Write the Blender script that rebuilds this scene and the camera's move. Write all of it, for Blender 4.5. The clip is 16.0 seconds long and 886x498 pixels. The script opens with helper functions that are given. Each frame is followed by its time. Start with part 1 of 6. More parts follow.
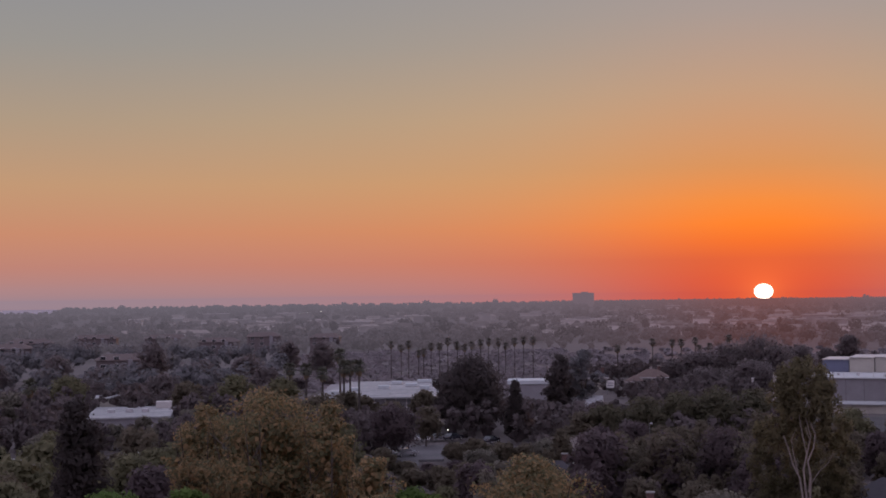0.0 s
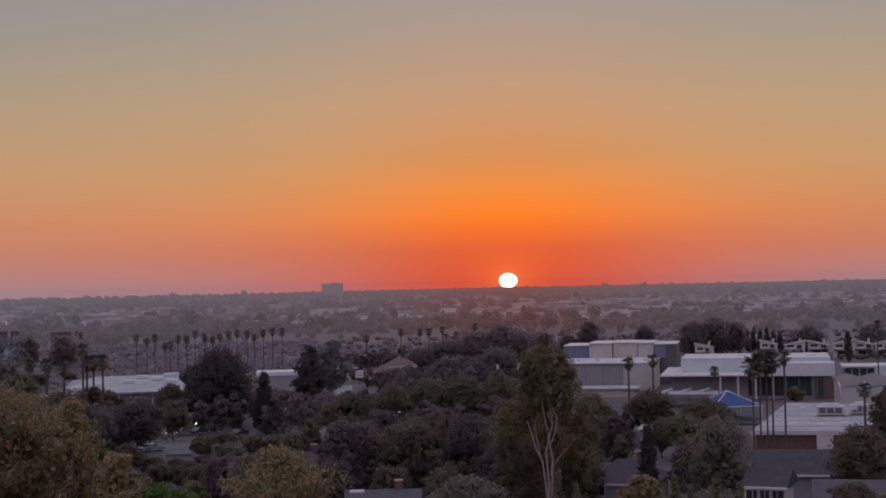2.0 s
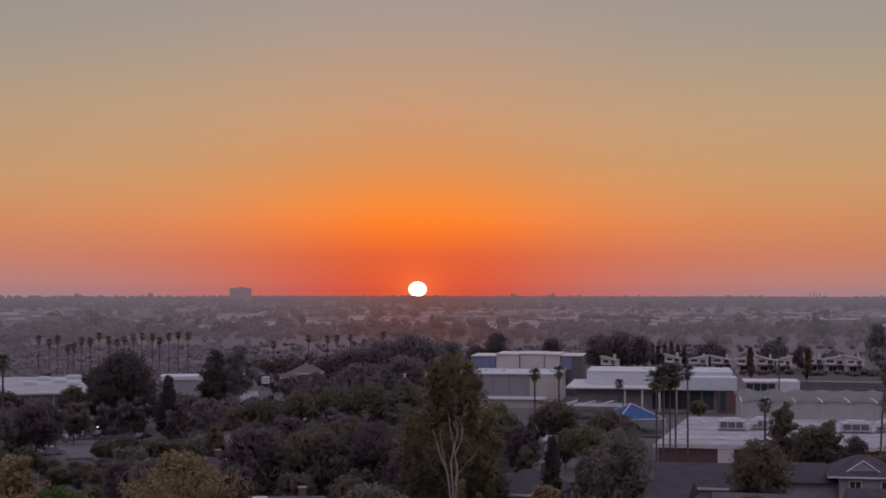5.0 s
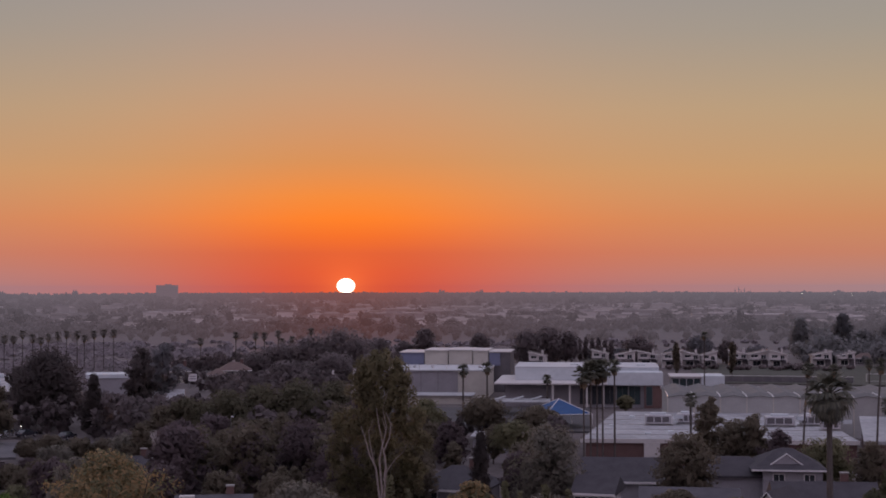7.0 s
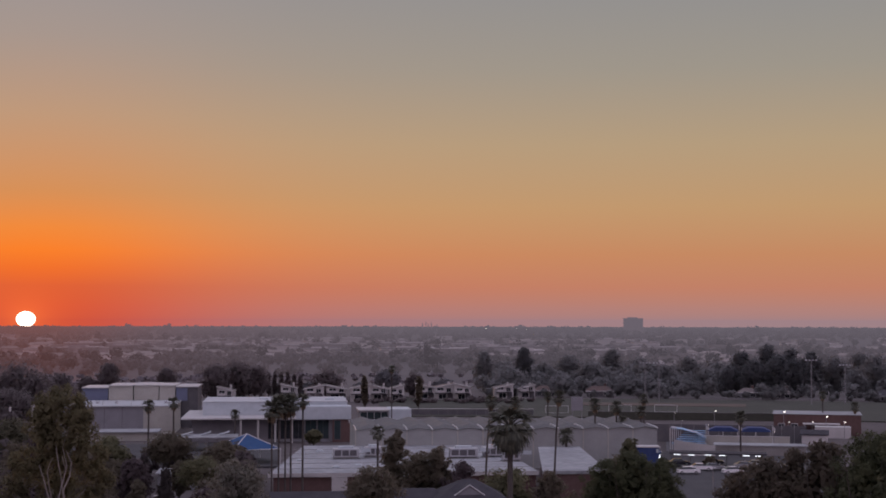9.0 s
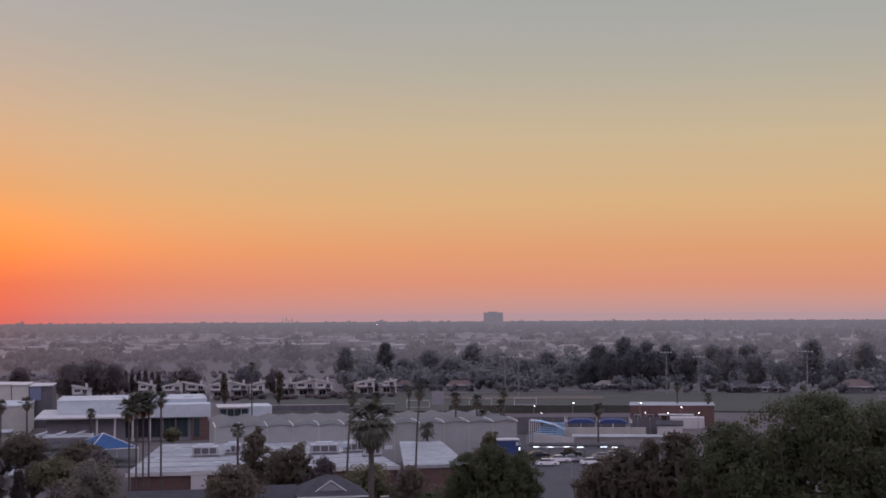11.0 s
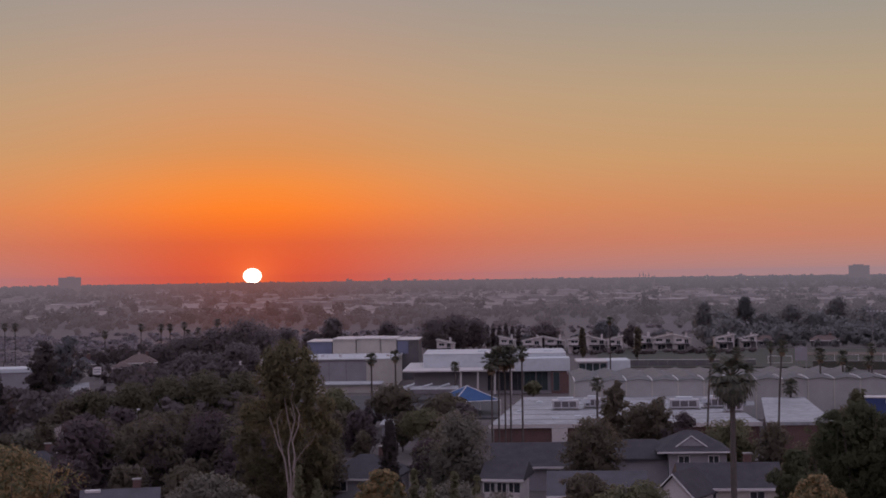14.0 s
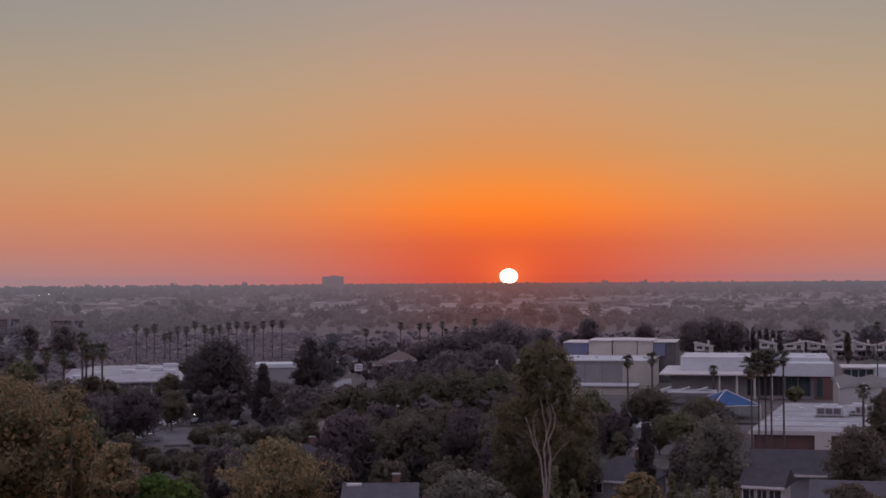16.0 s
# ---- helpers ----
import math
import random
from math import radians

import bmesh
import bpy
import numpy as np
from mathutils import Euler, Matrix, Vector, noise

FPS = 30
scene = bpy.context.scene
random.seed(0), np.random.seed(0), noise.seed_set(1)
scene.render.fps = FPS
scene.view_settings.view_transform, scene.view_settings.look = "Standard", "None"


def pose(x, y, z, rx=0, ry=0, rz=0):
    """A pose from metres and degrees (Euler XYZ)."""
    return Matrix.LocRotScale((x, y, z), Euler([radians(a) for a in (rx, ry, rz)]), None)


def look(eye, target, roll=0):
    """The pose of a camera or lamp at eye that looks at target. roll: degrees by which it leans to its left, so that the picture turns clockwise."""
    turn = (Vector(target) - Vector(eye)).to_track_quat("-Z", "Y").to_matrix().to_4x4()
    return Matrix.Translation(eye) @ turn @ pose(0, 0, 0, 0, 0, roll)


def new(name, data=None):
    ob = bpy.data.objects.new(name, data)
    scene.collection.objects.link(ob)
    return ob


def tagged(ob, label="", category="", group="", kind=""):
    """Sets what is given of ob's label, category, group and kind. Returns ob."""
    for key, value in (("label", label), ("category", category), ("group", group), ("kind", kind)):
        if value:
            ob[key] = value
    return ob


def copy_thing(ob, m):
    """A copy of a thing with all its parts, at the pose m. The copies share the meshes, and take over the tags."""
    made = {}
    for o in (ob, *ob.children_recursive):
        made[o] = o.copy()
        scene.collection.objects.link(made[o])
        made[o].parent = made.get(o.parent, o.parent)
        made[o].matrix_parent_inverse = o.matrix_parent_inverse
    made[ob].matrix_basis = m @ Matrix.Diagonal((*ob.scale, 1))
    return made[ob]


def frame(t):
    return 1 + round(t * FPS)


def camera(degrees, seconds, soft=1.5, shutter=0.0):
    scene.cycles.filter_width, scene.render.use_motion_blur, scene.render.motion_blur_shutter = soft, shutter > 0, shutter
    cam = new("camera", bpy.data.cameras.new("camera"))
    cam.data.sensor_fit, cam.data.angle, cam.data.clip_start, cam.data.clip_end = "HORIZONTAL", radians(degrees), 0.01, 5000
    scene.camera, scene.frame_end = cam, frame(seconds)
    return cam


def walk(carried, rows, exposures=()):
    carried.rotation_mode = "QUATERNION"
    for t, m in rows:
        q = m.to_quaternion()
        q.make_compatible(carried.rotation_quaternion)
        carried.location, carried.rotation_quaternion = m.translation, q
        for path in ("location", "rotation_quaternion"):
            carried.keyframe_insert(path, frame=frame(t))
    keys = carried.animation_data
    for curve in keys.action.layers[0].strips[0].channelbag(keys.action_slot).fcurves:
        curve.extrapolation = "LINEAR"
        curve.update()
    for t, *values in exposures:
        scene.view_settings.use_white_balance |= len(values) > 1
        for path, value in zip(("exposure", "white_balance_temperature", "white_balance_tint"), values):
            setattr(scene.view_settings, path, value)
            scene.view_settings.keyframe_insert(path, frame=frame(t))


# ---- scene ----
cam = camera(34.549, 16.0, soft=1.75)
EYE_Z = 30.0


def turned(t, bearing, tilt, roll):
    """A row of the path: the bearing clockwise from +y, the tilt up and the lean, in degrees."""
    b, e = radians(bearing), radians(tilt)
    reach = 0.35
    eye = Vector((reach * math.sin(b), reach * math.cos(b), EYE_Z))
    way = Vector((math.sin(b) * math.cos(e), math.cos(b) * math.cos(e), math.sin(e)))
    return t, look(eye, eye + way * 100, roll)


walk(cam, [
    turned(0.0, -13.415, 1.874, -0.775), turned(0.5, -9.838, 1.761, -1.003), turned(1.0, -6.965, 1.643, -1.17),
    turned(1.5, -4.887, 1.487, -1.231), turned(2.0, -3.349, 1.324, -1.281), turned(2.5, -2.324, 1.044, -0.994),
    turned(3.0, -1.188, 1.512, -0.532), turned(3.5, -0.395, 1.824, -0.219), turned(4.0, 0.01, 1.839, -0.013),
    turned(6.3, 0.996, 1.286, -0.204), turned(6.5, 1.446, 1.297, -0.192), turned(7.0, 3.14, 1.475, -0.097),
    turned(7.5, 5.721, 1.748, 0.038), turned(8.0, 8.895, 2.131, 0.207), turned(8.5, 12.321, 2.542, 0.198),
    turned(9.0, 15.539, 2.846, 0.112), turned(9.5, 18.326, 2.961, -0.128), turned(10.0, 20.476, 2.921, -0.328),
    turned(10.2, 21.161, 2.862, -0.353), turned(12.3, 20.119, 2.116, -0.371), turned(12.5, 18.911, 1.953, -0.439),
    turned(13.0, 15.183, 1.553, -0.498), turned(13.5, 11.001, 1.191, -0.665), turned(14.0, 6.876, 0.971, -0.816),
    turned(14.5, 3.237, 0.914, -0.739), turned(15.0, 0.278, 0.952, -0.571), turned(15.5, -1.942, 1.018, -0.448),
    turned(16.0, -3.396, 1.11, -0.373),
], [(0.0, 0.04, 6300, 10), (1.6, 0.0, 6450, 10), (7.6, 0.0, 6500, 10), (8.6, -0.06, 6500, 10), (9.4, -0.01, 6300, 7), (10.2, 0.31, 6200, 4), (12.3, 0.42, 6150, 5), (12.8, 0.18, 6300, 9), (13.3, 0.0, 6500, 10),
    (16.0, 0.0, 6500, 10)])

# ---- sky and sun ----
SUN_AZ, SUN_EL = -0.76, 0.0


def srgb(r, g, b):
    return tuple(((c / 255 / 12.92) if c <= 10 else ((c / 255 + 0.055) / 1.055) ** 2.4) for c in (r, g, b)) + (1.0,)


def compass(az, el=0.0):
    a, e = radians(az), radians(el)
    return Vector((math.sin(a) * math.cos(e), math.cos(a) * math.cos(e), math.sin(e)))


world = bpy.data.worlds.new("sunset_sky")
scene.world = world
world.use_nodes = True
wt = world.node_tree
wt.nodes.clear()


def wnode(kind, operation="", data_type="", blend_type="", clamp=False):
    n = wt.nodes.new(kind)
    if operation:
        n.operation = operation
    if data_type:
        n.data_type = data_type
    if blend_type:
        n.blend_type = blend_type
    if clamp:
        n.use_clamp = True
    return n


def wmath(op, a, b=None, clamp=False):
    n = wnode("ShaderNodeMath", operation=op, clamp=clamp)
    for i, v in enumerate((a, b)):
        if v is None:
            continue
        if isinstance(v, (int, float)):
            n.inputs[i].default_value = v
        else:
            wt.links.new(v, n.inputs[i])
    return n.outputs[0]


def wvec(op, a, b=None):
    n = wnode("ShaderNodeVectorMath", operation=op)
    for i, v in enumerate((a, b)):
        if v is None:
            continue
        if isinstance(v, (tuple, Vector)):
            n.inputs[i].default_value = v
        else:
            wt.links.new(v, n.inputs[i])
    return n


def sky_ramp(height, stops):
    """Colour by height in degrees above the horizon, up to 90, on a square-root scale."""
    n = wnode("ShaderNodeValToRGB")
    cr = n.color_ramp
    while len(cr.elements) > 1:
        cr.elements.remove(cr.elements[-1])
    for i, (deg, col) in enumerate(stops):
        e = cr.elements[0] if i == 0 else cr.elements.new(0.5)
        e.position, e.color = math.sqrt(max(0.0, math.sin(radians(deg)))), srgb(col[0], col[1], min(255, col[2] * 1.015))
    wt.links.new(height, n.inputs[0])
    return n.outputs[0]


def wmix(f, a, b):
    n = wnode("ShaderNodeMix", data_type="RGBA")
    wt.links.new(f, n.inputs[0])
    wt.links.new(a, n.inputs[6])
    wt.links.new(b, n.inputs[7])
    return n.outputs[2]


coords = wnode("ShaderNodeTexCoord").outputs["Generated"]
ray = wvec("NORMALIZE", coords).outputs[0]
sep = wnode("ShaderNodeSeparateXYZ")
wt.links.new(ray, sep.inputs[0])
rise = wmath("POWER", wmath("MAXIMUM", sep.outputs[2], 0.0), 0.5)
flat = wvec("NORMALIZE", wvec("MULTIPLY", ray, (1.0, 1.0, 0.0)).outputs[0]).outputs[0]
side = wvec("DOT_PRODUCT", flat, compass(SUN_AZ)).outputs["Value"]
away = wmath("SUBTRACT", 1.0, side)
near_sun = wmath("ADD", wmath("MULTIPLY", wmath("EXPONENT", wmath("MULTIPLY", away, -130.0)), 0.6), wmath("MULTIPLY", wmath("EXPONENT", wmath("MULTIPLY", away, -26.0)), 0.34))
behind = wmath("MULTIPLY", wmath("SUBTRACT", away, 0.35), 1.2, clamp=True)
side_sky = sky_ramp(rise, [(0.0, (160, 131, 134)), (0.45, (180, 132, 122)), (1.3, (196, 131, 104)), (2.6, (199, 139, 99)), (4.5, (194, 154, 111)),
                           (7.0, (181, 157, 125)), (10.0, (158, 150, 137)), (14.0, (142, 142, 143)), (24.0, (176, 168, 181)), (45.0, (218, 210, 232)), (90.0, (227, 219, 246))])
sun_sky = sky_ramp(rise, [(0.0, (214, 74, 42)), (0.5, (224, 82, 42)), (1.3, (226, 92, 46)), (2.0, (244, 110, 36)), (2.7, (253, 127, 36)), (3.6, (242, 137, 56)), (5.0, (212, 142, 86)),
                          (8.0, (187, 151, 121)), (11.0, (163, 149, 140)), (14.0, (150, 147, 148)), (24.0, (176, 168, 181)), (45.0, (218, 210, 232)), (90.0, (227, 219, 246))])
east_sky = sky_ramp(rise, [(0.0, (180, 154, 168)), (4.0, (211, 176, 186)), (12.0, (216, 193, 213)), (30.0, (221, 209, 232)), (90.0, (227, 219, 246))])
coast_sky = sky_ramp(rise, [(0.0, (152, 130, 137)), (0.45, (172, 132, 129)), (1.3, (189, 131, 114)), (2.6, (199, 138, 106)), (4.5, (192, 150, 113)),
                            (7.0, (172, 150, 125)), (10.0, (150, 145, 137)), (14.0, (136, 138, 143)), (24.0, (176, 168, 181)), (45.0, (218, 210, 232)), (90.0, (227, 219, 246))])
seaward = wmath("MULTIPLY", wmath("SUBTRACT", wvec("DOT_PRODUCT", flat, compass(-90.0)).outputs["Value"], 0.12), 3.0, clamp=True)
dome = wmix(behind, wmix(near_sun, wmix(seaward, side_sky, coast_sky), sun_sky), east_sky)
gap = wvec("LENGTH", wvec("MULTIPLY", wvec("SUBTRACT", ray, compass(SUN_AZ, SUN_EL)).outputs[0], (1.0, 1.0, 1.22)).outputs[0]).outputs["Value"]
disc = wnode("ShaderNodeMapRange")
disc.interpolation_type = "SMOOTHSTEP"
wt.links.new(gap, disc.inputs[0])
disc.inputs[1].default_value, disc.inputs[2].default_value = 0.0050, 0.0068
disc.inputs[3].default_value, disc.inputs[4].default_value = 6.0, 0.0
halo = wmath("MULTIPLY", wmath("EXPONENT", wmath("MULTIPLY", gap, -70.0)), 0.35)
glare = wnode("ShaderNodeMix", data_type="RGBA", blend_type="ADD")
glare.inputs[0].default_value = 1.0
disc_col = wnode("ShaderNodeMix", data_type="RGBA", blend_type="MULTIPLY")
disc_col.inputs[0].default_value, disc_col.inputs[7].default_value = 1.0, (1.0, 0.93, 0.75, 1)
wt.links.new(disc.outputs[0], disc_col.inputs[6])
halo_col = wnode("ShaderNodeMix", data_type="RGBA", blend_type="MULTIPLY")
halo_col.inputs[0].default_value, halo_col.inputs[7].default_value = 1.0, (1.0, 0.28, 0.04, 1)
wt.links.new(halo, halo_col.inputs[6])
wt.links.new(disc_col.outputs[2], glare.inputs[6])
wt.links.new(halo_col.outputs[2], glare.inputs[7])
all_sky = wnode("ShaderNodeMix", data_type="RGBA", blend_type="ADD")
all_sky.inputs[0].default_value = 1.0
wt.links.new(dome, all_sky.inputs[6])
wt.links.new(glare.outputs[2], all_sky.inputs[7])
bg = wnode("ShaderNodeBackground")
wt.links.new(all_sky.outputs[2], bg.inputs[0])
bg.inputs[1].default_value = 1.0
air = wnode("ShaderNodeTexSky")
air.sky_type, air.sun_disc, air.sun_elevation, air.sun_rotation = "NISHITA", False, radians(1.0), radians(SUN_AZ)
air.air_density, air.dust_density = 1.5, 4.0
air_bg = wnode("ShaderNodeBackground")
air_bg.inputs[1].default_value = 0.01
wt.links.new(air.outputs[0], air_bg.inputs[0])
both = wnode("ShaderNodeAddShader")
wt.links.new(bg.outputs[0], both.inputs[0])
wt.links.new(air_bg.outputs[0], both.inputs[1])
wout = wnode("ShaderNodeOutputWorld")
wt.links.new(both.outputs[0], wout.inputs[0])

sun = new("sun", bpy.data.lights.new("sun", "SUN"))
sun.data.energy, sun.data.angle, sun.data.color = 0.5, radians(0.6), (1.0, 0.45, 0.18)
sun.matrix_world = look(compass(SUN_AZ, 1.2) * 200, (0, 0, 0))

# ---- materials ----


def material(name, low, high, size=1.0, fine=8.0, rough=0.8, bump=0.0, metal=0.0, pieces=0.0, glow=None, spec=0.3, thin=0.0):
    """A worn surface: two colours mixed by noise at two scales (metres), with relief. pieces: how far single islands differ. glow: light given off."""
    m = bpy.data.materials.new(name)
    m.use_nodes = True
    nt = m.node_tree
    b = nt.nodes["Principled BSDF"]
    b.inputs["Roughness"].default_value, b.inputs["Metallic"].default_value = rough, metal
    b.inputs["Specular IOR Level"].default_value = spec
    geo = nt.nodes.new("ShaderNodeNewGeometry")
    big = nt.nodes.new("ShaderNodeTexNoise")
    big.inputs["Scale"].default_value, big.inputs["Detail"].default_value = 1.0 / size, 5.0
    small = nt.nodes.new("ShaderNodeTexNoise")
    small.inputs["Scale"].default_value, small.inputs["Detail"].default_value = fine / size, 3.0
    for n in (big, small):
        nt.links.new(geo.outputs["Position"], n.inputs["Vector"])
    mix = nt.nodes.new("ShaderNodeMath")
    mix.operation = "MULTIPLY_ADD"
    nt.links.new(small.outputs[0], mix.inputs[0])
    mix.inputs[1].default_value = 0.5
    half = nt.nodes.new("ShaderNodeMath")
    half.operation = "MULTIPLY"
    half.inputs[1].default_value = 0.5
    nt.links.new(big.outputs[0], half.inputs[0])
    nt.links.new(half.outputs[0], mix.inputs[2])
    value = mix.outputs[0]
    if pieces:
        isl = nt.nodes.new("ShaderNodeMath")
        isl.operation = "MULTIPLY_ADD"
        nt.links.new(geo.outputs["Random Per Island"], isl.inputs[0])
        isl.inputs[1].default_value = pieces
        off = nt.nodes.new("ShaderNodeMath")
        off.operation = "SUBTRACT"
        nt.links.new(value, off.inputs[0])
        off.inputs[1].default_value = pieces / 2
        nt.links.new(off.outputs[0], isl.inputs[2])
        value = isl.outputs[0]
    ramp = nt.nodes.new("ShaderNodeValToRGB")
    ramp.color_ramp.elements[0].position, ramp.color_ramp.elements[0].color = 0.3, (*low, 1)
    ramp.color_ramp.elements[1].position, ramp.color_ramp.elements[1].color = 0.7, (*high, 1)
    nt.links.new(value, ramp.inputs[0])
    nt.links.new(ramp.outputs[0], b.inputs["Base Color"])
    if bump:
        bn = nt.nodes.new("ShaderNodeBump")
        bn.inputs["Strength"].default_value, bn.inputs["Distance"].default_value = bump, 0.05 * size
        nt.links.new(small.outputs[0], bn.inputs["Height"])
        nt.links.new(bn.outputs[0], b.inputs["Normal"])
    if glow:
        b.inputs["Emission Color"].default_value, b.inputs["Emission Strength"].default_value = (*glow[:3], 1), glow[3]
    if thin:
        tr = nt.nodes.new("ShaderNodeBsdfTranslucent")
        nt.links.new(ramp.outputs[0], tr.inputs[0])
        ms = nt.nodes.new("ShaderNodeMixShader")
        ms.inputs[0].default_value = thin
        nt.links.new(b.outputs[0], ms.inputs[1])
        nt.links.new(tr.outputs[0], ms.inputs[2])
        nt.links.new(ms.outputs[0], nt.nodes["Material Output"].inputs[0])
    return m


def foliage(name, low, high, glow=None, pieces=0.1, sheen=0.05):
    """Leaves: glossy, partly translucent, with a dusty sheen, raised for haze at mid distance."""
    m = material(name, tuple(1.25 * c for c in low), tuple(1.25 * c for c in high), 3.0, 6.0, 0.8, 0, 0, pieces, glow, 0.06, 0.5)
    b = m.node_tree.nodes["Principled BSDF"]
    b.inputs["Sheen Weight"].default_value, b.inputs["Sheen Roughness"].default_value = sheen, 0.6
    return m


M_GROUND = material("dry_ground", (0.062, 0.054, 0.055), (0.118, 0.103, 0.102), 14.0, 9.0, 0.95, 0.3)
M_ASPHALT = material("asphalt", (0.036, 0.036, 0.04), (0.072, 0.071, 0.074), 6.0, 30.0, 0.85, 0.2)
M_ROAD = material("worn_street", (0.075, 0.075, 0.082), (0.13, 0.128, 0.135), 6.0, 20.0, 0.85, 0.15)
M_CONCRETE = material("pale_concrete", (0.17, 0.165, 0.16), (0.27, 0.262, 0.252), 3.0, 12.0, 0.85, 0.15)
M_GRASS = material("sports_grass", (0.04, 0.043, 0.034), (0.062, 0.063, 0.05), 12.0, 14.0, 0.9, 0.3)
M_DIRT = material("infield_dirt", (0.085, 0.068, 0.056), (0.125, 0.1, 0.082), 6.0, 14.0, 0.95, 0.2)
# Base colour carries the haze and sky tone lying over the sea.
M_WATER = material("haze_toned_sea", (0.28, 0.25, 0.28), (0.36, 0.32, 0.35), 20.0, 8.0, 0.6, 0.3, spec=0.1)
M_WHITE = material("white_stucco", (0.36, 0.355, 0.35), (0.48, 0.47, 0.46), 2.5, 14.0, 0.8, 0.15)
M_WHITE_METAL = material("white_metal_panel", (0.355, 0.4, 0.425), (0.455, 0.505, 0.53), 5.0, 5.0, 0.5, 0.03)
M_CREAM = material("cream_stucco", (0.3, 0.297, 0.268), (0.4, 0.393, 0.355), 2.5, 14.0, 0.85, 0.15)
M_BEIGE = material("beige_stucco", (0.235, 0.245, 0.242), (0.32, 0.332, 0.326), 2.5, 14.0, 0.85, 0.15)
M_ROOF_TAN = material("tan_roof_coating", (0.085, 0.088, 0.088), (0.15, 0.152, 0.15), 2.5, 10.0, 0.9, 0.2)
M_GREY = material("grey_stucco", (0.18, 0.18, 0.195), (0.25, 0.25, 0.27), 2.5, 14.0, 0.85, 0.15)
M_BLUEWALL = material("blue_grey_panel", (0.1, 0.115, 0.18), (0.14, 0.16, 0.23), 2.5, 10.0, 0.7, 0.1)
M_DARKWALL = material("dark_wall", (0.07, 0.07, 0.08), (0.12, 0.115, 0.12), 2.5, 10.0, 0.8, 0.1)
M_MEMBRANE = material("roof_membrane", (0.165, 0.175, 0.184), (0.36, 0.373, 0.385), 7.0, 6.0, 0.75, 0.1)
M_MEMBRANE_NEW = material("new_roof_membrane", (0.33, 0.35, 0.362), (0.445, 0.468, 0.48), 9.0, 6.0, 0.7, 0.08)
M_BRICK = material("red_brick", (0.088, 0.054, 0.05), (0.132, 0.083, 0.076), 0.8, 8.0, 0.9, 0.3)
M_SHINGLE = material("dark_shingle", (0.031, 0.03, 0.036), (0.06, 0.058, 0.065), 1.2, 10.0, 0.9, 0.4)
M_SHINGLE_BROWN = material("brown_shingle", (0.12, 0.107, 0.1), (0.2, 0.18, 0.168), 1.2, 10.0, 0.9, 0.4)
M_TILE = material("terracotta_tile", (0.08, 0.06, 0.055), (0.13, 0.095, 0.085), 1.5, 10.0, 0.85, 0.3)
M_TRIM = material("white_trim", (0.42, 0.42, 0.42), (0.52, 0.52, 0.515), 1.0, 8.0, 0.5, 0.05)
M_METAL = material("galvanised_metal", (0.3, 0.31, 0.33), (0.5, 0.51, 0.53), 1.0, 8.0, 0.45, 0.05, 0.6)
M_POLE = material("weathered_pole", (0.14, 0.14, 0.145), (0.24, 0.236, 0.24), 0.6, 8.0, 0.6, 0.1)
M_BLUE = material("blue_canvas", (0.012, 0.045, 0.125), (0.022, 0.075, 0.19), 1.5, 12.0, 0.7, 0.1)
M_BLUE_PALE = material("pale_blue_metal", (0.16, 0.32, 0.5), (0.3, 0.48, 0.64), 2.0, 6.0, 0.5, 0.05)
M_NAVY = material("navy_canvas", (0.02, 0.035, 0.1), (0.045, 0.07, 0.18), 1.5, 12.0, 0.8, 0.1)
M_GLASS = material("dark_window_glass", (0.012, 0.016, 0.02), (0.03, 0.036, 0.042), 2.0, 4.0, 0.06, spec=0.6)
M_GREEN_GLASS = material("green_tinted_glass", (0.02, 0.035, 0.038), (0.035, 0.055, 0.058), 2.0, 4.0, 0.08, spec=0.6)
M_RUBBER = material("tyre_rubber", (0.015, 0.015, 0.016), (0.03, 0.03, 0.03), 0.3, 6.0, 0.9)
M_LAMP = material("lit_lamp", (0.9, 0.9, 0.85), (0.95, 0.95, 0.9), 1.0, 4.0, 0.4, glow=(1.0, 0.93, 0.8, 5.0))
M_LAMP_COOL = material("lit_tube", (0.9, 0.92, 0.95), (0.95, 0.96, 0.98), 1.0, 4.0, 0.4, glow=(0.9, 0.95, 1.0, 1.5))
M_BARK = material("brown_bark", (0.05, 0.041, 0.036), (0.105, 0.088, 0.076), 0.5, 8.0, 0.95, 0.6)
M_BARK_PALE = material("pale_eucalyptus_bark", (0.15, 0.128, 0.117), (0.27, 0.237, 0.215), 0.7, 7.0, 0.85, 0.4)
M_PALM_BARK = material("palm_bark", (0.05, 0.045, 0.042), (0.1, 0.088, 0.08), 0.4, 9.0, 0.95, 0.6)
M_THATCH = material("dead_palm_thatch", (0.12, 0.09, 0.06), (0.22, 0.17, 0.11), 0.5, 8.0, 0.95, 0.3, pieces=0.5)
M_LEAF = foliage("olive_leaves", (0.1, 0.1, 0.06), (0.155, 0.15, 0.09))
M_LEAF_DARK = foliage("dark_leaves", (0.094, 0.082, 0.062), (0.134, 0.117, 0.087))
M_LEAF_PLUM = foliage("plum_leaves", (0.078, 0.062, 0.066), (0.112, 0.09, 0.094))
M_LEAF_GREY = foliage("grey_green_leaves", (0.105, 0.1, 0.084), (0.18, 0.17, 0.14))
M_LEAF_EUC = foliage("eucalyptus_leaves", (0.08, 0.073, 0.045), (0.18, 0.16, 0.09))
M_LEAF_AUTUMN = foliage("autumn_leaves", (0.125, 0.128, 0.072), (0.27, 0.19, 0.1), pieces=0.9)
M_LEAF_PINE = foliage("pine_needles", (0.047, 0.054, 0.032), (0.098, 0.104, 0.058))
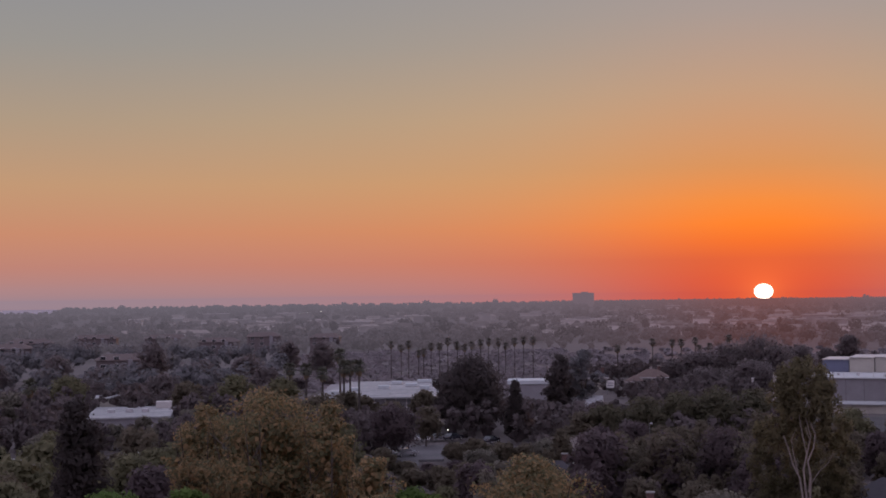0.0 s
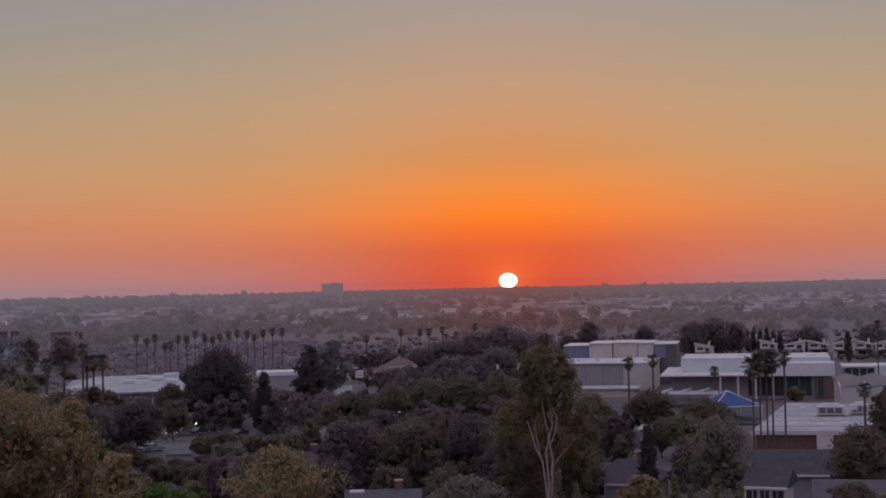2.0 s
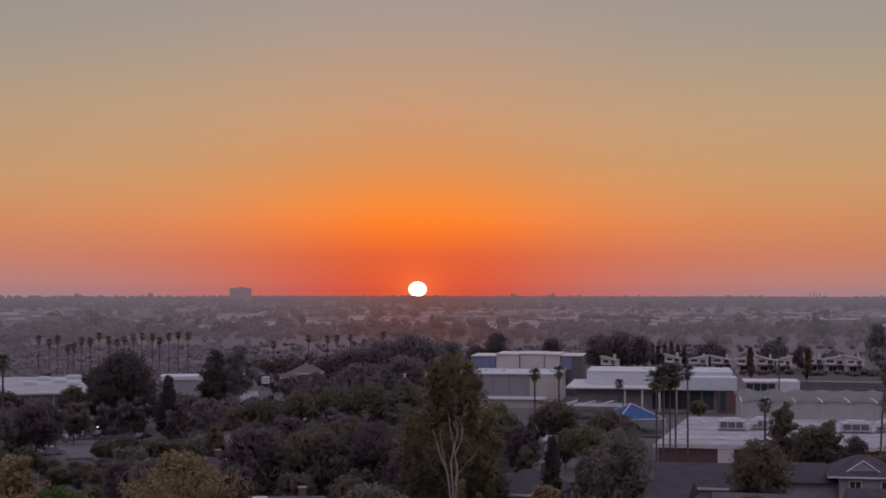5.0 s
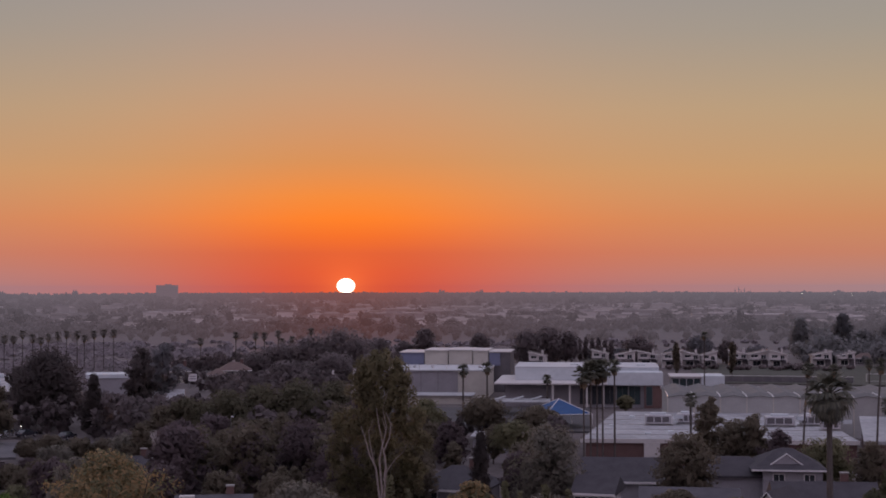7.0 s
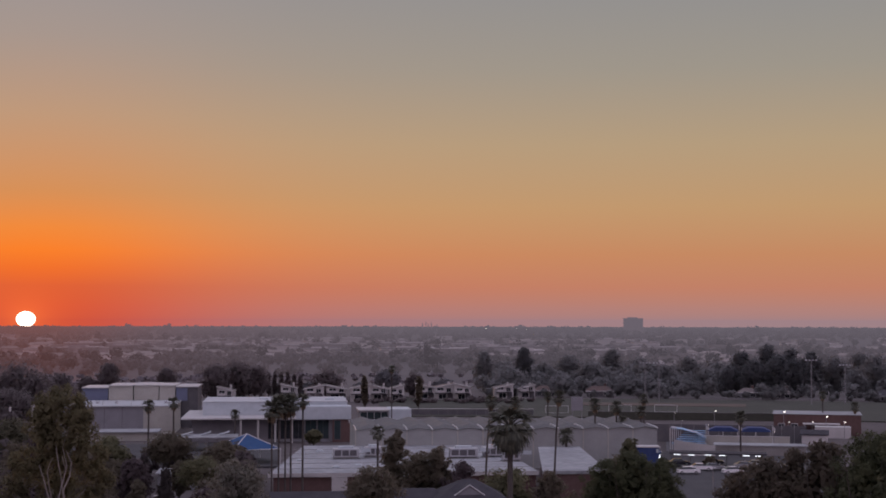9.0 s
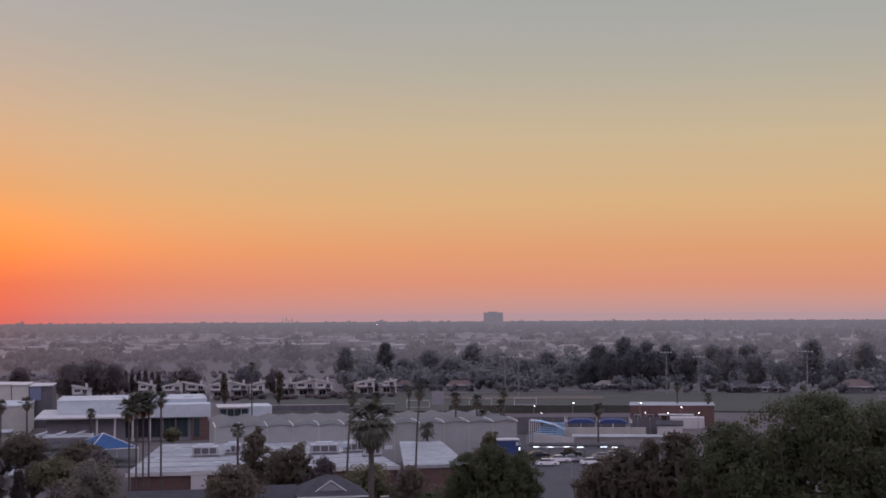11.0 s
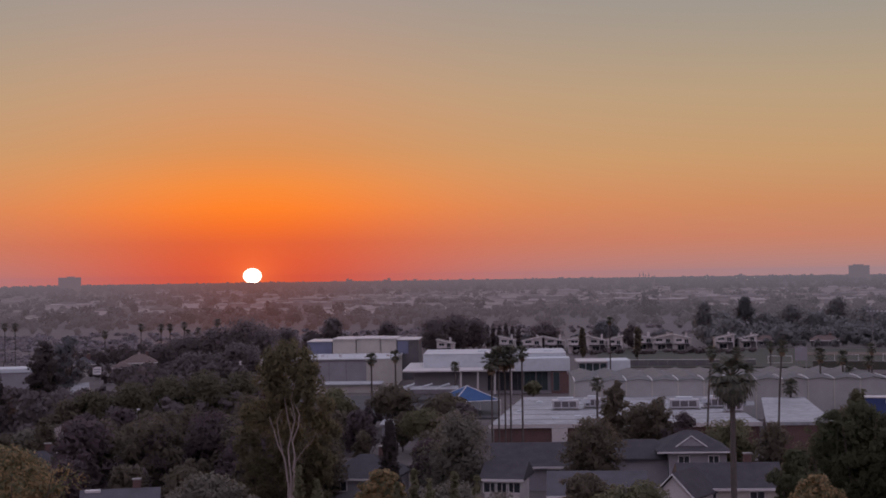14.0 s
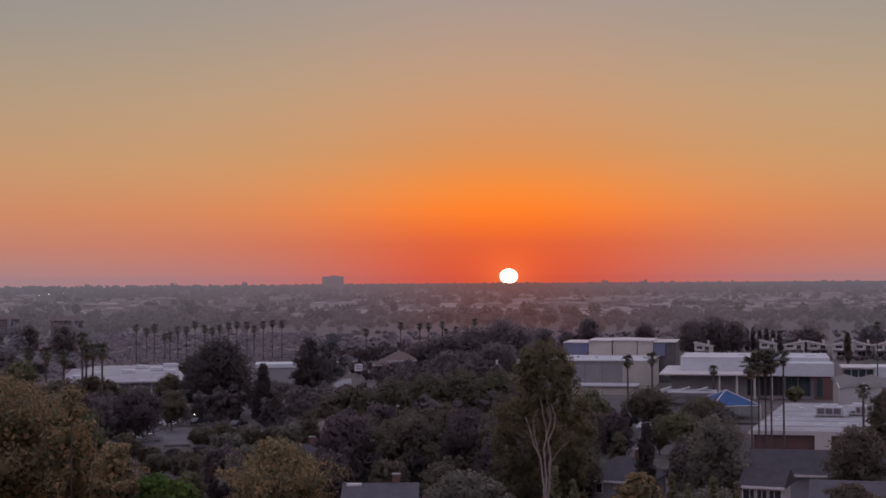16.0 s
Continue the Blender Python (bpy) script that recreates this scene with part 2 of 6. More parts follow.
M_LEAF_BRIGHT = foliage("bright_shrub_leaves", (0.05, 0.09, 0.02), (0.12, 0.18, 0.05))
M_FROND = material("palm_fronds", (0.055, 0.06, 0.045), (0.115, 0.115, 0.085), 0.8, 6.0, 0.6, 0, 0, 0.5, None, 0.3, 0.2)
# Conifer base colour is lifted to grey as haze beyond the field.
M_LEAF_BLACK = foliage("haze_lifted_conifer", (0.08, 0.083, 0.086), (0.108, 0.112, 0.114))
# Paler copy of the palm fronds, with haze put into the base colour.
M_FROND_FAR = material("haze_paled_fronds", (0.1, 0.095, 0.085), (0.17, 0.16, 0.14), 0.8, 6.0, 0.6, 0, 0, 0.4, None, 0.3, 0.3)
# Mid-distance leaves: haze is put into paler, greyer base colours and extra sheen.
M_WOOD_DARK = foliage("haze_lifted_dark_foliage", (0.1, 0.085, 0.086), (0.135, 0.115, 0.115), sheen=0.2)
M_WOOD_NEAR = foliage("haze_lifted_foliage", (0.112, 0.113, 0.12), (0.158, 0.158, 0.167))
M_WOOD_NORTH = foliage("haze_grey_wood_foliage", (0.12, 0.122, 0.123), (0.16, 0.164, 0.163), sheen=0.15)
M_LEAF_TWIG = foliage("dull_olive_brown_leaves", (0.062, 0.053, 0.042), (0.115, 0.098, 0.073))
M_GROVE = foliage("dusky_grove_leaves", (0.09, 0.077, 0.079), (0.125, 0.107, 0.108))
M_LEAF_SHADY = foliage("shady_dark_leaves", (0.062, 0.054, 0.054), (0.092, 0.081, 0.078))
M_LEAF_ROW = foliage("dull_olive_leaves", (0.07, 0.068, 0.048), (0.115, 0.108, 0.072))
# Scrub base colour is paled to mauve, standing in for canyon haze.
M_SCRUB = foliage("haze_mauve_scrub", (0.178, 0.16, 0.171), (0.225, 0.202, 0.214))
M_CYPRESS = foliage("dark_cypress", (0.042, 0.037, 0.036), (0.066, 0.058, 0.055))


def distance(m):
    """Makes a material of the far backdrop fade with the distance into painted haze: emission coloured like the lit
    evening air, redder towards the sun.
    """
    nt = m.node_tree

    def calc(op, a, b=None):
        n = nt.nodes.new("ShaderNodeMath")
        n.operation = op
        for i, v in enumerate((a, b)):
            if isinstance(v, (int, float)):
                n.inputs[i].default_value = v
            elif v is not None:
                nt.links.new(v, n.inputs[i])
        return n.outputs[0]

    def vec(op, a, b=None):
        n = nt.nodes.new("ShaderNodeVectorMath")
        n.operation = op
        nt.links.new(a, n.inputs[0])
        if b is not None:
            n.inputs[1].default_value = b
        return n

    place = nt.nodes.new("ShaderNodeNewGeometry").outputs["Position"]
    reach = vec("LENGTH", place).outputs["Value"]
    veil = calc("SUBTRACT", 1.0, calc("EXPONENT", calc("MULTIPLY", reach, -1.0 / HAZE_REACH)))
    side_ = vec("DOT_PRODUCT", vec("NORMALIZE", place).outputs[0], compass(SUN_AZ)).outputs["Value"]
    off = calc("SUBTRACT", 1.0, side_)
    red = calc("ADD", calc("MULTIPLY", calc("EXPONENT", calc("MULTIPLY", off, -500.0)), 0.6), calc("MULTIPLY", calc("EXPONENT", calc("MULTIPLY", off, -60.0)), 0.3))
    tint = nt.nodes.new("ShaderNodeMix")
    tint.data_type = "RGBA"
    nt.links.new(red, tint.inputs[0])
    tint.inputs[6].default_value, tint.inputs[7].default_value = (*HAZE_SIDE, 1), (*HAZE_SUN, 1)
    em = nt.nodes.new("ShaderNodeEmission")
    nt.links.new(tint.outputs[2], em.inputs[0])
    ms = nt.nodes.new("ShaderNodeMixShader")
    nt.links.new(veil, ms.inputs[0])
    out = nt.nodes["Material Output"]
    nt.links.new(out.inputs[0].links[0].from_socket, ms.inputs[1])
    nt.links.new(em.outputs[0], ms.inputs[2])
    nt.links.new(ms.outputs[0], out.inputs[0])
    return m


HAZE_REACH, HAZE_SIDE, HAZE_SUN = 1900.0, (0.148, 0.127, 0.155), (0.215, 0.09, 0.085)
# Far leaves and plain: haze is mixed into their colour as emission.
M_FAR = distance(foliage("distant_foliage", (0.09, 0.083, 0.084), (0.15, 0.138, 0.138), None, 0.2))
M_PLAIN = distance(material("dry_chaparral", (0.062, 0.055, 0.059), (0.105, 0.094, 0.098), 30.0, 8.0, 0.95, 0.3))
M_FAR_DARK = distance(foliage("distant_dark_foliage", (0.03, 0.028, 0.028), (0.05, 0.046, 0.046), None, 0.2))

# ---- building blocks ----
CAMPUS = 9.3


def spot(az, d):
    a = radians(az)
    return d * math.sin(a), d * math.cos(a)


def ground_z(x, y):
    r = math.hypot(x, y)
    return 21.0 * max(0.0, 1 - r / 185.0) ** 1.35 + 7.3 * math.exp(-(r / 11.0) ** 2)


def height_at(el, d):
    return EYE_Z + d * math.tan(radians(el))


def stand(az, d, yaw=None, z=None):
    """A pose on the ground at a bearing and a distance; local y points along the bearing yaw, away from the hill."""
    x, y = spot(az, d)
    return pose(x, y, ground_z(x, y) if z is None else z, 0, 0, -(az if yaw is None else yaw))


class Shape:
    """Collects points and faces for one mesh."""

    def __init__(self):
        self.v, self.f = [], []

    def add(self, points, faces):
        k = len(self.v)
        self.v += [tuple(p) for p in points]
        self.f += [tuple(i + k for i in f) for f in faces]
        return self

    def box(self, x0, x1, y0, y1, z0, z1, bevel=0.0):
        b = min(bevel, (x1 - x0) / 3, (y1 - y0) / 3)
        if b <= 0:
            p = [(x, y, z) for z in (z0, z1) for x, y in ((x0, y0), (x1, y0), (x1, y1), (x0, y1))]
            return self.add(p, [(3, 2, 1, 0), (4, 5, 6, 7), (0, 1, 5, 4), (1, 2, 6, 5), (2, 3, 7, 6), (3, 0, 4, 7)])
        ring = [(x0 + b, y0), (x1 - b, y0), (x1, y0 + b), (x1, y1 - b), (x1 - b, y1), (x0 + b, y1), (x0, y1 - b), (x0, y0 + b)]
        cx, cy = (x0 + x1) / 2, (y0 + y1) / 2
        top = [(x - math.copysign(b, x - cx), y - math.copysign(b, y - cy), z1) for x, y in ring]
        p = [(x, y, z0) for x, y in ring] + [(x, y, z1 - b) for x, y in ring] + top
        f = [tuple(range(7, -1, -1)), tuple(range(16, 24))]
        for k in (0, 8):
            f += [(k + i, k + (i + 1) % 8, k + 8 + (i + 1) % 8, k + 8 + i) for i in range(8)]
        return self.add(p, f)

    def extrude(self, outline, a, b, axis="y"):
        """An outline in the plane across the axis, swept from a to b."""
        n = len(outline)
        put = {"y": lambda u, w, t: (u, t, w), "x": lambda u, w, t: (t, u, w), "z": lambda u, w, t: (u, w, t)}[axis]
        p = [put(u, w, a) for u, w in outline] + [put(u, w, b) for u, w in outline]
        f = [tuple(range(n)), tuple(range(2 * n - 1, n - 1, -1))] + [(i, i + n, (i + 1) % n + n, (i + 1) % n) for i in range(n)]
        return self.add(p, f)

    def tube(self, path, radii, sides=7):
        path = [Vector(p) for p in path]
        rings = []
        for i, p in enumerate(path):
            d = (path[min(i + 1, len(path) - 1)] - path[max(i - 1, 0)]).normalized()
            s = d.cross(Vector((0.31, 0.95, 0.07))).normalized()
            u = d.cross(s)
            rings.append([p + (s * math.cos(2 * math.pi * k / sides) + u * math.sin(2 * math.pi * k / sides)) * radii[i] for k in range(sides)])
        n = len(rings)
        f = [(i * sides + k, i * sides + (k + 1) % sides, (i + 1) * sides + (k + 1) % sides, (i + 1) * sides + k) for i in range(n - 1) for k in range(sides)]
        f += [tuple(range(sides - 1, -1, -1)), tuple((n - 1) * sides + k for k in range(sides))]
        return self.add([q for r in rings for q in r], f)

    def hip(self, x0, x1, y0, y1, z0, z1, inset, thick=0.25):
        """A hipped roof with its ridge along x; inset 0 makes gable ends."""
        ym = (y0 + y1) / 2
        p = [(x0, y0, z0), (x1, y0, z0), (x1, y1, z0), (x0, y1, z0), (x0 + inset, ym, z1), (x1 - inset, ym, z1)]
        q = [(x, y, z - thick) for x, y, z in p[:4]]
        return self.add(p + q, [(0, 1, 5, 4), (1, 2, 5), (2, 3, 4, 5), (3, 0, 4), (0, 6, 7, 1), (1, 7, 8, 2), (2, 8, 9, 3), (3, 9, 6, 0), (9, 8, 7, 6)])


def mesh_of(name, shape):
    me = bpy.data.meshes.new(name)
    me.from_pydata(shape.v, [], shape.f)
    me.update()
    return me


def quads(name, v):
    """A mesh of loose four-cornered leaves from an array (n, 5, 3): the corners and the way the leaf shades."""
    n = len(v)
    me = bpy.data.meshes.new(name)
    me.vertices.add(4 * n)
    me.vertices.foreach_set("co", np.ascontiguousarray(v[:, :4], dtype=np.float32).ravel())
    me.loops.add(4 * n)
    me.loops.foreach_set("vertex_index", np.arange(4 * n, dtype=np.int32))
    me.polygons.add(n)
    me.polygons.foreach_set("loop_start", np.arange(0, 4 * n, 4, dtype=np.int32))
    me.update(calc_edges=True)
    me.normals_split_custom_set_from_vertices(np.repeat(v[:, 4], 4, axis=0).tolist())
    return me


def part(name, shape, mat, parent, label=""):
    me = shape if isinstance(shape, bpy.types.Mesh) else mesh_of(name, shape)
    if not me.materials:
        me.materials.append(mat)
    ob = new(name, me)
    ob.parent = parent
    return tagged(ob, label) if label else ob


def thing(name, m, label, category, group="", kind=""):
    ob = new(name)
    ob.matrix_world = m
    ob.empty_display_size = 0.5
    return tagged(ob, label, category, group, kind)


def setting(name, shape, mat, label, category):
    me = shape if isinstance(shape, bpy.types.Mesh) else mesh_of(name, shape)
    me.materials.append(mat)
    return tagged(new(name, me), label, category, "", "structure")


# ---- ground ----
rings = [0.0] + [8.0 * 1.22 ** k for k in range(31)]
rings = [r for r in rings if r < 4800] + [4965.0]
land = Shape()
SECTORS = 96
for r in rings:
    for k in range(SECTORS):
        a = 2 * math.pi * k / SECTORS
        x, y = r * math.sin(a), r * math.cos(a)
        land.v.append((x, y, ground_z(x, y) + (0.25 * noise.noise((x / 30, y / 30, 0)) - 0.3 if 20 < r < 3000 else -0.3)))
land.f = [(i * SECTORS + k, (i + 1) * SECTORS + k, (i + 1) * SECTORS + (k + 1) % SECTORS, i * SECTORS + (k + 1) % SECTORS)
          for i in range(len(rings) - 1) for k in range(SECTORS)]
setting("ground", land, M_GROUND, "dry hillside and flat suburban ground under a hazy sunset", "ground")


def patch(name, az0, az1, d0, d1, z, mat, label, category, steps=8):
    s = Shape()
    for i in range(steps + 1):
        az = az0 + (az1 - az0) * i / steps
        for d in (d0, d1):
            x, y = spot(az, d)
            s.v.append((x, y, ground_z(x, y) + z))
        s.v.append((*spot(az, d0), ground_z(*spot(az, d0)) - 0.6))
        s.v.append((*spot(az, d1), ground_z(*spot(az, d1)) - 0.6))
    for i in range(steps):
        a, b = 4 * i, 4 * i + 4
        s.f += [(a, b, b + 1, a + 1), (a + 2, b + 2, b, a), (a + 1, b + 1, b + 3, a + 3)]
    return setting(name, s, mat, label, category)


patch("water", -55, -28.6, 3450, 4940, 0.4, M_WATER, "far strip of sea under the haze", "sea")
patch("sports_field", 13.0, 38, 446, 548, 0.1, M_GRASS, "flat green school sports field", "sports field", 16)
patch("infield", 21.0, 27.5, 505, 522, 0.25, M_DIRT, "bare brown dirt edge of the sports field", "dirt")
patch("parking_lot", 22.5, 31, 222, 330, 0.08, M_ASPHALT, "dark asphalt school car park", "car park")
patch("pool_deck", 24.4, 30.0, 331, 395, 0.12, M_ROAD, "grey concrete deck beside the pool", "deck")
patch("plain", -44, 50, 562, 4955, -0.12, M_PLAIN, "dry plain and canyon slopes, paled by an added haze glow", "ground", 94)
patch("road", -15.7, -13.5, 262, 288, 0.06, M_ROAD, "grey asphalt street between the trees", "road")
patch("driveway", -15.2, -14.5, 226, 262, 0.06, M_ROAD, "grey asphalt driveway off the street", "road")
patch("side_road", -13.4, -10.0, 268, 282, 0.1, M_ROAD, "grey asphalt side street", "road")
patch("courtyard", -1.0, 9.0, 295, 352, 0.08, M_ASPHALT, "dark paved school courtyard", "pavement")


# low ridge on the skyline
ridge = Shape()
for k in range(0, 301):
    az = -29 + 75 * k / 300
    lift = 7.0 * min(0.0, (az + 27.0) / 3) + 0.6 + 7.4 * min(1.0, max(0.0, (az + 15) / 9)) + 1.1 * noise.noise((az * 1.7, 3.0, 0.0)) + 0.7 * noise.noise((az * 7.0, 9.0, 0.0))
    for d, z in ((4350, -0.5), (4620, lift), (4900, -0.5)):
        ridge.v.append((*spot(az, d), z))
ridge.f = [f for k in range(300) for f in ((3 * k, 3 * k + 3, 3 * k + 4, 3 * k + 1), (3 * k + 1, 3 * k + 4, 3 * k + 5, 3 * k + 2))]
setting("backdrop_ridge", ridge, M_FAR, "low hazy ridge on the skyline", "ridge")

# ---- trees ----


def leaf_array(rng, centres, spread, count, size, droop=0.0, long=2.0, hull=0.95, up=0.2):
    """count leaves round each centre: an array (n, 5, 3) of small lozenges; hull: how far they shade as one rounded crown."""
    centres = np.asarray(centres, dtype=float)
    k = len(centres)
    c = np.repeat(centres, count, axis=0)
    sp = np.repeat(np.broadcast_to(np.asarray(spread, dtype=float), (k, 3)), count, axis=0)
    dirs = rng.normal(size=(len(c), 3))
    dirs /= np.linalg.norm(dirs, axis=1)[:, None]
    c = c + dirs * sp * (rng.random((len(c), 1)) ** 0.45)
    face = dirs * 0.75 + rng.normal(size=(len(c), 3)) * 0.42
    face[:, 2] += 0.4
    a = np.cross(face, rng.normal(size=(len(c), 3)))
    a[:, 2] -= droop * 0.4
    a /= np.linalg.norm(a, axis=1)[:, None] + 1e-9
    b = np.cross(face, a)
    b /= np.linalg.norm(b, axis=1)[:, None] + 1e-9
    s = size * (0.55 + 0.9 * rng.random((len(c), 1)))
    a, b = a * s, b * s / long
    mid = centres.mean(axis=0)
    whole = (c - mid) / (np.std(centres, axis=0) * 1.6 + 0.3)
    whole /= np.linalg.norm(whole, axis=1)[:, None] + 1e-9
    way = dirs * (1.0 - hull * 0.6) + whole * hull + face * 0.16
    way[:, 2] += up
    way /= np.linalg.norm(way, axis=1)[:, None] + 1e-9
    turn_over = np.einsum("ij,ij->i", np.cross(a, b), way) < 0
    b[turn_over] *= -1
    return np.stack([c - a, c - b * 0.9, c + a, c + b, way], axis=1)


def envelope(rng, n, w, h, z0, shape="round"):
    """n clump centres in a crown of width w from z0 to z0 + h, more of them near the outside."""
    out = []
    lobes = [(rng.uniform(0, 6.28), rng.uniform(0.75, 1.15)) for _ in range(5)]
    while len(out) < n:
        t = rng.random()
        a = rng.uniform(0, 6.28)
        if shape == "round":
            r = math.sqrt(max(0.0, 1 - (2 * t - 0.85) ** 2 / 1.35)) if t < 1 else 0
        elif shape == "umbrella":
            r = (1 - t ** 2.5) ** 0.5 * (0.75 + 0.25 * t)
        elif shape == "cone":
            r = (1 - t) ** 0.75 * min(1.0, 0.35 + t * 6)
        elif shape == "column":
            r = min(1.0, 0.6 + t * 2) * (1 - t) ** 0.35
        else:
            r = math.sqrt(max(0.0, 1 - (2 * t - 1.0) ** 2)) * (0.75 + 0.25 * math.sin(t * 19 + lobes[0][0]))
        lobe = 1 + 0.16 * math.sin(3 * a + lobes[1][0]) + 0.12 * math.sin(5 * a + 4 * t + lobes[2][0])
        q = rng.random() ** 0.38 * r * lobe * w / 2
        out.append((q * math.cos(a), q * math.sin(a), z0 + h * t))
    return np.array(out)


def inner(rng, v, cs, share, size):
    """Adds larger leaves deep inside a crown, so that it closes."""
    mid = cs.mean(axis=0)
    deep = mid + (cs - mid) * 0.72
    return np.concatenate([v, leaf_array(rng, deep, np.ptp(cs, axis=0) * 0.07, share, size, 0, 1.3)])


def trunk_shape(rng, h, radius, fork, spread, limbs=5, lean=0.0):
    s = Shape()
    top = Vector((lean * h, rng.uniform(-0.03, 0.03) * h, h * fork))
    s.tube([(0, 0, -0.6), (0.02 * h * lean, 0, h * fork * 0.45), top], [radius * 1.25, radius, radius * 0.75])
    for i in range(limbs):
        a = 6.28 * i / limbs + rng.uniform(-0.5, 0.5)
        out = spread * rng.uniform(0.45, 0.8)
        mid = top + Vector((math.cos(a) * out * 0.45, math.sin(a) * out * 0.45, h * (1 - fork) * 0.35))
        end = top + Vector((math.cos(a) * out, math.sin(a) * out, h * (1 - fork) * rng.uniform(0.6, 0.9)))
        s.tube([top - Vector((0, 0, 0.15 * h * fork)), mid, end], [radius * 0.55, radius * 0.35, radius * 0.1], 6)
    return s


TREE_SEED = [100]


def tree(az, d, top_el, w, crown=0.75, mat=None, shape="round", leaf=None, clumps=90, per=40, bark=None, label="", category="tree", name="tree",
         limbs=5, fluff=0.13, yaw=0.0, droop=0.0, group=""):
    """A tree on the ground whose top shows at the elevation top_el; crown: share of its height that bears leaves."""
    TREE_SEED[0] += 1
    rng = np.random.default_rng(TREE_SEED[0])
    m = stand(az, d, yaw)
    h = height_at(top_el, d) - m.translation.z
    ob = thing(name, m, label, category, group)
    leaf = leaf or max(0.16, d * 0.0014)
    part("trunk", trunk_shape(rng, h, max(0.12, 0.017 * h), max(0.25, 1.02 - crown), w * 0.45, limbs), bark or M_BARK, ob)
    sp = w * fluff
    cs = envelope(rng, clumps, w - sp * 1.2, h * crown - sp, h * (1 - crown) + sp * 0.4, shape)
    fine = leaf * 0.81
    part("crown", quads("crown", inner(rng, leaf_array(rng, cs, (sp, sp, sp * 0.8), int(per * 0.95), fine, droop), cs, 6, leaf * 1.6)), mat or M_LEAF, ob)
    return ob


def woods(name, az0, az1, d0, d1, n, h0, h1, per, leaf, mat, label, seed, kind="stuff", keep=None, wide=0.9, up=0.3):
    """Many far trees as one mass: clumped crowns of uneven height."""
    rng = np.random.default_rng(seed)
    made = []
    while len(made) < n:
        az = rng.uniform(az0, az1)
        d = math.sqrt(rng.uniform(d0 * d0, d1 * d1)) if kind == "stuff" else d0 * (d1 / d0) ** rng.random()
        if keep and not keep(az, d):
            continue
        x, y = spot(az, d)
        if noise.noise((x / 160 + seed, y / 160, 0.5)) < -0.12 and rng.random() < 0.8:
            continue
        h = rng.uniform(h0, h1) * (0.65 + 0.5 * rng.random() ** 3)
        w = h * wide * rng.uniform(0.7, 1.3)
        for _ in range(3):
            made.append((x + rng.uniform(-0.32, 0.32) * w, y + rng.uniform(-0.32, 0.32) * w, ground_z(x, y) + h * rng.uniform(0.42, 0.68), w * 0.42, h * 0.4))
    made = np.array(made)
    spread = made[:, [3, 3, 4]]
    v = leaf_array(rng, made[:, :3], spread, per, leaf, 0, 1.3, 0.0, up)
    me = quads(name, v)
    me.materials.append(mat)
    return tagged(new(name, me), label, "trees", "", kind)


def frond_shape(rng, length, blades=11, droop=0.35, fan=1.15):
    """A fan-palm leaf along local x: a stalk and a fan of pointed blades."""
    s = Shape()
    stalk = length * 0.45
    s.tube([(0, 0, 0), (stalk * 0.5, 0, 0.03 * length), (stalk, 0, 0)], [0.03 * length, 0.022 * length, 0.014 * length], 4)
    for i in range(blades):
        a = fan * (2 * i / (blades - 1) - 1)
        ln = (length - stalk) * (1 - 0.25 * abs(a) / fan) * rng.uniform(0.88, 1.08)
        dx, dy = math.cos(a), math.sin(a)
        wx, wy = -dy * length * 0.045, dx * length * 0.045
        p0 = (stalk, 0, 0)
        pm = (stalk + dx * ln * 0.55, dy * ln * 0.55, -0.06 * ln)
        pe = (stalk + dx * ln, dy * ln, -droop * ln * rng.uniform(0.8, 1.4))
        s.add([p0, (pm[0] - wx, pm[1] - wy, pm[2]), pe, (pm[0] + wx, pm[1] + wy, pm[2])], [(0, 1, 2, 3)])
    return s


def palm_crown(rng, size, fronds=34, blades=9):
    s = Shape()
    for i in range(fronds):
        t = (i + 0.5) / fronds
        tilt = radians(78 - 125 * t + rng.uniform(-8, 8))
        m = Matrix.Rotation(2.4 * i + rng.uniform(-0.2, 0.2), 4, "Z") @ Matrix.Rotation(-tilt, 4, "Y")
        f = frond_shape(rng, size * rng.uniform(0.85, 1.1), blades)
        s.add([m @ Vector(p) for p in f.v], f.f)
    return s


def skirt_shape(rng, size, depth):
    s = Shape()
    for i in range(46):
        a = rng.uniform(0, 6.28)
        z = -depth * rng.random()
        r0, r1 = size * 0.12, size * rng.uniform(0.22, 0.4)
        c, n = math.cos(a), math.sin(a)
        p = [(c * r0, n * r0, z), (c * r1 - n * 0.14 * size, n * r1 + c * 0.14 * size, z - 0.3 * size), (c * r1 * 0.9, n * r1 * 0.9, z - 0.75 * size),
             (c * r1 + n * 0.14 * size, n * r1 - c * 0.14 * size, z - 0.3 * size)]
        s.add(p, [(0, 1, 2, 3)])
    return s


def palm_trunk(h, radius, bend):
    path = [(bend * t * t * h, 0, -0.6 + (h + 0.6) * t) for t in (0, 0.04, 0.3, 0.65, 1.0)]
    return Shape().tube(path, [radius * 1.7, radius * 1.15, radius, radius * 0.9, radius * 0.8], 8)


PALM_RNG = np.random.default_rng(5)
PALM_CROWNS = [mesh_of("crown", palm_crown(PALM_RNG, 1.0)) for _ in range(5)]
PALM_SKIRTS = [mesh_of("thatch", skirt_shape(PALM_RNG, 1.0, 0.55)) for _ in range(3)]
for me_ in PALM_CROWNS:
    me_.materials.append(M_FROND)
for me_ in PALM_SKIRTS:
    me_.materials.append(M_THATCH)


# Crowns of far palms, in the frond colour paled for haze.
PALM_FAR = []
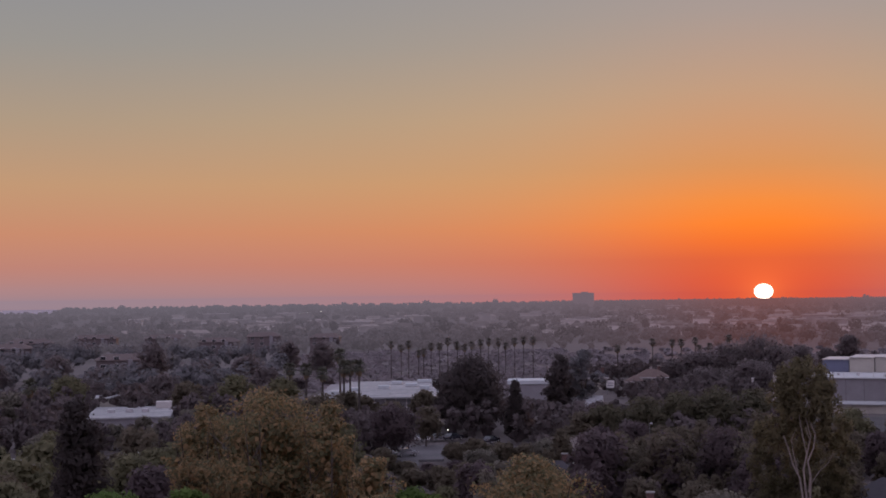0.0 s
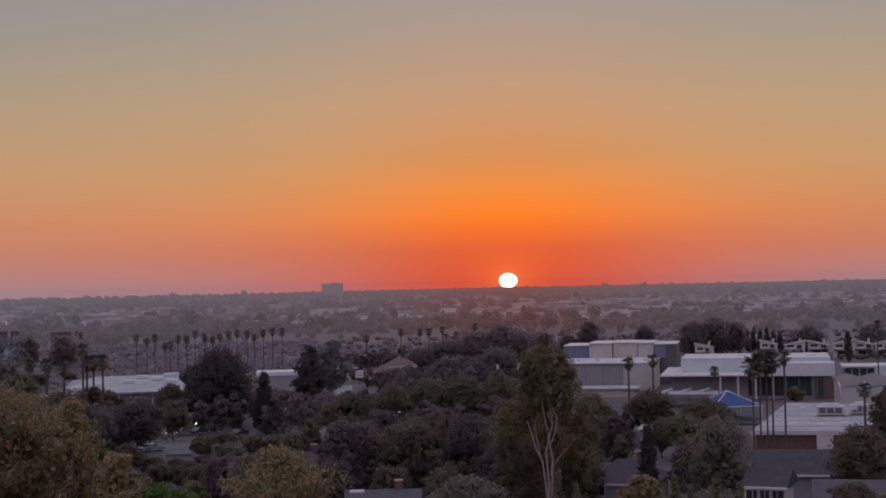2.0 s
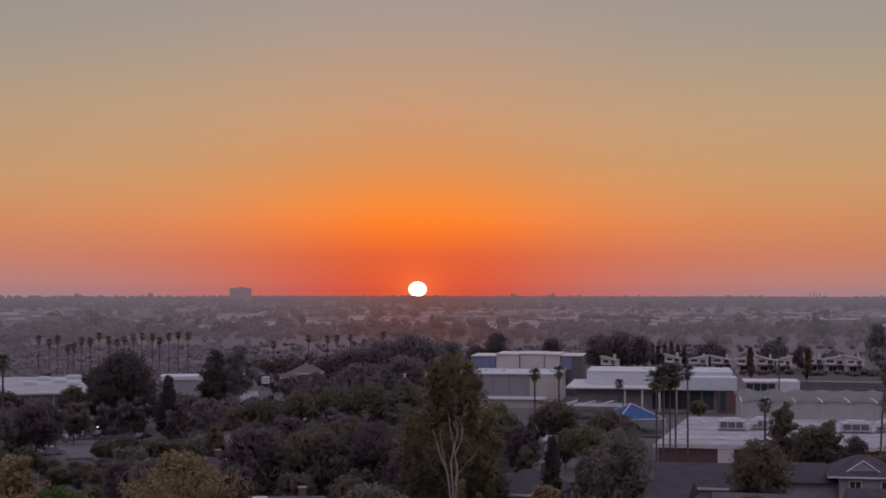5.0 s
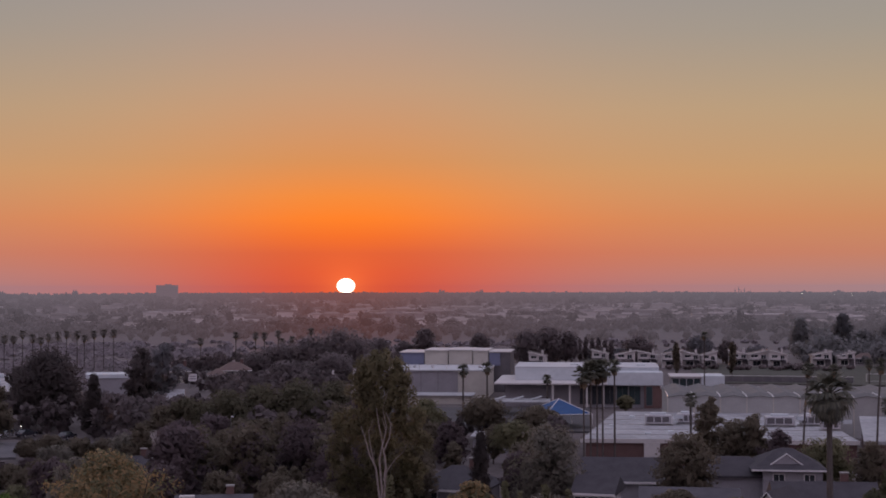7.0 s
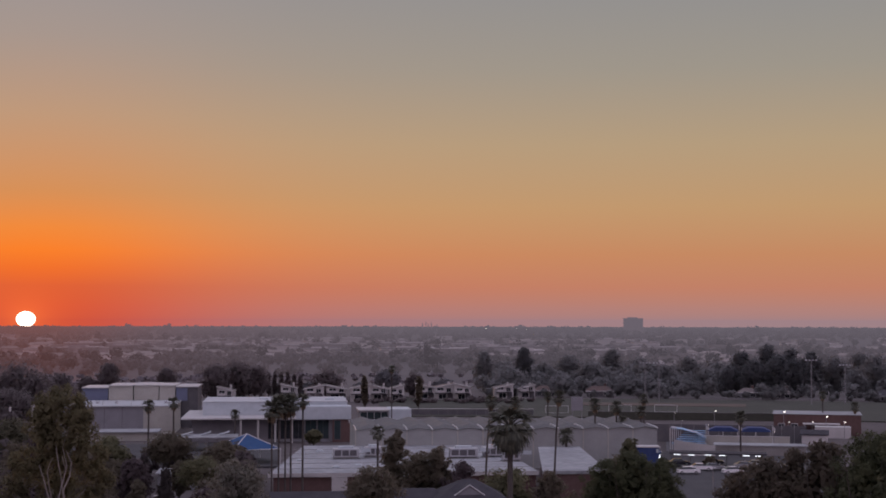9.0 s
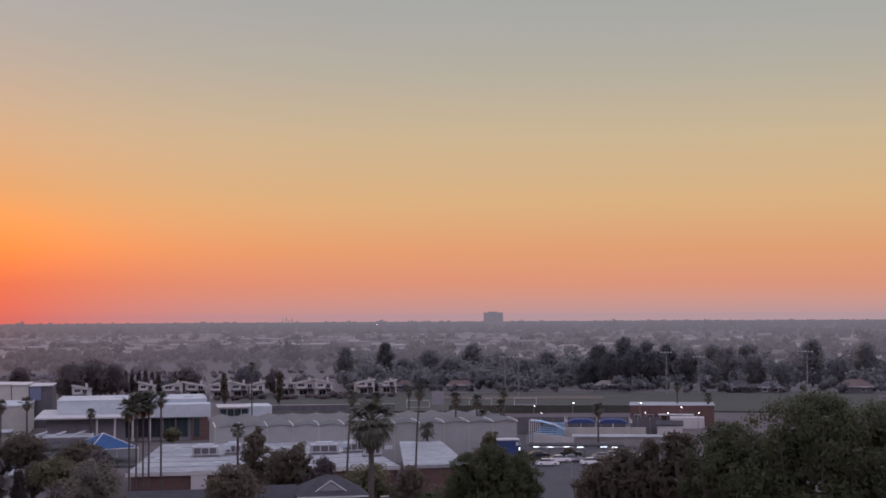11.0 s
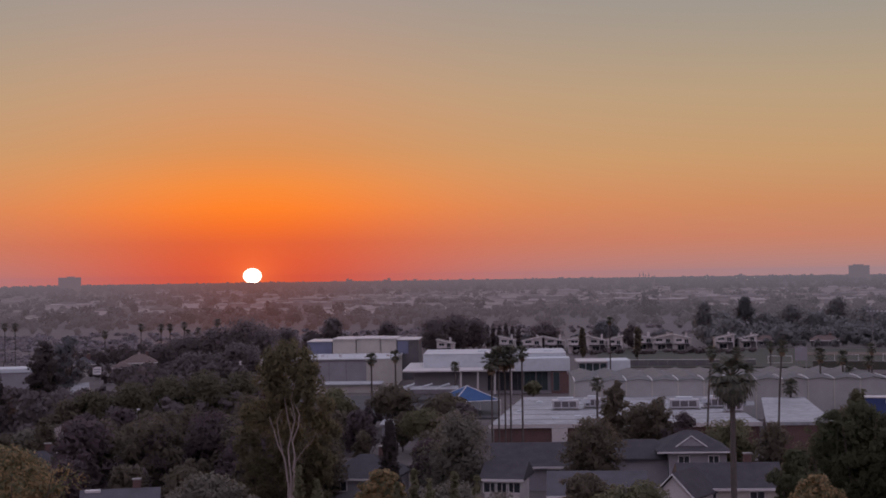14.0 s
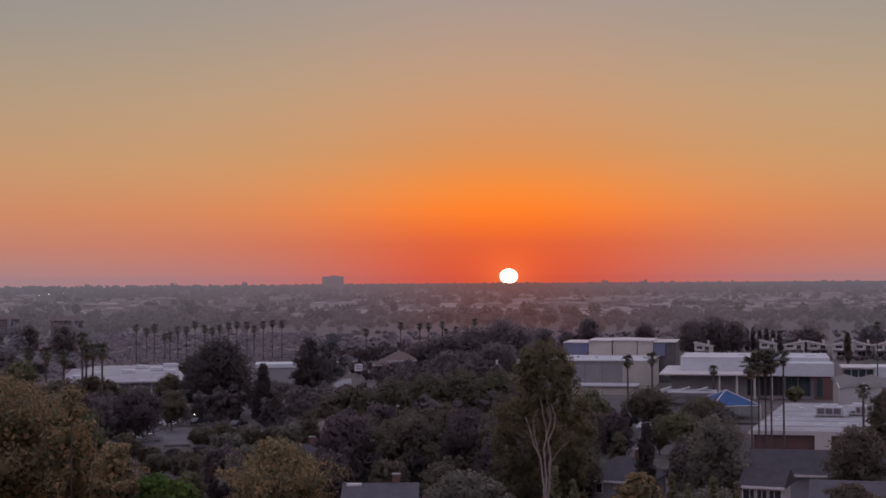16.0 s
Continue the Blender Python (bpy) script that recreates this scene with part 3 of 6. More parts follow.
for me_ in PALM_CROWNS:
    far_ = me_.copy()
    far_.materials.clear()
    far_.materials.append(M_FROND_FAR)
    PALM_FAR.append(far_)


def palm(az, d, el, size=1.9, radius=0.22, bend=0.0, label="tall slender fan palm with a dark crown", group="fan palms", base=None, skirt=True):
    """A fan palm whose crown's heart shows at the elevation el."""
    m = stand(az, d, az + PALM_RNG.uniform(-60, 60), base)
    h = height_at(el, d) - m.translation.z
    ob = thing("palm_tree", m, label, "palm tree", group)
    part("trunk", palm_trunk(h, radius, bend), M_PALM_BARK, ob)
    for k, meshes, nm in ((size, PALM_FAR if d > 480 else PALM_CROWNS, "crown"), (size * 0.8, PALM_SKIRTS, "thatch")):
        if nm == "thatch" and not skirt:
            continue
        c = part(nm, meshes[int(PALM_RNG.integers(len(meshes)))], None, ob)
        c.matrix_local = Matrix.Translation((bend * h, 0, h)) @ Matrix.Rotation(PALM_RNG.uniform(0, 6.28), 4, "Z") @ Matrix.Scale(k, 4)
    return ob


# ---- school campus ----


def campus(u, v, z=0.0):
    """A pose on the school's own grid: u to the side, v away."""
    c = radians(CAMPUS)
    return pose(u * math.cos(c) + v * math.sin(c), -u * math.sin(c) + v * math.cos(c), z, 0, 0, -CAMPUS)


def window(parent, x0, x1, z0, z1, y, glass=None, frame_mat=None, depth=0.12, bars=1, name="window"):
    """A framed window on a wall whose face lies at y and looks towards -y."""
    w = Shape()
    t = min(0.12, (x1 - x0) * 0.12)
    w.box(x0 - t, x1 + t, y - depth, y + 0.02, z1, z1 + t).box(x0 - t, x1 + t, y - depth, y + 0.02, z0 - t, z0)
    w.box(x0 - t, x0, y - depth, y + 0.02, z0, z1).box(x1, x1 + t, y - depth, y + 0.02, z0, z1)
    for i in range(1, bars + 1):
        xm = x0 + (x1 - x0) * i / (bars + 1)
        w.box(xm - t / 3, xm + t / 3, y - depth * 0.7, y - 0.02, z0, z1)
    ob = part(name, w, frame_mat or M_TRIM, parent)
    part("pane", Shape().box(x0, x1, y - 0.03, y + 0.01, z0, z1), glass or M_GLASS, ob)
    return ob


# theatre with a stepped fly tower
theatre = thing("school_theatre", campus(-39.5, 382), "boxy cream and grey stucco school theatre with a flat white roof", "school building")
part("front_wall", Shape().box(-19, 2.3, 0, 24, -0.5, 7.1), M_GREY, theatre, "grey stucco wall")
part("side_wall", Shape().box(2.3, 10.2, -0.3, 24, -0.5, 7.1), M_CREAM, theatre, "cream stucco wall")
part("roof", Shape().box(-19.2, 10.4, -0.5, 24, 7.1, 7.45, 0.1), M_MEMBRANE_NEW, theatre, "white flat roof edge")
for i, (x0, x1, top, mt) in enumerate(((-16.9, -9.6, 10.8, M_BLUEWALL), (-9.6, -2.8, 11.4, M_CREAM), (-2.8, 4.3, 11.5, M_CREAM), (4.3, 8.9, 11.4, M_CREAM))):
    part("tower_panel", Shape().box(x0, x1 - 0.25, 24.4 - 0.4 * (i % 2), 40, -0.5, top), mt if i else M_BLUEWALL, theatre)
    part("parapet", Shape().box(x0 - 0.1, x1 - 0.1, 23.9 - 0.4 * (i % 2), 40.1, top, top + 0.22), M_WHITE, theatre)
# Dark wall colour stands in for the shade on this end.
part("end_wall", Shape().box(8.9, 14.9, 24.2, 41, -0.5, 11.0), M_DARKWALL, theatre, "end wall, its shade put into a dark wall colour")
part("blue_panel", Shape().box(8.9, 12.0, 23.9, 24.2, 7.2, 10.8), M_BLUEWALL, theatre, "blue painted wall panel")
part("end_roof", Shape().box(8.7, 15.1, 23.7, 41.2, 11.0, 11.25), M_WHITE, theatre)
for x in (-16, -11, -6, 3, 7):
    part("roof_vent", Shape().box(x, x + 0.8, 8, 9, 7.45, 8.1, 0.08), M_METAL, theatre)
for x, h_ in ((-15.2, 0.9), (-12.8, 0.7), (-8.4, 1.1), (-4.6, 0.8), (-1.0, 1.0), (1.6, 0.7)):
    part("roof_pipe", Shape().tube([(x, 1.6, 7.4), (x, 1.6, 7.45 + h_)], [0.1, 0.1], 6), M_TRIM, theatre, "thin white vent pipe")
for k in range(4):
    part("wall_joint", Shape().box(-17 + 4.6 * k, -16.9 + 4.6 * k, -0.04, 0.0, -0.4, 7.0), M_DARKWALL, theatre)

# gymnasium
gym = thing("gymnasium", campus(-2, 357), "large white metal gymnasium over a glazed brick ground floor", "school building")
part("upper_hall", Shape().box(-18.8, 17.4, 6, 27, 6.0, 9.2), M_WHITE_METAL, gym, "plain white metal upper storey")
part("roof", Shape().box(-18.9, 17.5, 5.9, 27.1, 9.2, 9.45, 0.08), M_MEMBRANE_NEW, gym)
part("eave", Shape().box(-23.5, 4.5, -4.0, 26.9, 5.55, 5.98, 0.1), M_WHITE, gym, "projecting white eave slab")
part("front_hall", Shape().box(4.5, 18.1, -0.9, 6.0, 5.3, 8.5, 0.06), M_WHITE_METAL, gym, "white metal front box")
part("ground_floor", Shape().box(-21, 13.5, 1.0, 26, -0.5, 5.55), M_GREY, gym, "grey shaded ground floor")
part("brick_corner", Shape().box(13.5, 18.0, -0.5, 26, -0.5, 5.55), M_BRICK, gym, "red brick corner")
for k in range(6, 11):
    x0 = -20.6 + k * 3.05
    window(gym, x0, x0 + 2.6, 0.5, 4.9, 1.0, M_GREEN_GLASS if k > 8 else M_GLASS, M_DARKWALL, 0.15, 1)
window(gym, 14.0, 15.4, 0.4, 4.9, -0.5, M_GREEN_GLASS, M_DARKWALL, 0.12, 0)
for x in (-9.0, -4.8, -0.6, 3.4):
    part("column", Shape().tube([(x, -3.2, -0.5), (x, -3.2, 5.55)], [0.28, 0.28], 10), M_WHITE, gym, "round white column")
for x, y in ((-5, 15), (6, 20), (12, 12)):
    part("skylight", Shape().box(x, x + 2.4, y, y + 1.2, 9.45, 9.75, 0.1), M_WHITE_METAL, gym)

annex = thing("annex", campus(20, 392), "low flat-roofed annex, half glazed and half white", "school building")
part("wall", Shape().box(0, 8.0, 0.4, 12, -0.5, 5.0), M_GREY, annex)
part("white_block", Shape().box(8.0, 14.2, 0, 12, -0.5, 5.45), M_WHITE_METAL, annex, "plain white block")
part("roof", Shape().box(-0.4, 8.0, -0.4, 12.2, 5.0, 5.4, 0.08), M_WHITE, annex)
for k in range(4):
    window(annex, 0.3 + 1.9 * k, 2.0 + 1.9 * k, 2.2, 4.7, 0.4, M_GREEN_GLASS, M_METAL, 0.1, 0)

# classroom block with a flat roof
block = thing("classroom_block", campus(0, 238.6), "low brick classroom block with a stained white membrane roof", "school building")
part("wall", Shape().extrude([(-2.0, 0.4), (42, 0.4), (42, 52), (4.4, 52)], -0.5, 4.1, "z"), M_BRICK, block, "red brick wall")
part("roof", Shape().extrude([(-2.8, 0), (42.4, 0), (42.4, 53), (3.6, 53)], 4.1, 4.5, "z"), M_MEMBRANE, block, "stained white flat roof")
part("fascia", Shape().box(-2.9, 42.4, -0.12, 0.0, 3.95, 4.62), M_WHITE, block)
part("plain_wall", Shape().box(7.6, 10.2, -0.35, 0.4, -0.5, 3.9), M_WHITE, block, "white plaster wall")
for k in range(5):
    part("roof_seam", Shape().box(-2 + k * 0.8, 42.2, 8 + 9 * k, 8.12 + 9 * k, 4.5, 4.56), M_CONCRETE, block)
for x, y in ((2, 22), (8, 9), (12, 12), (20, 7), (30, 10), (6, 40), (35, 30)):
    part("roof_hatch", Shape().box(x, x + 1.2, y, y + 1.0, 4.5, 4.8, 0.1), M_WHITE_METAL, block)


def air_handler(u, v, length, label="grey rooftop air handling unit on a metal frame"):
    ob = thing("air_handler", campus(u, v, 4.5), label, "rooftop unit", "rooftop units")
    part("casing", Shape().box(0, length, 0, 2.2, 0.35, 1.9, 0.08), M_METAL, ob)
    part("base_frame", Shape().box(-0.2, length + 0.2, -0.2, 2.4, 0.0, 0.12), M_POLE, ob)
    for x in (0.2, length / 2, length - 0.3):
        part("leg", Shape().box(x, x + 0.14, 0.1, 0.24, 0.12, 0.36), M_POLE, ob)
    for k in range(3):
        x = 0.3 + k * (length - 0.6) / 3
        part("louvre", Shape().box(x, x + (length - 0.6) / 3 - 0.2, -0.03, 0.02, 0.6, 1.6), M_DARKWALL, ob)
    part("hood", Shape().extrude([(0, 0), (1.4, 0), (1.4, 0.25), (0, 0.7)], 0.4, 2.0, "x"), M_WHITE_METAL, ob).location = (length, 0.4, 1.2)
    part("duct", Shape().box(length * 0.2, length * 0.8, 0.5, 1.7, 1.9, 2.3, 0.1), M_WHITE_METAL, ob)
    return ob


air_handler(8.6, 263, 4.8)
air_handler(14.6, 266, 3.2)
air_handler(30.0, 262, 5.2)
air_handler(36.4, 264, 4.0)
air_handler(39.0, 256, 3.2)

white_block = thing("classroom_wing", campus(42.6, 238.2), "brick classroom wing with a pale stained flat roof", "school building")
part("wall", Shape().extrude([(0, -2.7), (10.6, -2.7), (15.0, 41.5), (7.4, 41.5)], -0.5, 4.4, "z"), M_BRICK, white_block, "red brick wall")
part("roof", Shape().extrude([(-0.2, -3), (10.9, -3), (15.4, 42), (7.1, 42)], 4.4, 4.95, "z"), M_MEMBRANE, white_block, "pale flat roof")

# folded-roof hall
hall = thing("folded_roof_hall", campus(14, 290), "long cream hall with a folded roof of shallow gables", "school building")
BAY = 5.2
for k in range(12):
    x = k * BAY
    part("wall_panel", Shape().extrude([(x, -0.5), (x + BAY - 0.12, -0.5), (x + BAY - 0.12, 7.7), (x + BAY / 2, 8.15), (x, 7.7)], 0.0, 0.35, "y"), M_BEIGE, hall)
    part("roof_fold", Shape().extrude([(x - 0.05, 7.72), (x + BAY / 2, 8.45), (x + BAY + 0.05, 7.72), (x + BAY + 0.05, 7.9), (x + BAY / 2, 8.65), (x - 0.05, 7.9)], 2.6, 26.0, "y"),
         M_ROOF_TAN, hall)
    part("roof_slope", Shape().add([(x, -0.35, 7.65), (x + BAY, -0.35, 7.65), (x + BAY, 2.6, 7.92), (x + BAY / 2, 2.6, 8.65), (x, 2.6, 7.92), (x + BAY / 2, -0.35, 8.1)],
                                   [(0, 5, 3, 4), (5, 1, 2, 3)]), M_ROOF_TAN, hall)
    part("pilaster", Shape().box(x - 0.12, x + 0.12, -0.14, 0.1, -0.5, 7.7), M_CREAM, hall)
for k in range(13):
    part("valley_flashing", Shape().tube([(k * BAY, -0.38, 7.74), (k * BAY, 2.6, 8.0), (k * BAY, 9.0, 8.02)], [0.13, 0.13, 0.13], 5), M_TRIM, hall, "pale metal flashing")
part("valley_gutter", Shape().box(-0.3, 12 * BAY + 0.3, 25.8, 26.1, 7.3, 8.0), M_METAL, hall)
part("back_wall", Shape().box(0, 12 * BAY, 0.35, 25.8, -0.5, 7.6), M_BEIGE, hall)

booth = thing("booth", stand(23.7, 286, 20), "small blue booth with a white end panel", "booth")
part("wall", Shape().box(-2.1, 2.1, 0, 3, -0.5, 4.9), M_NAVY, booth, "blue painted wall")
part("roof", Shape().box(-2.3, 2.3, -0.2, 3.2, 4.9, 5.15, 0.06), M_WHITE, booth)
# Plain white colour stands in for the panel's light; it gives off none.
part("lit_panel", Shape().box(1.55, 2.05, -0.06, 0.0, 3.9, 4.6), M_WHITE_METAL, booth, "white panel in place of a lit one")

# low link roofs in the courtyard
link = thing("walkway_roof", campus(-25, 330), "low grey covered walkway roof with tilted skylights", "walkway roof")
part("slab", Shape().box(0, 14, 0, 9, 3.0, 3.25, 0.08), M_MEMBRANE, link)
for k in range(3):
    part("skylight", Shape().extrude([(0, 0), (2.6, 0.7), (2.6, 0.85), (0, 0.12)], 0, 2.4, "y"), M_WHITE_METAL, link).location = (1 + 4.2 * k, 4.5, 3.25)
for x in (0.5, 7, 13):
    for y in (0.5, 8):
        part("post", Shape().box(x, x + 0.2, y, y + 0.2, -0.4, 3.0), M_POLE, link)
front_low = thing("low_classrooms", campus(-52, 362), "low classroom row with a pale flat roof", "school building")
part("wall", Shape().box(0, 20, 0.3, 9, -0.5, 1.9), M_CREAM, front_low)
part("roof", Shape().box(-0.5, 20.5, -0.5, 9.5, 1.9, 2.15, 0.08), M_MEMBRANE, front_low)
kiosk = thing("kiosk", campus(-22.5, 258), "small kiosk with a pale flat roof under the trees", "kiosk")
part("wall", Shape().box(0, 8, 0.3, 8, -0.5, 2.6), M_GREY, kiosk)
part("roof", Shape().box(-0.4, 8.4, -0.3, 8.5, 2.6, 2.85, 0.08), M_MEMBRANE, kiosk)

# Uprights stand in for a building's wall end and a smaller lamp-like shape.
for az, d, top, w in ((-0.42, 384, 8.2, 0.8), (-1.27, 388, 6.9, 0.5)):
    pillar = thing("white_upright", stand(az, d, 5), "tall white upright among dark trees, stand-in for a building's wall end", "pillar", "gate pillars")
    part("shaft", Shape().box(-w / 2, w / 2, 0, w, -0.4, top, 0.05), M_WHITE, pillar)
    part("cap", Shape().box(-w / 2 - 0.1, w / 2 + 0.1, -0.1, w + 0.1, top, top + 0.2, 0.04), M_TRIM, pillar)

# blue pyramid shade
shade = thing("shade_pavilion", campus(-8.2, 305) @ pose(0, 0, 0, 0, 0, 24), "blue canvas pyramid pavilion with white edges and posts", "pavilion")
apex = (0, 0, 5.9)
eaves = [(-5.3, -5.5, 3.0), (5.3, -5.5, 3.0), (5.3, 5.5, 3.0), (-5.3, 5.5, 3.0)]
for i in range(4):
    a, b = eaves[i], eaves[(i + 1) % 4]
    part("canopy_panel", Shape().add([a, b, apex, (a[0], a[1], a[2] - 0.06), (b[0], b[1], b[2] - 0.06), (0, 0, 5.8)], [(0, 1, 2), (4, 3, 5), (0, 3, 4, 1)]), M_BLUE, shade)
    part("hip_trim", Shape().tube([a, apex], [0.11, 0.11], 6), M_TRIM, shade)
    part("eave_trim", Shape().tube([a, b], [0.1, 0.1], 6), M_TRIM, shade)
    part("post", Shape().tube([(a[0], a[1], -0.4), a], [0.13, 0.13], 8), M_TRIM, shade)

# ---- pool, car park and stand ----


def at_far(az, d, yaw=26.0, z=None):
    return stand(az, d, yaw, z)


for az in (26.6, 27.85):
    c = thing("shade_canopy", at_far(az, 350), "long navy canvas shade canopy on steel posts", "canopy", "shade canopies")
    part("canvas", Shape().extrude([(-3.6, 3.7), (-1.8, 4.5), (1.8, 4.5), (3.6, 3.7), (3.6, 3.55), (-3.6, 3.55)], -2.0, 3.0, "y"), M_NAVY, c)
    for x in (-3.4, 0, 3.4):
        part("post", Shape().tube([(x, -1.9, -0.3), (x, -1.9, 3.6)], [0.09, 0.09], 8), M_TRIM, c)
pool_wall = thing("pool_wall", at_far(27.4, 342), "long cream block wall round the pool", "wall")
part("wall", Shape().box(-10.5, 10.5, 0, 0.3, -0.4, 2.9), M_CREAM, pool_wall)
part("coping", Shape().box(-10.6, 10.6, -0.05, 0.35, 2.9, 3.05), M_WHITE, pool_wall)
fence = thing("dark_fence", at_far(26.3, 352), "dark windscreen fence beside the field", "fence")
for k in range(14):
    part("panel", Shape().box(-20 + 3 * k, -17.1 + 3 * k, 6, 6.08, 0, 4.4), M_DARKWALL, fence)
    part("post", Shape().tube([(-20 + 3 * k, 6.05, -0.4), (-20 + 3 * k, 6.05, 3.4)], [0.06, 0.06], 6), M_POLE, fence)
grand = thing("bleachers", at_far(25.35, 338), "pale blue metal bleachers with white posts", "bleachers")
for k in range(7):
    part("tier", Shape().box(-4.2 + 0.5 * k, 3.4, -2.6 + 0.8 * k, -1.95 + 0.8 * k, 1.6 + 0.42 * k, 1.75 + 0.42 * k), M_BLUE_PALE, grand)
for k in range(6):
    part("post", Shape().tube([(-4.6 + 0.45 * k, -2.8 + 0.9 * k, -0.3), (-4.6 + 0.45 * k, -2.8 + 0.9 * k, 5.2)], [0.09, 0.09], 6), M_TRIM, grand)
part("roof_sheet", Shape().extrude([(-4.5, 5.0), (-2.0, 4.75), (1.2, 3.9), (3.6, 2.7), (3.6, 2.58), (1.2, 3.78), (-2.0, 4.63), (-4.5, 4.88)], 0.0, 4.6, "y"), M_BLUE_PALE, grand, "curved pale blue roof sheet")
for k in range(5):
    part("roof_rib", Shape().tube([(-4.4, 0.2 + 1.0 * k, 5.06), (1.2, 0.2 + 1.0 * k, 3.98), (3.6, 0.2 + 1.0 * k, 2.78)], [0.07] * 3, 5), M_TRIM, grand)
curved = thing("curved_wall", at_far(25.5, 322), "curved white plaster screen wall", "wall")
for k in range(9):
    a = -4.5 + k
    part("wall_panel", Shape().box(a, a + 0.98, 0.04 * (k - 4) ** 2, 0.04 * (k - 4) ** 2 + 0.25, -0.3, 3.4 - 0.13 * k), M_WHITE, curved)
deck_roof = thing("pool_building", at_far(28.0, 326), "long low pool building with a pale roof", "building")
part("wall", Shape().box(-9.5, 10, 0.3, 6, -0.3, 2.1), M_CONCRETE, deck_roof)
part("roof", Shape().box(-10, 10.4, 0, 6.4, 2.1, 2.3, 0.06), M_MEMBRANE, deck_roof)
carport = thing("carport", at_far(26.4, 300), "dark carport roof on posts with lit tube lamps", "carport")
part("roof", Shape().box(-9.8, 9.8, -2.5, 3.0, 2.7, 2.95, 0.05), M_SHINGLE, carport)
for k in range(6):
    part("post", Shape().box(-9.4 + 3.7 * k, -9.25 + 3.7 * k, 2.4, 2.55, -0.3, 2.7), M_POLE, carport)
for k, x in enumerate((-8.9, -6.0, -2.6, 0.2, 5.0, 7.4)):
    part("tube_lamp", Shape().box(x, x + 1.3, -2.56, -2.42, 2.5 - 0.05 * (k % 2), 2.64 - 0.05 * (k % 2)), M_LAMP_COOL, carport, "lit white tube lamp")


def car(m, paint, label, group="parked cars"):
    ob = thing("car", m, label, "car", group)
    prof = [(-2.2, 0.35), (-2.25, 0.7), (-2.1, 0.92), (-1.2, 1.0), (0.9, 1.0), (2.0, 0.9), (2.25, 0.7), (2.25, 0.35)]
    part("body", Shape().extrude(prof, -0.88, 0.88, "y"), paint, ob)
    cab = Shape()
    cab.add([(-1.7, -0.82, 0.98), (1.1, -0.82, 0.98), (1.1, 0.82, 0.98), (-1.7, 0.82, 0.98), (-1.1, -0.66, 1.45), (0.4, -0.66, 1.45), (0.4, 0.66, 1.45), (-1.1, 0.66, 1.45)],
            [(0, 1, 5, 4), (1, 2, 6, 5), (2, 3, 7, 6), (3, 0, 4, 7), (4, 5, 6, 7)])
    part("cabin_glass", cab, M_GLASS, ob)
    part("roof", Shape().box(-1.12, 0.42, -0.67, 0.67, 1.44, 1.5, 0.03), paint, ob)
    for x in (-1.4, 1.4):
        for y in (-0.86, 0.86):
            w = part("wheel", Shape().tube([(x, y - 0.1, 0.33), (x, y + 0.1, 0.33)], [0.33, 0.33], 14), M_RUBBER, ob)
            part("rim", Shape().tube([(x, y - 0.115, 0.33), (x, y + 0.115, 0.33)], [0.2, 0.2], 10), M_METAL, w)
    for y in (-0.62, 0.62):
        part("headlight", Shape().box(2.2, 2.27, y - 0.2, y + 0.2, 0.68, 0.82), M_TRIM, ob)
        part("tail_light", Shape().box(-2.27, -2.2, y - 0.2, y + 0.2, 0.7, 0.84), M_BRICK, ob)
    return ob


P_WHITE = material("white_car_paint", (0.68, 0.68, 0.69), (0.76, 0.76, 0.76), 2.0, 4.0, 0.2, spec=0.6)
P_SILVER = material("silver_car_paint", (0.34, 0.35, 0.37), (0.42, 0.43, 0.45), 2.0, 4.0, 0.25, 0, 0.5, spec=0.6)
P_DARK = material("dark_car_paint", (0.02, 0.022, 0.03), (0.035, 0.036, 0.045), 2.0, 4.0, 0.2, spec=0.6)
for az, d, yaw, paint, colour in ((25.25, 284, 15, P_WHITE, "white"), (25.75, 291, 22, P_WHITE, "white"), (26.25, 292, 10, P_SILVER, "silver"), (27.0, 286, 12, P_WHITE, "white"),
                                  (27.45, 297, 20, P_SILVER, "silver"), (27.9, 300, 20, P_WHITE, "white"), (24.9, 300, 18, P_DARK, "dark"), (26.2, 303, 26, P_DARK, "dark"),
                                  (28.6, 298, 24, P_WHITE, "white"), (26.75, 250, 60, P_SILVER, "silver")):
    car(stand(az, d, yaw) @ pose(0, 0, 0.06), paint, colour + " saloon car parked on the asphalt")

for az, d, yaw, paint, colour in ((-14.3, 296, -60, P_WHITE, "white"), (-13.7, 298, -55, P_SILVER, "silver"), (-13.1, 297, -60, P_DARK, "dark"), (-11.6, 290, -70, P_DARK, "dark"), (-15.0, 268, -40, P_SILVER, "silver")):
    car(stand(az, d, yaw) @ pose(0, 0, 0.06), paint, colour + " car parked along the valley street", "street cars")

gate = thing("entrance_kiosk", at_far(23.75, 292, 20), "small blue entrance kiosk with a lit sign panel", "kiosk")
part("wall", Shape().box(-1.8, 1.8, 0.2, 3.0, -0.3, 2.6), M_NAVY, gate)
part("roof", Shape().extrude([(-2.3, 2.6), (2.3, 3.2), (2.3, 3.6), (-2.3, 3.1)], -0.4, 3.4, "y"), M_BLUE, gate, "sloping blue roof")
part("roof_edge", Shape().tube([(-2.3, -0.45, 3.12), (2.3, -0.45, 3.62)], [0.07, 0.07], 5), M_TRIM, gate)
part("sign_panel", Shape().box(1.2, 2.1, -0.5, -0.42, 2.2, 3.0), M_LAMP_COOL, gate, "small lit white sign panel")
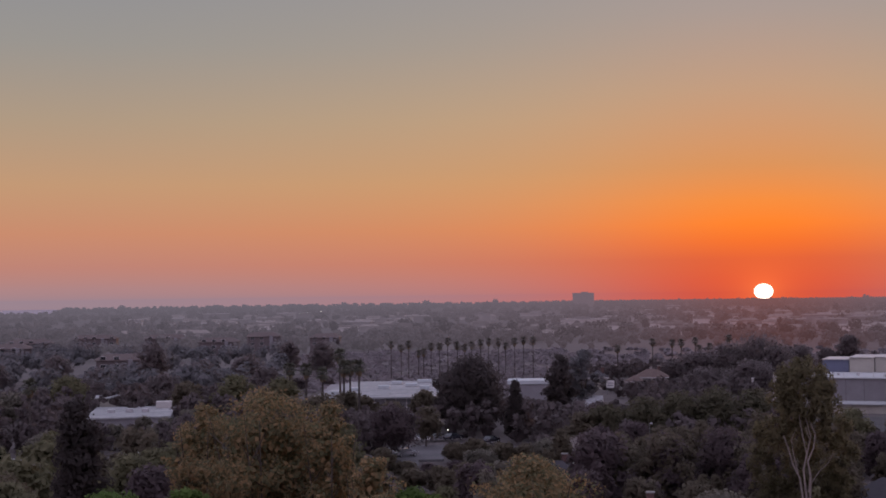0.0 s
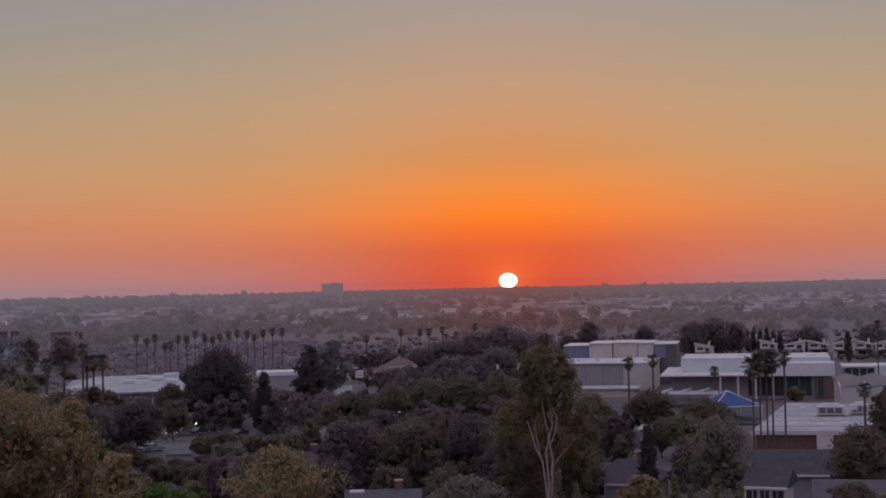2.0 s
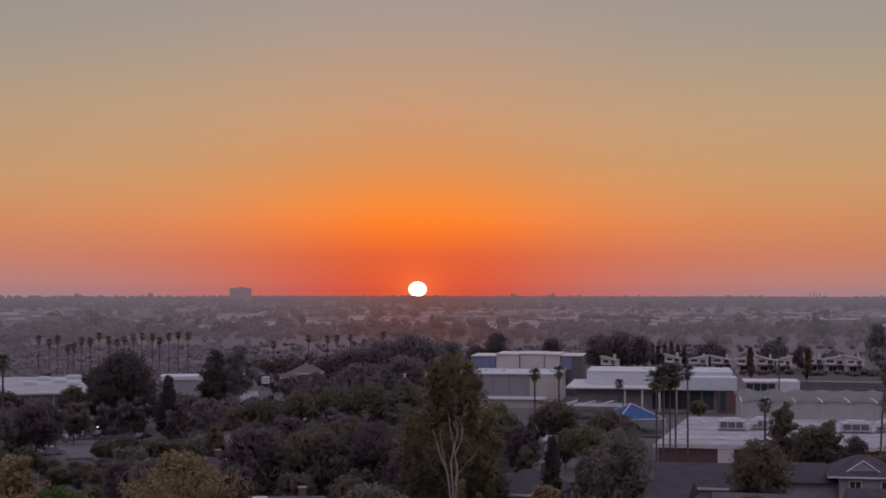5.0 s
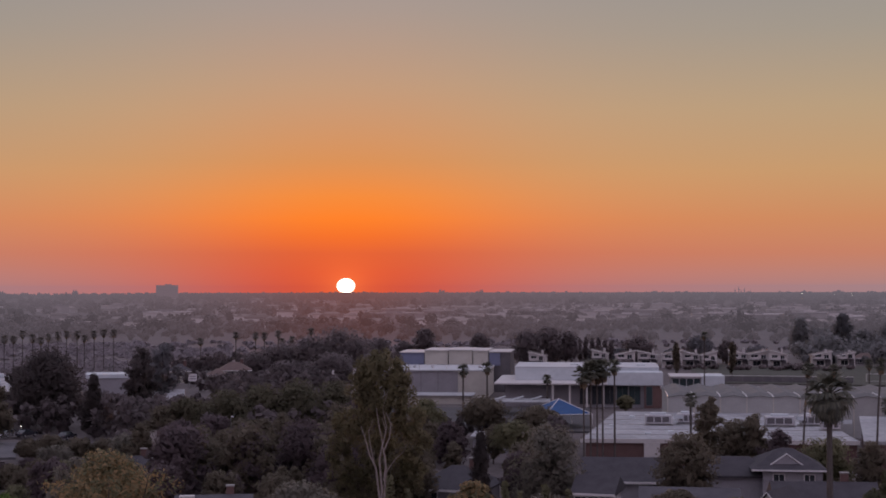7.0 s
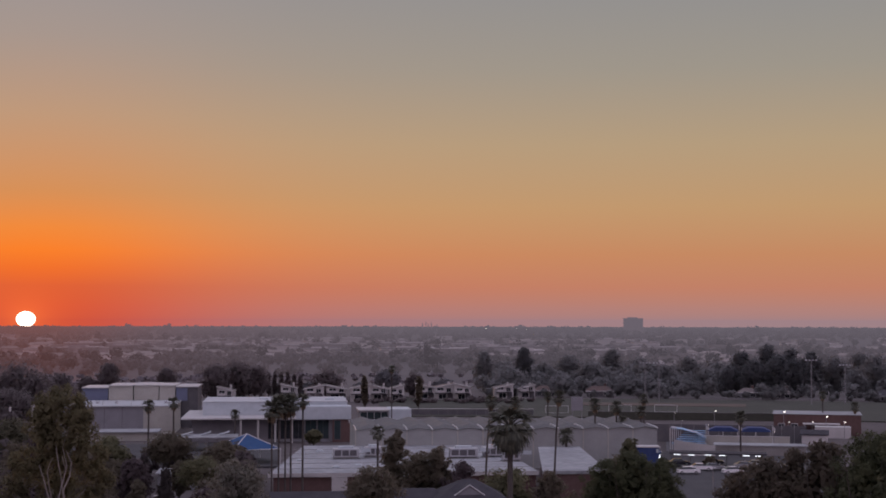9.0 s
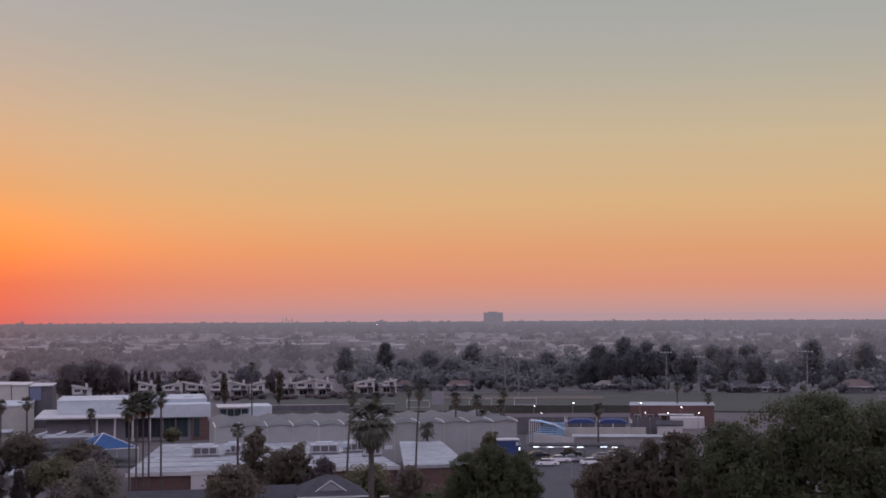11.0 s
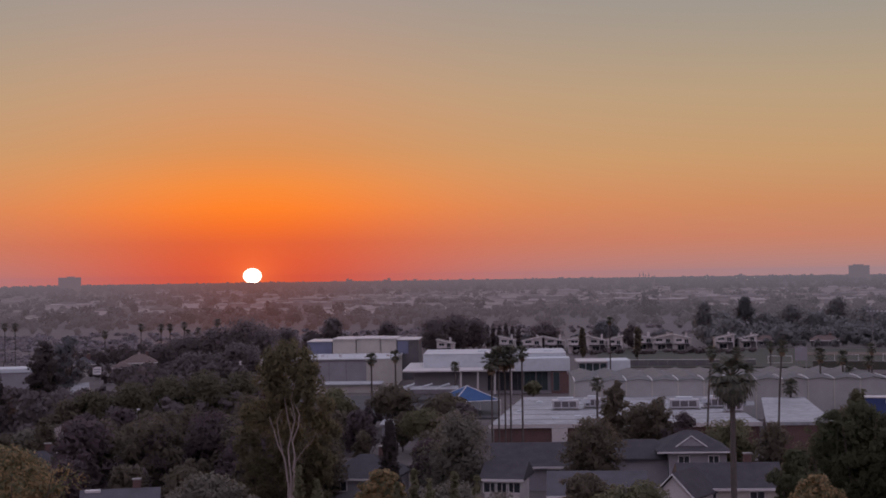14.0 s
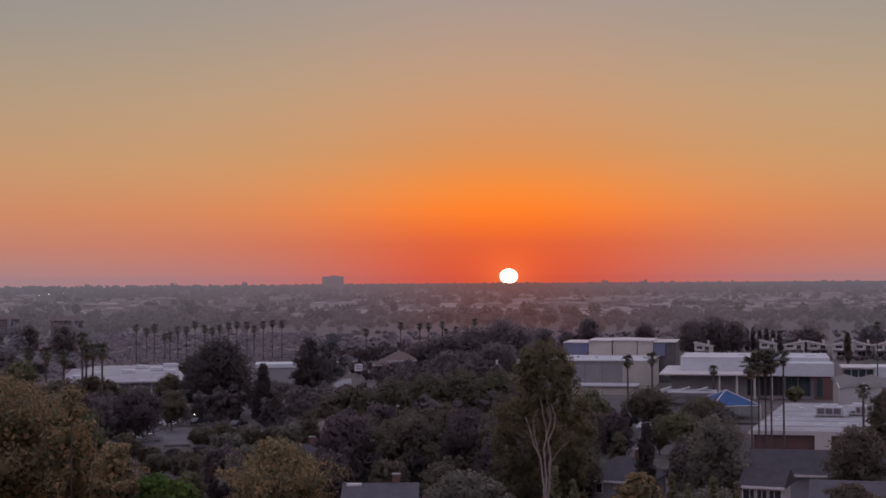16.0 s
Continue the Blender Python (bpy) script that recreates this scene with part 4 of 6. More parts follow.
for az, d in ((25.95, 341), (27.22, 341), (28.5, 341)):
    fp = thing("flag_pole", at_far(az, d), "white flag pole with a small pale pennant", "flag pole", "flag poles")
    part("pole", Shape().tube([(0, 0, -0.3), (0, 0, 5.6)], [0.08, 0.05], 7), M_TRIM, fp)
    part("pennant", Shape().extrude([(0.05, 4.6), (0.7, 4.3), (0.75, 4.9), (0.05, 5.5)], -0.02, 0.02, "y"), M_WHITE, fp)
    part("finial", Shape().box(-0.09, 0.09, -0.09, 0.09, 5.6, 5.78, 0.03), M_METAL, fp)

# red brick building by the field
red = thing("locker_building", at_far(28.55, 392, 29.5), "red brick locker building with a white roof and lit lamps", "school building")
part("wall", Shape().box(0, 22.4, 0, 14, -0.4, 5.1), M_BRICK, red, "red brick wall")
part("roof", Shape().box(-0.3, 22.7, -0.3, 14.3, 5.1, 5.24, 0.05), M_MEMBRANE, red)
part("canopy", Shape().box(7.5, 17, -3.5, 0, 2.7, 2.95, 0.05), M_WHITE, red)
part("white_wing", Shape().box(10.5, 19.5, -9, -3.6, -0.4, 2.5), M_WHITE, red, "low white wing")
for x in (8, 11, 14, 16.7):
    part("post", Shape().tube([(x, -3.3, -0.4), (x, -3.3, 2.7)], [0.1, 0.1], 8), M_TRIM, red)
for x in (1.2, 4.5):
    window(red, x, x + 1.6, 1.2, 2.6, 0.0)
pale_shed = thing("storage_shed", at_far(29.6, 352, 29.5), "small white storage building by the pool", "shed")
part("wall", Shape().box(0, 6, 0, 5, -0.4, 3.0), M_WHITE, pale_shed)
part("roof", Shape().hip(-0.3, 6.3, -0.3, 5.3, 3.0, 3.9, 0.0), M_SHINGLE, pale_shed)


def lamp_post(az, d, el, name="lamp_post", label="slim lamp post with a lit head", head=0.13, lit=True):
    m = stand(az, d)
    h = height_at(el, d) - m.translation.z
    ob = thing(name, m, label, "street lamp", "lit lamps")
    part("pole", Shape().tube([(0, 0, -0.3), (0, 0, h - 0.1)], [0.09, 0.06], 7), M_POLE, ob)
    part("arm", Shape().tube([(0, 0, h - 0.1), (0.25, -0.3, h)], [0.05, 0.05], 5), M_POLE, ob)
    part("lamp_head", Shape().box(0.25 - head, 0.25 + head, -0.5, -0.2, h - head * 0.4, h + head * 0.6, 0.05), M_LAMP if lit else M_METAL, ob, "lit lamp head" if lit else "grey lamp head")
    return ob


lamp_post(26.2, 212, -5.75, label="grey street lamp post above the car park", head=0.2, lit=False)
lamp_post(28.93, 385, -3.54, head=0.188)
lamp_post(30.52, 388, -3.7, head=0.150)
lamp_post(29.1, 380, -3.92)
lamp_post(30.0, 380, -3.92)
lamp_post(31.2, 380, -3.9)
lamp_post(26.28, 395, -3.55, head=0.150)
lamp_post(24.72, 430, -3.65, head=0.120)
lamp_post(25.0, 400, -3.93, head=0.105)
lamp_post(26.0, 344, -4.1, label="white pole lamp by the pool", head=0.053)
lamp_post(28.55, 340, -4.3, label="white pole lamp by the pool", head=0.068)
lamp_post(-13.35, 300, -5.35, label="lit street lamp over the road", head=0.090)
lamp_post(-5.3, 238, -5.15, label="slim grey street lamp among the trees", head=0.25, lit=False)


def flood_pole(az, d, el, bars=1):
    m = stand(az, d)
    h = height_at(el, d)
    ob = thing("floodlight_pole", m, "tall grey sports floodlight pole with a crossbar of lamps", "floodlight", "floodlight poles")
    part("pole", Shape().tube([(0, 0, -0.4), (0, 0, h)], [0.26, 0.16], 9), M_POLE, ob)
    for b in range(bars):
        z = h - 0.3 - 1.1 * b
        part("crossbar", Shape().box(-2.2, 2.2, -0.08, 0.08, z - 0.08, z + 0.08), M_POLE, ob)
        for k in range(4):
            part("floodlight", Shape().box(-2.0 + 1.15 * k, -1.45 + 1.15 * k, -0.4, -0.1, z, z + 0.5, 0.06), M_METAL, ob)
    return ob


flood_pole(23.59, 538, -1.69)
flood_pole(24.13, 532, -1.69)
flood_pole(29.99, 526, -1.53)
flood_pole(31.25, 533, -1.71)
flood_pole(35.4, 526, -1.5)


def goal(az, d):
    ob = thing("football_goal", stand(az, d, 18), "white metal football goal on the grass", "goal", "football goals")
    for x in (-3.66, 3.66):
        part("post", Shape().tube([(x, 0, -0.2), (x, 0, 2.44)], [0.07, 0.07], 6), M_TRIM, ob)
        part("back_stay", Shape().tube([(x, 0, 2.4), (x, 1.8, -0.1)], [0.04, 0.04], 5), M_TRIM, ob)
    part("crossbar", Shape().tube([(-3.66, 0, 2.44), (3.66, 0, 2.44)], [0.07, 0.07], 6), M_TRIM, ob)
    part("ground_bar", Shape().tube([(-3.66, 1.8, 0.12), (3.66, 1.8, 0.12)], [0.05, 0.05], 5), M_TRIM, ob)


goal(20.1, 462)
goal(22.6, 468)
goal(24.4, 472)
board = thing("scoreboard", stand(20.9, 398, 18), "grey scoreboard box on two posts behind the hall", "scoreboard")
part("panel", Shape().box(-1.6, 1.6, 0, 0.5, 5.0, 8.6, 0.05), M_GREY, board)
for x in (-1.3, 1.3):
    part("post", Shape().tube([(x, 0.25, -0.3), (x, 0.25, 5.0)], [0.12, 0.12], 6), M_POLE, board)
rail = thing("field_fence", stand(16.0, 452, 16), "long dark chain fence with white rail beside the field", "fence")
for k in range(16):
    part("post", Shape().tube([(-20 + 3 * k, 0, -0.3), (-20 + 3 * k, 0, 2.0)], [0.05, 0.05], 5), M_POLE, rail)
part("mesh_screen", Shape().box(-20, 25, -0.03, 0.03, 0.1, 1.7), M_DARKWALL, rail)
part("top_rail", Shape().tube([(-20, 0, 2.0), (25, 0, 2.0)], [0.06, 0.06], 5), M_TRIM, rail)
long_wall = thing("field_bank", stand(25.5, 440, 25), "low green windscreen wall along the field", "wall")
part("wall", Shape().box(-32, 28, 0, 0.2, -0.3, 2.1), M_GRASS, long_wall)
part("rail", Shape().box(-32, 28, -0.05, 0.25, 2.1, 2.2), M_POLE, long_wall)

# ---- houses ----


def townhouse(az, d, w, h, flip, label):
    ob = thing("townhouse", stand(az, d, 12), label, "house", "townhouses")
    lo, hi = (h - 1.6, h) if flip else (h, h - 1.6)
    part("wall", Shape().extrude([(-w / 2, -0.4), (w / 2, -0.4), (w / 2, hi), (-w / 2, lo)], 0, 9, "y"), M_WHITE, ob, "white stucco wall")
    part("roof", Shape().extrude([(-w / 2 - 0.4, lo + 0.02), (w / 2 + 0.4, hi + 0.02), (w / 2 + 0.4, hi + 0.3), (-w / 2 - 0.4, lo + 0.3)], -0.5, 9.5, "y"), M_SHINGLE_BROWN, ob)
    part("fascia", Shape().extrude([(-w / 2 - 0.4, lo), (w / 2 + 0.4, hi), (w / 2 + 0.4, hi + 0.34), (-w / 2 - 0.4, lo + 0.34)], -0.6, -0.5, "y"), M_TRIM, ob)
    part("porch", Shape().box(-w / 2 + 0.3, w / 2 - 0.8, -2.2, 0, 2.4, 2.7), M_SHINGLE, ob)
    window(ob, -w * 0.36, -w * 0.04, 2.7, 4.4, 0.0)
    window(ob, w * 0.12, w * 0.34, 2.9, 4.3, 0.0)
    window(ob, -w * 0.28, w * 0.1, 0.4, 2.1, 0.0)
    # Thin dark panel stands in for the shade inside an open garage.
    part("garage_shade_panel", Shape().box(w * 0.16, w * 0.44, -0.05, 0.01, 0.0, 2.3), M_DARKWALL, ob)
    part("balcony", Shape().box(-w * 0.4, 0.0, -1.3, 0, 2.7, 3.5), M_WHITE, ob)
    part("chimney", Shape().box(w * 0.2, w * 0.2 + 0.8, 4, 4.8, h - 1.5, h + 0.7), M_WHITE, ob)


for i, (az, d, w, h) in enumerate(((10.4, 533, 7.2, 5.6), (11.3, 535, 7.6, 5.4), (12.25, 530, 7.5, 6.0), (13.0, 532, 6.6, 5.6), (13.7, 528, 5.4, 5.9), (14.85, 540, 7.0, 5.8), (15.6, 538, 7.4, 5.9),
                                   (16.35, 536, 6.4, 6.0), (18.0, 545, 7.0, 5.4), (6.9, 520, 6.0, 5.6), (18.9, 550, 6.5, 5.0), (9.4, 540, 6.0, 5.6))):
    townhouse(az, d, w, h, i % 2 == 0, "white stucco townhouse with a sloping dark roof")


def bungalow(az, d, w, h, deep, roof, wall, label, yaw=None, group="", gable=False, windows=2, chimney=True, name="house"):
    ob = thing(name, stand(az, d, yaw), label, "house", group)
    part("wall", Shape().box(-w / 2, w / 2, 0, deep, -1.0, h), wall, ob)
    part("roof", Shape().hip(-w / 2 - 0.6, w / 2 + 0.6, -0.6, deep + 0.6, h, h + deep * 0.26, 0.0 if gable else deep * 0.42), roof, ob)
    part("fascia", Shape().box(-w / 2 - 0.62, w / 2 + 0.62, -0.66, -0.6, h - 0.28, h + 0.02), M_TRIM, ob)
    if gable:
        for x in (-w / 2, w / 2 - 0.2):
            part("gable_wall", Shape().extrude([(0, h - 0.1), (deep, h - 0.1), (deep / 2, h + deep * 0.22)], x, x + 0.2, "x"), wall, ob)
    for k in range(windows):
        x = -w / 2 + w * (k + 0.5) / windows
        window(ob, x - 0.8, x + 0.8, h - 1.7, h - 0.5, 0.0)
    if chimney:
        c = part("chimney", Shape().box(w * 0.18, w * 0.18 + 0.9, deep * 0.5, deep * 0.5 + 0.8, h, h + deep * 0.26 + 0.9), M_BRICK, ob)
        part("cap", Shape().box(w * 0.18 - 0.08, w * 0.18 + 0.98, deep * 0.5 - 0.08, deep * 0.5 + 0.88, h + deep * 0.26 + 0.9, h + deep * 0.26 + 1.05), M_CONCRETE, c)
    return ob


M_SHINGLE_GREY = material("worn_grey_shingle", (0.05, 0.05, 0.058), (0.088, 0.087, 0.096), 1.2, 10.0, 0.9, 0.4)
# hipped two-storey house with a small gable
hip = thing("hipped_house", stand(16.35, 199, 10), "grey two-storey house with a dark hipped roof and white trim", "house", "hillside houses")
part("wall", Shape().box(-2.2, 5.7, 0, 9, -1.0, 5.1), M_GREY, hip, "grey clapboard wall")
part("roof", Shape().hip(-3.8, 6.4, -0.8, 9.8, 5.1, 7.5, 4.2), M_SHINGLE, hip)
part("fascia", Shape().box(-3.8, 6.4, -0.9, -0.8, 4.9, 5.12), M_TRIM, hip)
part("low_wall", Shape().box(-12, -2.2, 1.5, 9, -1.0, 4.0), M_GREY, hip)
part("low_roof", Shape().hip(-12.6, -1.0, 0.9, 9.6, 4.0, 6.2, 2.5), M_SHINGLE, hip)
gab = part("gable", Shape().extrude([(-0.9, 5.6), (2.9, 5.6), (1.0, 6.9)], 0.6, 0.75, "y"), M_GREY, hip)
part("gable_trim", Shape().tube([(-1.4, 0.5, 5.45), (1.0, 0.5, 7.1), (3.4, 0.5, 5.45)], [0.1, 0.1, 0.1], 4), M_TRIM, gab)
part("gable_roof", Shape().add([(-1.4, 0.45, 5.5), (1.0, 0.45, 7.15), (3.4, 0.45, 5.5), (-1.4, 4.4, 5.5), (1.0, 4.4, 7.15), (3.4, 4.4, 5.5)], [(0, 1, 4, 3), (1, 2, 5, 4)]), M_SHINGLE, gab)
window(hip, -0.8, 0.6, 3.5, 4.4, 0.0)
window(hip, 3.3, 4.6, 3.5, 4.4, 0.0)

bungalow(18.2, 168, 11, 4.0, 9, M_SHINGLE, M_CREAM, "house with a broad dark shingle roof below the palm", 10, "hillside houses", True)
bungalow(10.4, 199, 11, 3.0, 10.5, M_SHINGLE, M_GREY, "low house with a dark gabled roof beside the brick school", 9, "hillside houses", True, chimney=False)
bungalow(12.9, 172, 11, 2.6, 9, M_SHINGLE_GREY, M_GREY, "low house with a worn grey shingle roof", 12, "hillside houses", True, chimney=False)
bungalow(9.1, 180, 4.5, 3.9, 7, M_SHINGLE, M_WHITE, "white house with a row of small windows", 20, "hillside houses", True, 3, False)
bungalow(3.3, 190, 9, 3.0, 10, M_SHINGLE, M_GREY, "low house with a grey hipped roof behind a cypress", 20, "hillside houses")
bungalow(-6.0, 168, 8, 2.4, 8, M_SHINGLE_GREY, M_GREY, "low pale-roofed house under the trees", -4, "hillside houses", True, 2, True)
bungalow(22.3, 195, 12, 3.0, 9, M_SHINGLE_BROWN, M_CREAM, "low house with a brown roof between the trees", 14, "hillside houses")
bungalow(-9.2, 215, 9, 2.6, 8, M_SHINGLE, M_CREAM, "low house with a pale wall by the street", -10, "hillside houses")
bungalow(-7.8, 252, 10, 2.8, 8, M_SHINGLE_BROWN, M_WHITE, "low white house behind garden trees", -10, "hillside houses")
bungalow(19.6, 566, 8, 2.2, 7, M_TILE, M_DARKWALL, "far house with a red tile roof beyond the field", 20, "houses beyond the field")
bungalow(21.8, 566, 10, 2.2, 7, M_TILE, M_DARKWALL, "far house with a red tile roof beyond the field", 20, "houses beyond the field")
bungalow(27.6, 566, 7, 2.2, 6, M_SHINGLE_BROWN, M_GREY, "far pale house beneath dark pines", 25, "houses beyond the field")
bungalow(28.9, 566, 7, 2.0, 6, M_SHINGLE_BROWN, M_DARKWALL, "far house beneath dark pines", 25, "houses beyond the field")
bungalow(32.8, 552, 9, 2.3, 8, M_SHINGLE, M_DARKWALL, "far house with a grey hipped roof", 32, "houses beyond the field")
bungalow(34.0, 552, 8, 2.2, 8, M_SHINGLE_GREY, M_DARKWALL, "far house with a shiny grey roof", 32, "houses beyond the field")
bungalow(37.2, 552, 12, 2.6, 9, M_TILE, M_DARKWALL, "far house with a brown tile roof", 35, "houses beyond the field")
bungalow(-5.17, 452, 9.6, 3.6, 9, M_TILE, M_CREAM, "cream house with a tile roof behind the sign", -5, "far houses", windows=4)
bungalow(-5.85, 446, 5, 2.6, 7, M_TILE, M_CREAM, "low cream wing with a tile roof beside a larger house", -5, "far houses", windows=2, chimney=False)
bungalow(-7.3, 455, 6, 3.4, 8, M_SHINGLE, M_CREAM, "cream house by tall palms", -8, "far houses")
bungalow(-3.87, 420, 5.2, 2.0, 6, M_CONCRETE, M_CREAM, "low pavilion with a pale hipped roof", -3, "far houses", windows=2, chimney=False)
bungalow(-7.75, 330, 6, 4.0, 9, M_MEMBRANE, M_WHITE, "white walled house partly hidden by a tree", -6, "far houses", True, 2, False)

wing = thing("gabled_wing", stand(15.9, 163, 40), "white gabled end of a dark-roofed house", "house", "hillside houses")
part("wall", Shape().extrude([(-2.2, -1.0), (2.2, -1.0), (2.2, 3.4), (0, 5.6), (-2.2, 3.4)], 0, 6, "y"), M_WHITE, wing, "white boarded gable wall")
part("roof", Shape().extrude([(-2.7, 3.1), (0, 5.75), (2.7, 3.1), (2.7, 3.35), (0, 6.0), (-2.7, 3.35)], -0.4, 6.2, "y"), M_SHINGLE, wing)
part("verge", Shape().tube([(-2.7, -0.42, 3.2), (0, -0.42, 5.85), (2.7, -0.42, 3.2)], [0.1, 0.1, 0.1], 4), M_TRIM, wing)
window(wing, -0.6, 0.6, 1.6, 2.8, 0.0)
vent = thing("roof_cooler", stand(-7.0, 172, -4, 4.6), "small white rooftop cooler box", "rooftop unit")
part("casing", Shape().box(-0.9, 0.9, -0.5, 0.5, 0.0, 0.7, 0.06), M_WHITE, vent)
part("base_frame", Shape().box(-1.0, 1.0, -0.6, 0.6, -0.3, 0.0), M_POLE, vent)

# flat-roofed shops
shops = thing("shopping_centre", stand(-16.1, 346, -14.0), "long low shopping centre with a pale flat roof and parapets", "shop building")
part("wall", Shape().box(-15.5, 13, 0, 60, -0.5, 5.3), M_GREY, shops)
part("roof", Shape().extrude([(-16.5, -0.4), (13.4, -1.6), (15.4, 10), (15.4, 64), (-10, 64)], 5.3, 5.7, "z"), M_MEMBRANE, shops, "pale flat roof")
for x, y, w in ((-8, 22, 2.4), (-1, 30, 3), (6, 38, 3.2), (2, 48, 3), (9, 54, 4), (-12, 10, 2), (10, 26, 2.4)):
    u = part("roof_unit", Shape().box(x, x + w, y, y + 2.4, 5.7, 6.6, 0.1), M_WHITE_METAL, shops)
    part("unit_base", Shape().box(x - 0.15, x + w + 0.15, y - 0.15, y + 2.5, 5.7, 5.8), M_POLE, u)
for k in range(11):
    part("column", Shape().box(-14 + 2.6 * k, -13.75 + 2.6 * k, -0.5, -0.2, -0.4, 5.3), M_WHITE, shops)
shop2 = thing("shop", stand(-10.0, 410, -10), "small shop with a bright white roof between trees", "shop building")
part("wall", Shape().box(-6, 6, 0.3, 10, -0.5, 4.3), M_GREY, shop2)
part("roof", Shape().box(-6.5, 6.5, 0, 10.5, 4.3, 5.4, 0.1), M_WHITE_METAL, shop2)
shop3 = thing("flat_roof_store", stand(-25.8, 316, -22), "store with a pale flat roof and a stair box", "shop building")
part("wall", Shape().box(-9.5, 8, 0, 30, -0.5, 4.4), M_GREY, shop3)
part("roof", Shape().box(-10, 8.4, -0.4, 30.4, 4.4, 4.8, 0.1), M_MEMBRANE, shop3)
part("stair_box", Shape().box(4.2, 7.8, 22, 26, 4.8, 6.3), M_WHITE, shop3)
for x in (-6, -2, 1.5):
    part("roof_unit", Shape().box(x, x + 1.6, 12, 13.4, 4.8, 5.6, 0.08), M_METAL, shop3)
for az, d, w in ((-30.3, 258, 6.5), (-25.4, 262, 6.0), (-29.5, 238, 4.5)):
    hut = thing("garden_shed", stand(az, d, az + 8), "low shed with a pale flat roof among trees", "shed", "pale sheds")
    part("wall", Shape().box(-w / 2, w / 2, 0.2, 4, -0.5, 2.2), M_GREY, hut)
    part("roof", Shape().box(-w / 2 - 0.3, w / 2 + 0.3, 0, 4.3, 2.2, 2.45, 0.05), M_MEMBRANE_NEW, hut)
shed = thing("low_store", stand(-27.0, 385, -25), "low store with a pale roof among trees", "shop building")
part("wall", Shape().box(-7, 5, 0.3, 12, -0.5, 4.0), M_CREAM, shed)
part("roof", Shape().box(-7.4, 5.4, 0, 12.4, 4.0, 4.4, 0.08), M_MEMBRANE, shed)
sign = thing("sign_board", stand(-6.81, 428, -7), "small pale roadside sign board on two posts", "sign")
part("panel", Shape().box(-1.2, 1.2, 0, 0.25, 1.9, 4.1, 0.04), M_TRIM, sign)
for z in (2.5, 3.2):
    part("lettering_bar", Shape().box(-0.9, 0.9, -0.02, 0.01, z, z + 0.3), M_GREY, sign)
for x in (-0.9, 0.9):
    part("post", Shape().box(x - 0.08, x + 0.08, 0.06, 0.2, -0.3, 1.9), M_POLE, sign)


def apartments(az, d, w, h, yaw, label):
    ob = thing("apartment_building", stand(az, d, yaw), label, "apartment building", "apartment buildings")
    part("wall", Shape().box(-w / 2, w / 2, 0, 14, -1, h), M_APT, ob)
    part("roof", Shape().hip(-w / 2 - 0.7, w / 2 + 0.7, -0.7, 14.7, h, h + 2.2, 4.0), M_APT_ROOF, ob)
    part("stair_tower", Shape().box(w * 0.16, w * 0.16 + 1.8, -0.8, 0.2, -1, h + 0.3), M_GREY, ob, "pale stair tower")
    part("stair_wall", Shape().box(w * 0.16 + 2.6, w * 0.16 + 3.6, -0.6, 0.2, -1, h - 1.0), M_GREY, ob)
    for s in range(3):
        for k in range(int(w / 5)):
            x = -w / 2 + 2.5 + 5 * k
            if w * 0.14 < x < w * 0.14 + 5:
                continue
            window(ob, x - 0.9, x + 0.9, 0.9 + 3 * s, 2.4 + 3 * s, 0.0)


M_APT_ROOF = material("dull_red_tile", (0.085, 0.07, 0.07), (0.13, 0.104, 0.1), 2.0, 10.0, 0.9, 0.2)
M_APT = material("brown_stucco", (0.11, 0.096, 0.1), (0.15, 0.13, 0.135), 3.0, 10.0, 0.9, 0.1)
for az, d, w, h, yaw in ((-29.6, 800, 24, 7.2, -30), (-27.2, 860, 25, 7.4, -20), (-24.4, 840, 24, 7.4, -28), (-22.4, 760, 20, 7.2, -18), (-20.6, 800, 18, 8.6, -24), (-18.2, 780, 16, 8.0, -14),
                          (-26.2, 560, 18, 7.0, -26), (-30.4, 690, 20, 8.0, -28)):
    apartments(az, d, w, h, yaw, "brown three-storey apartment building with a red tile roof")

# far towers


def office(az0, az1, d, top_el, label, notch):
    w = math.radians(az1 - az0) * d
    h = height_at(top_el, d)
    ob = thing("office_tower", stand((az0 + az1) / 2, d), label, "office tower", "office towers")
    part("block", Shape().box(-w / 2, w / 2, 0, 22, -1, h), M_TOWER, ob)
    part("parapet", Shape().box(-w / 2 - 0.5, w / 2 + 0.5, -0.5, 22.5, h, h + 1.0), M_TOWER, ob)
    part("plant_room", Shape().box(-w * notch, w * 0.22, 4, 16, h + 1, h + 3.2), M_TOWER, ob)
    for s in range(7):
        z = 2 + (h - 3) * s / 7
        part("window_band", Shape().box(-w / 2 + 1.5, w / 2 - 1.5, -0.12, 0.05, z, z + (h - 3) / 7 * 0.5), M_TOWER_GLASS, ob)


# Tower colours fade into the same added haze emission.
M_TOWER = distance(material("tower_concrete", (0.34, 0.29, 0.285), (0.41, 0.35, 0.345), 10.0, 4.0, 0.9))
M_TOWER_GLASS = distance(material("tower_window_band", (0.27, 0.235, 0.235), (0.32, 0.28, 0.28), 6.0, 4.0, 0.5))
office(-8.25, -7.39, 3400, 0.02, "broad pale office tower on the skyline", 0.1)
office(22.75, 23.53, 3400, 0.06, "broad grey office tower on the skyline", 0.3)

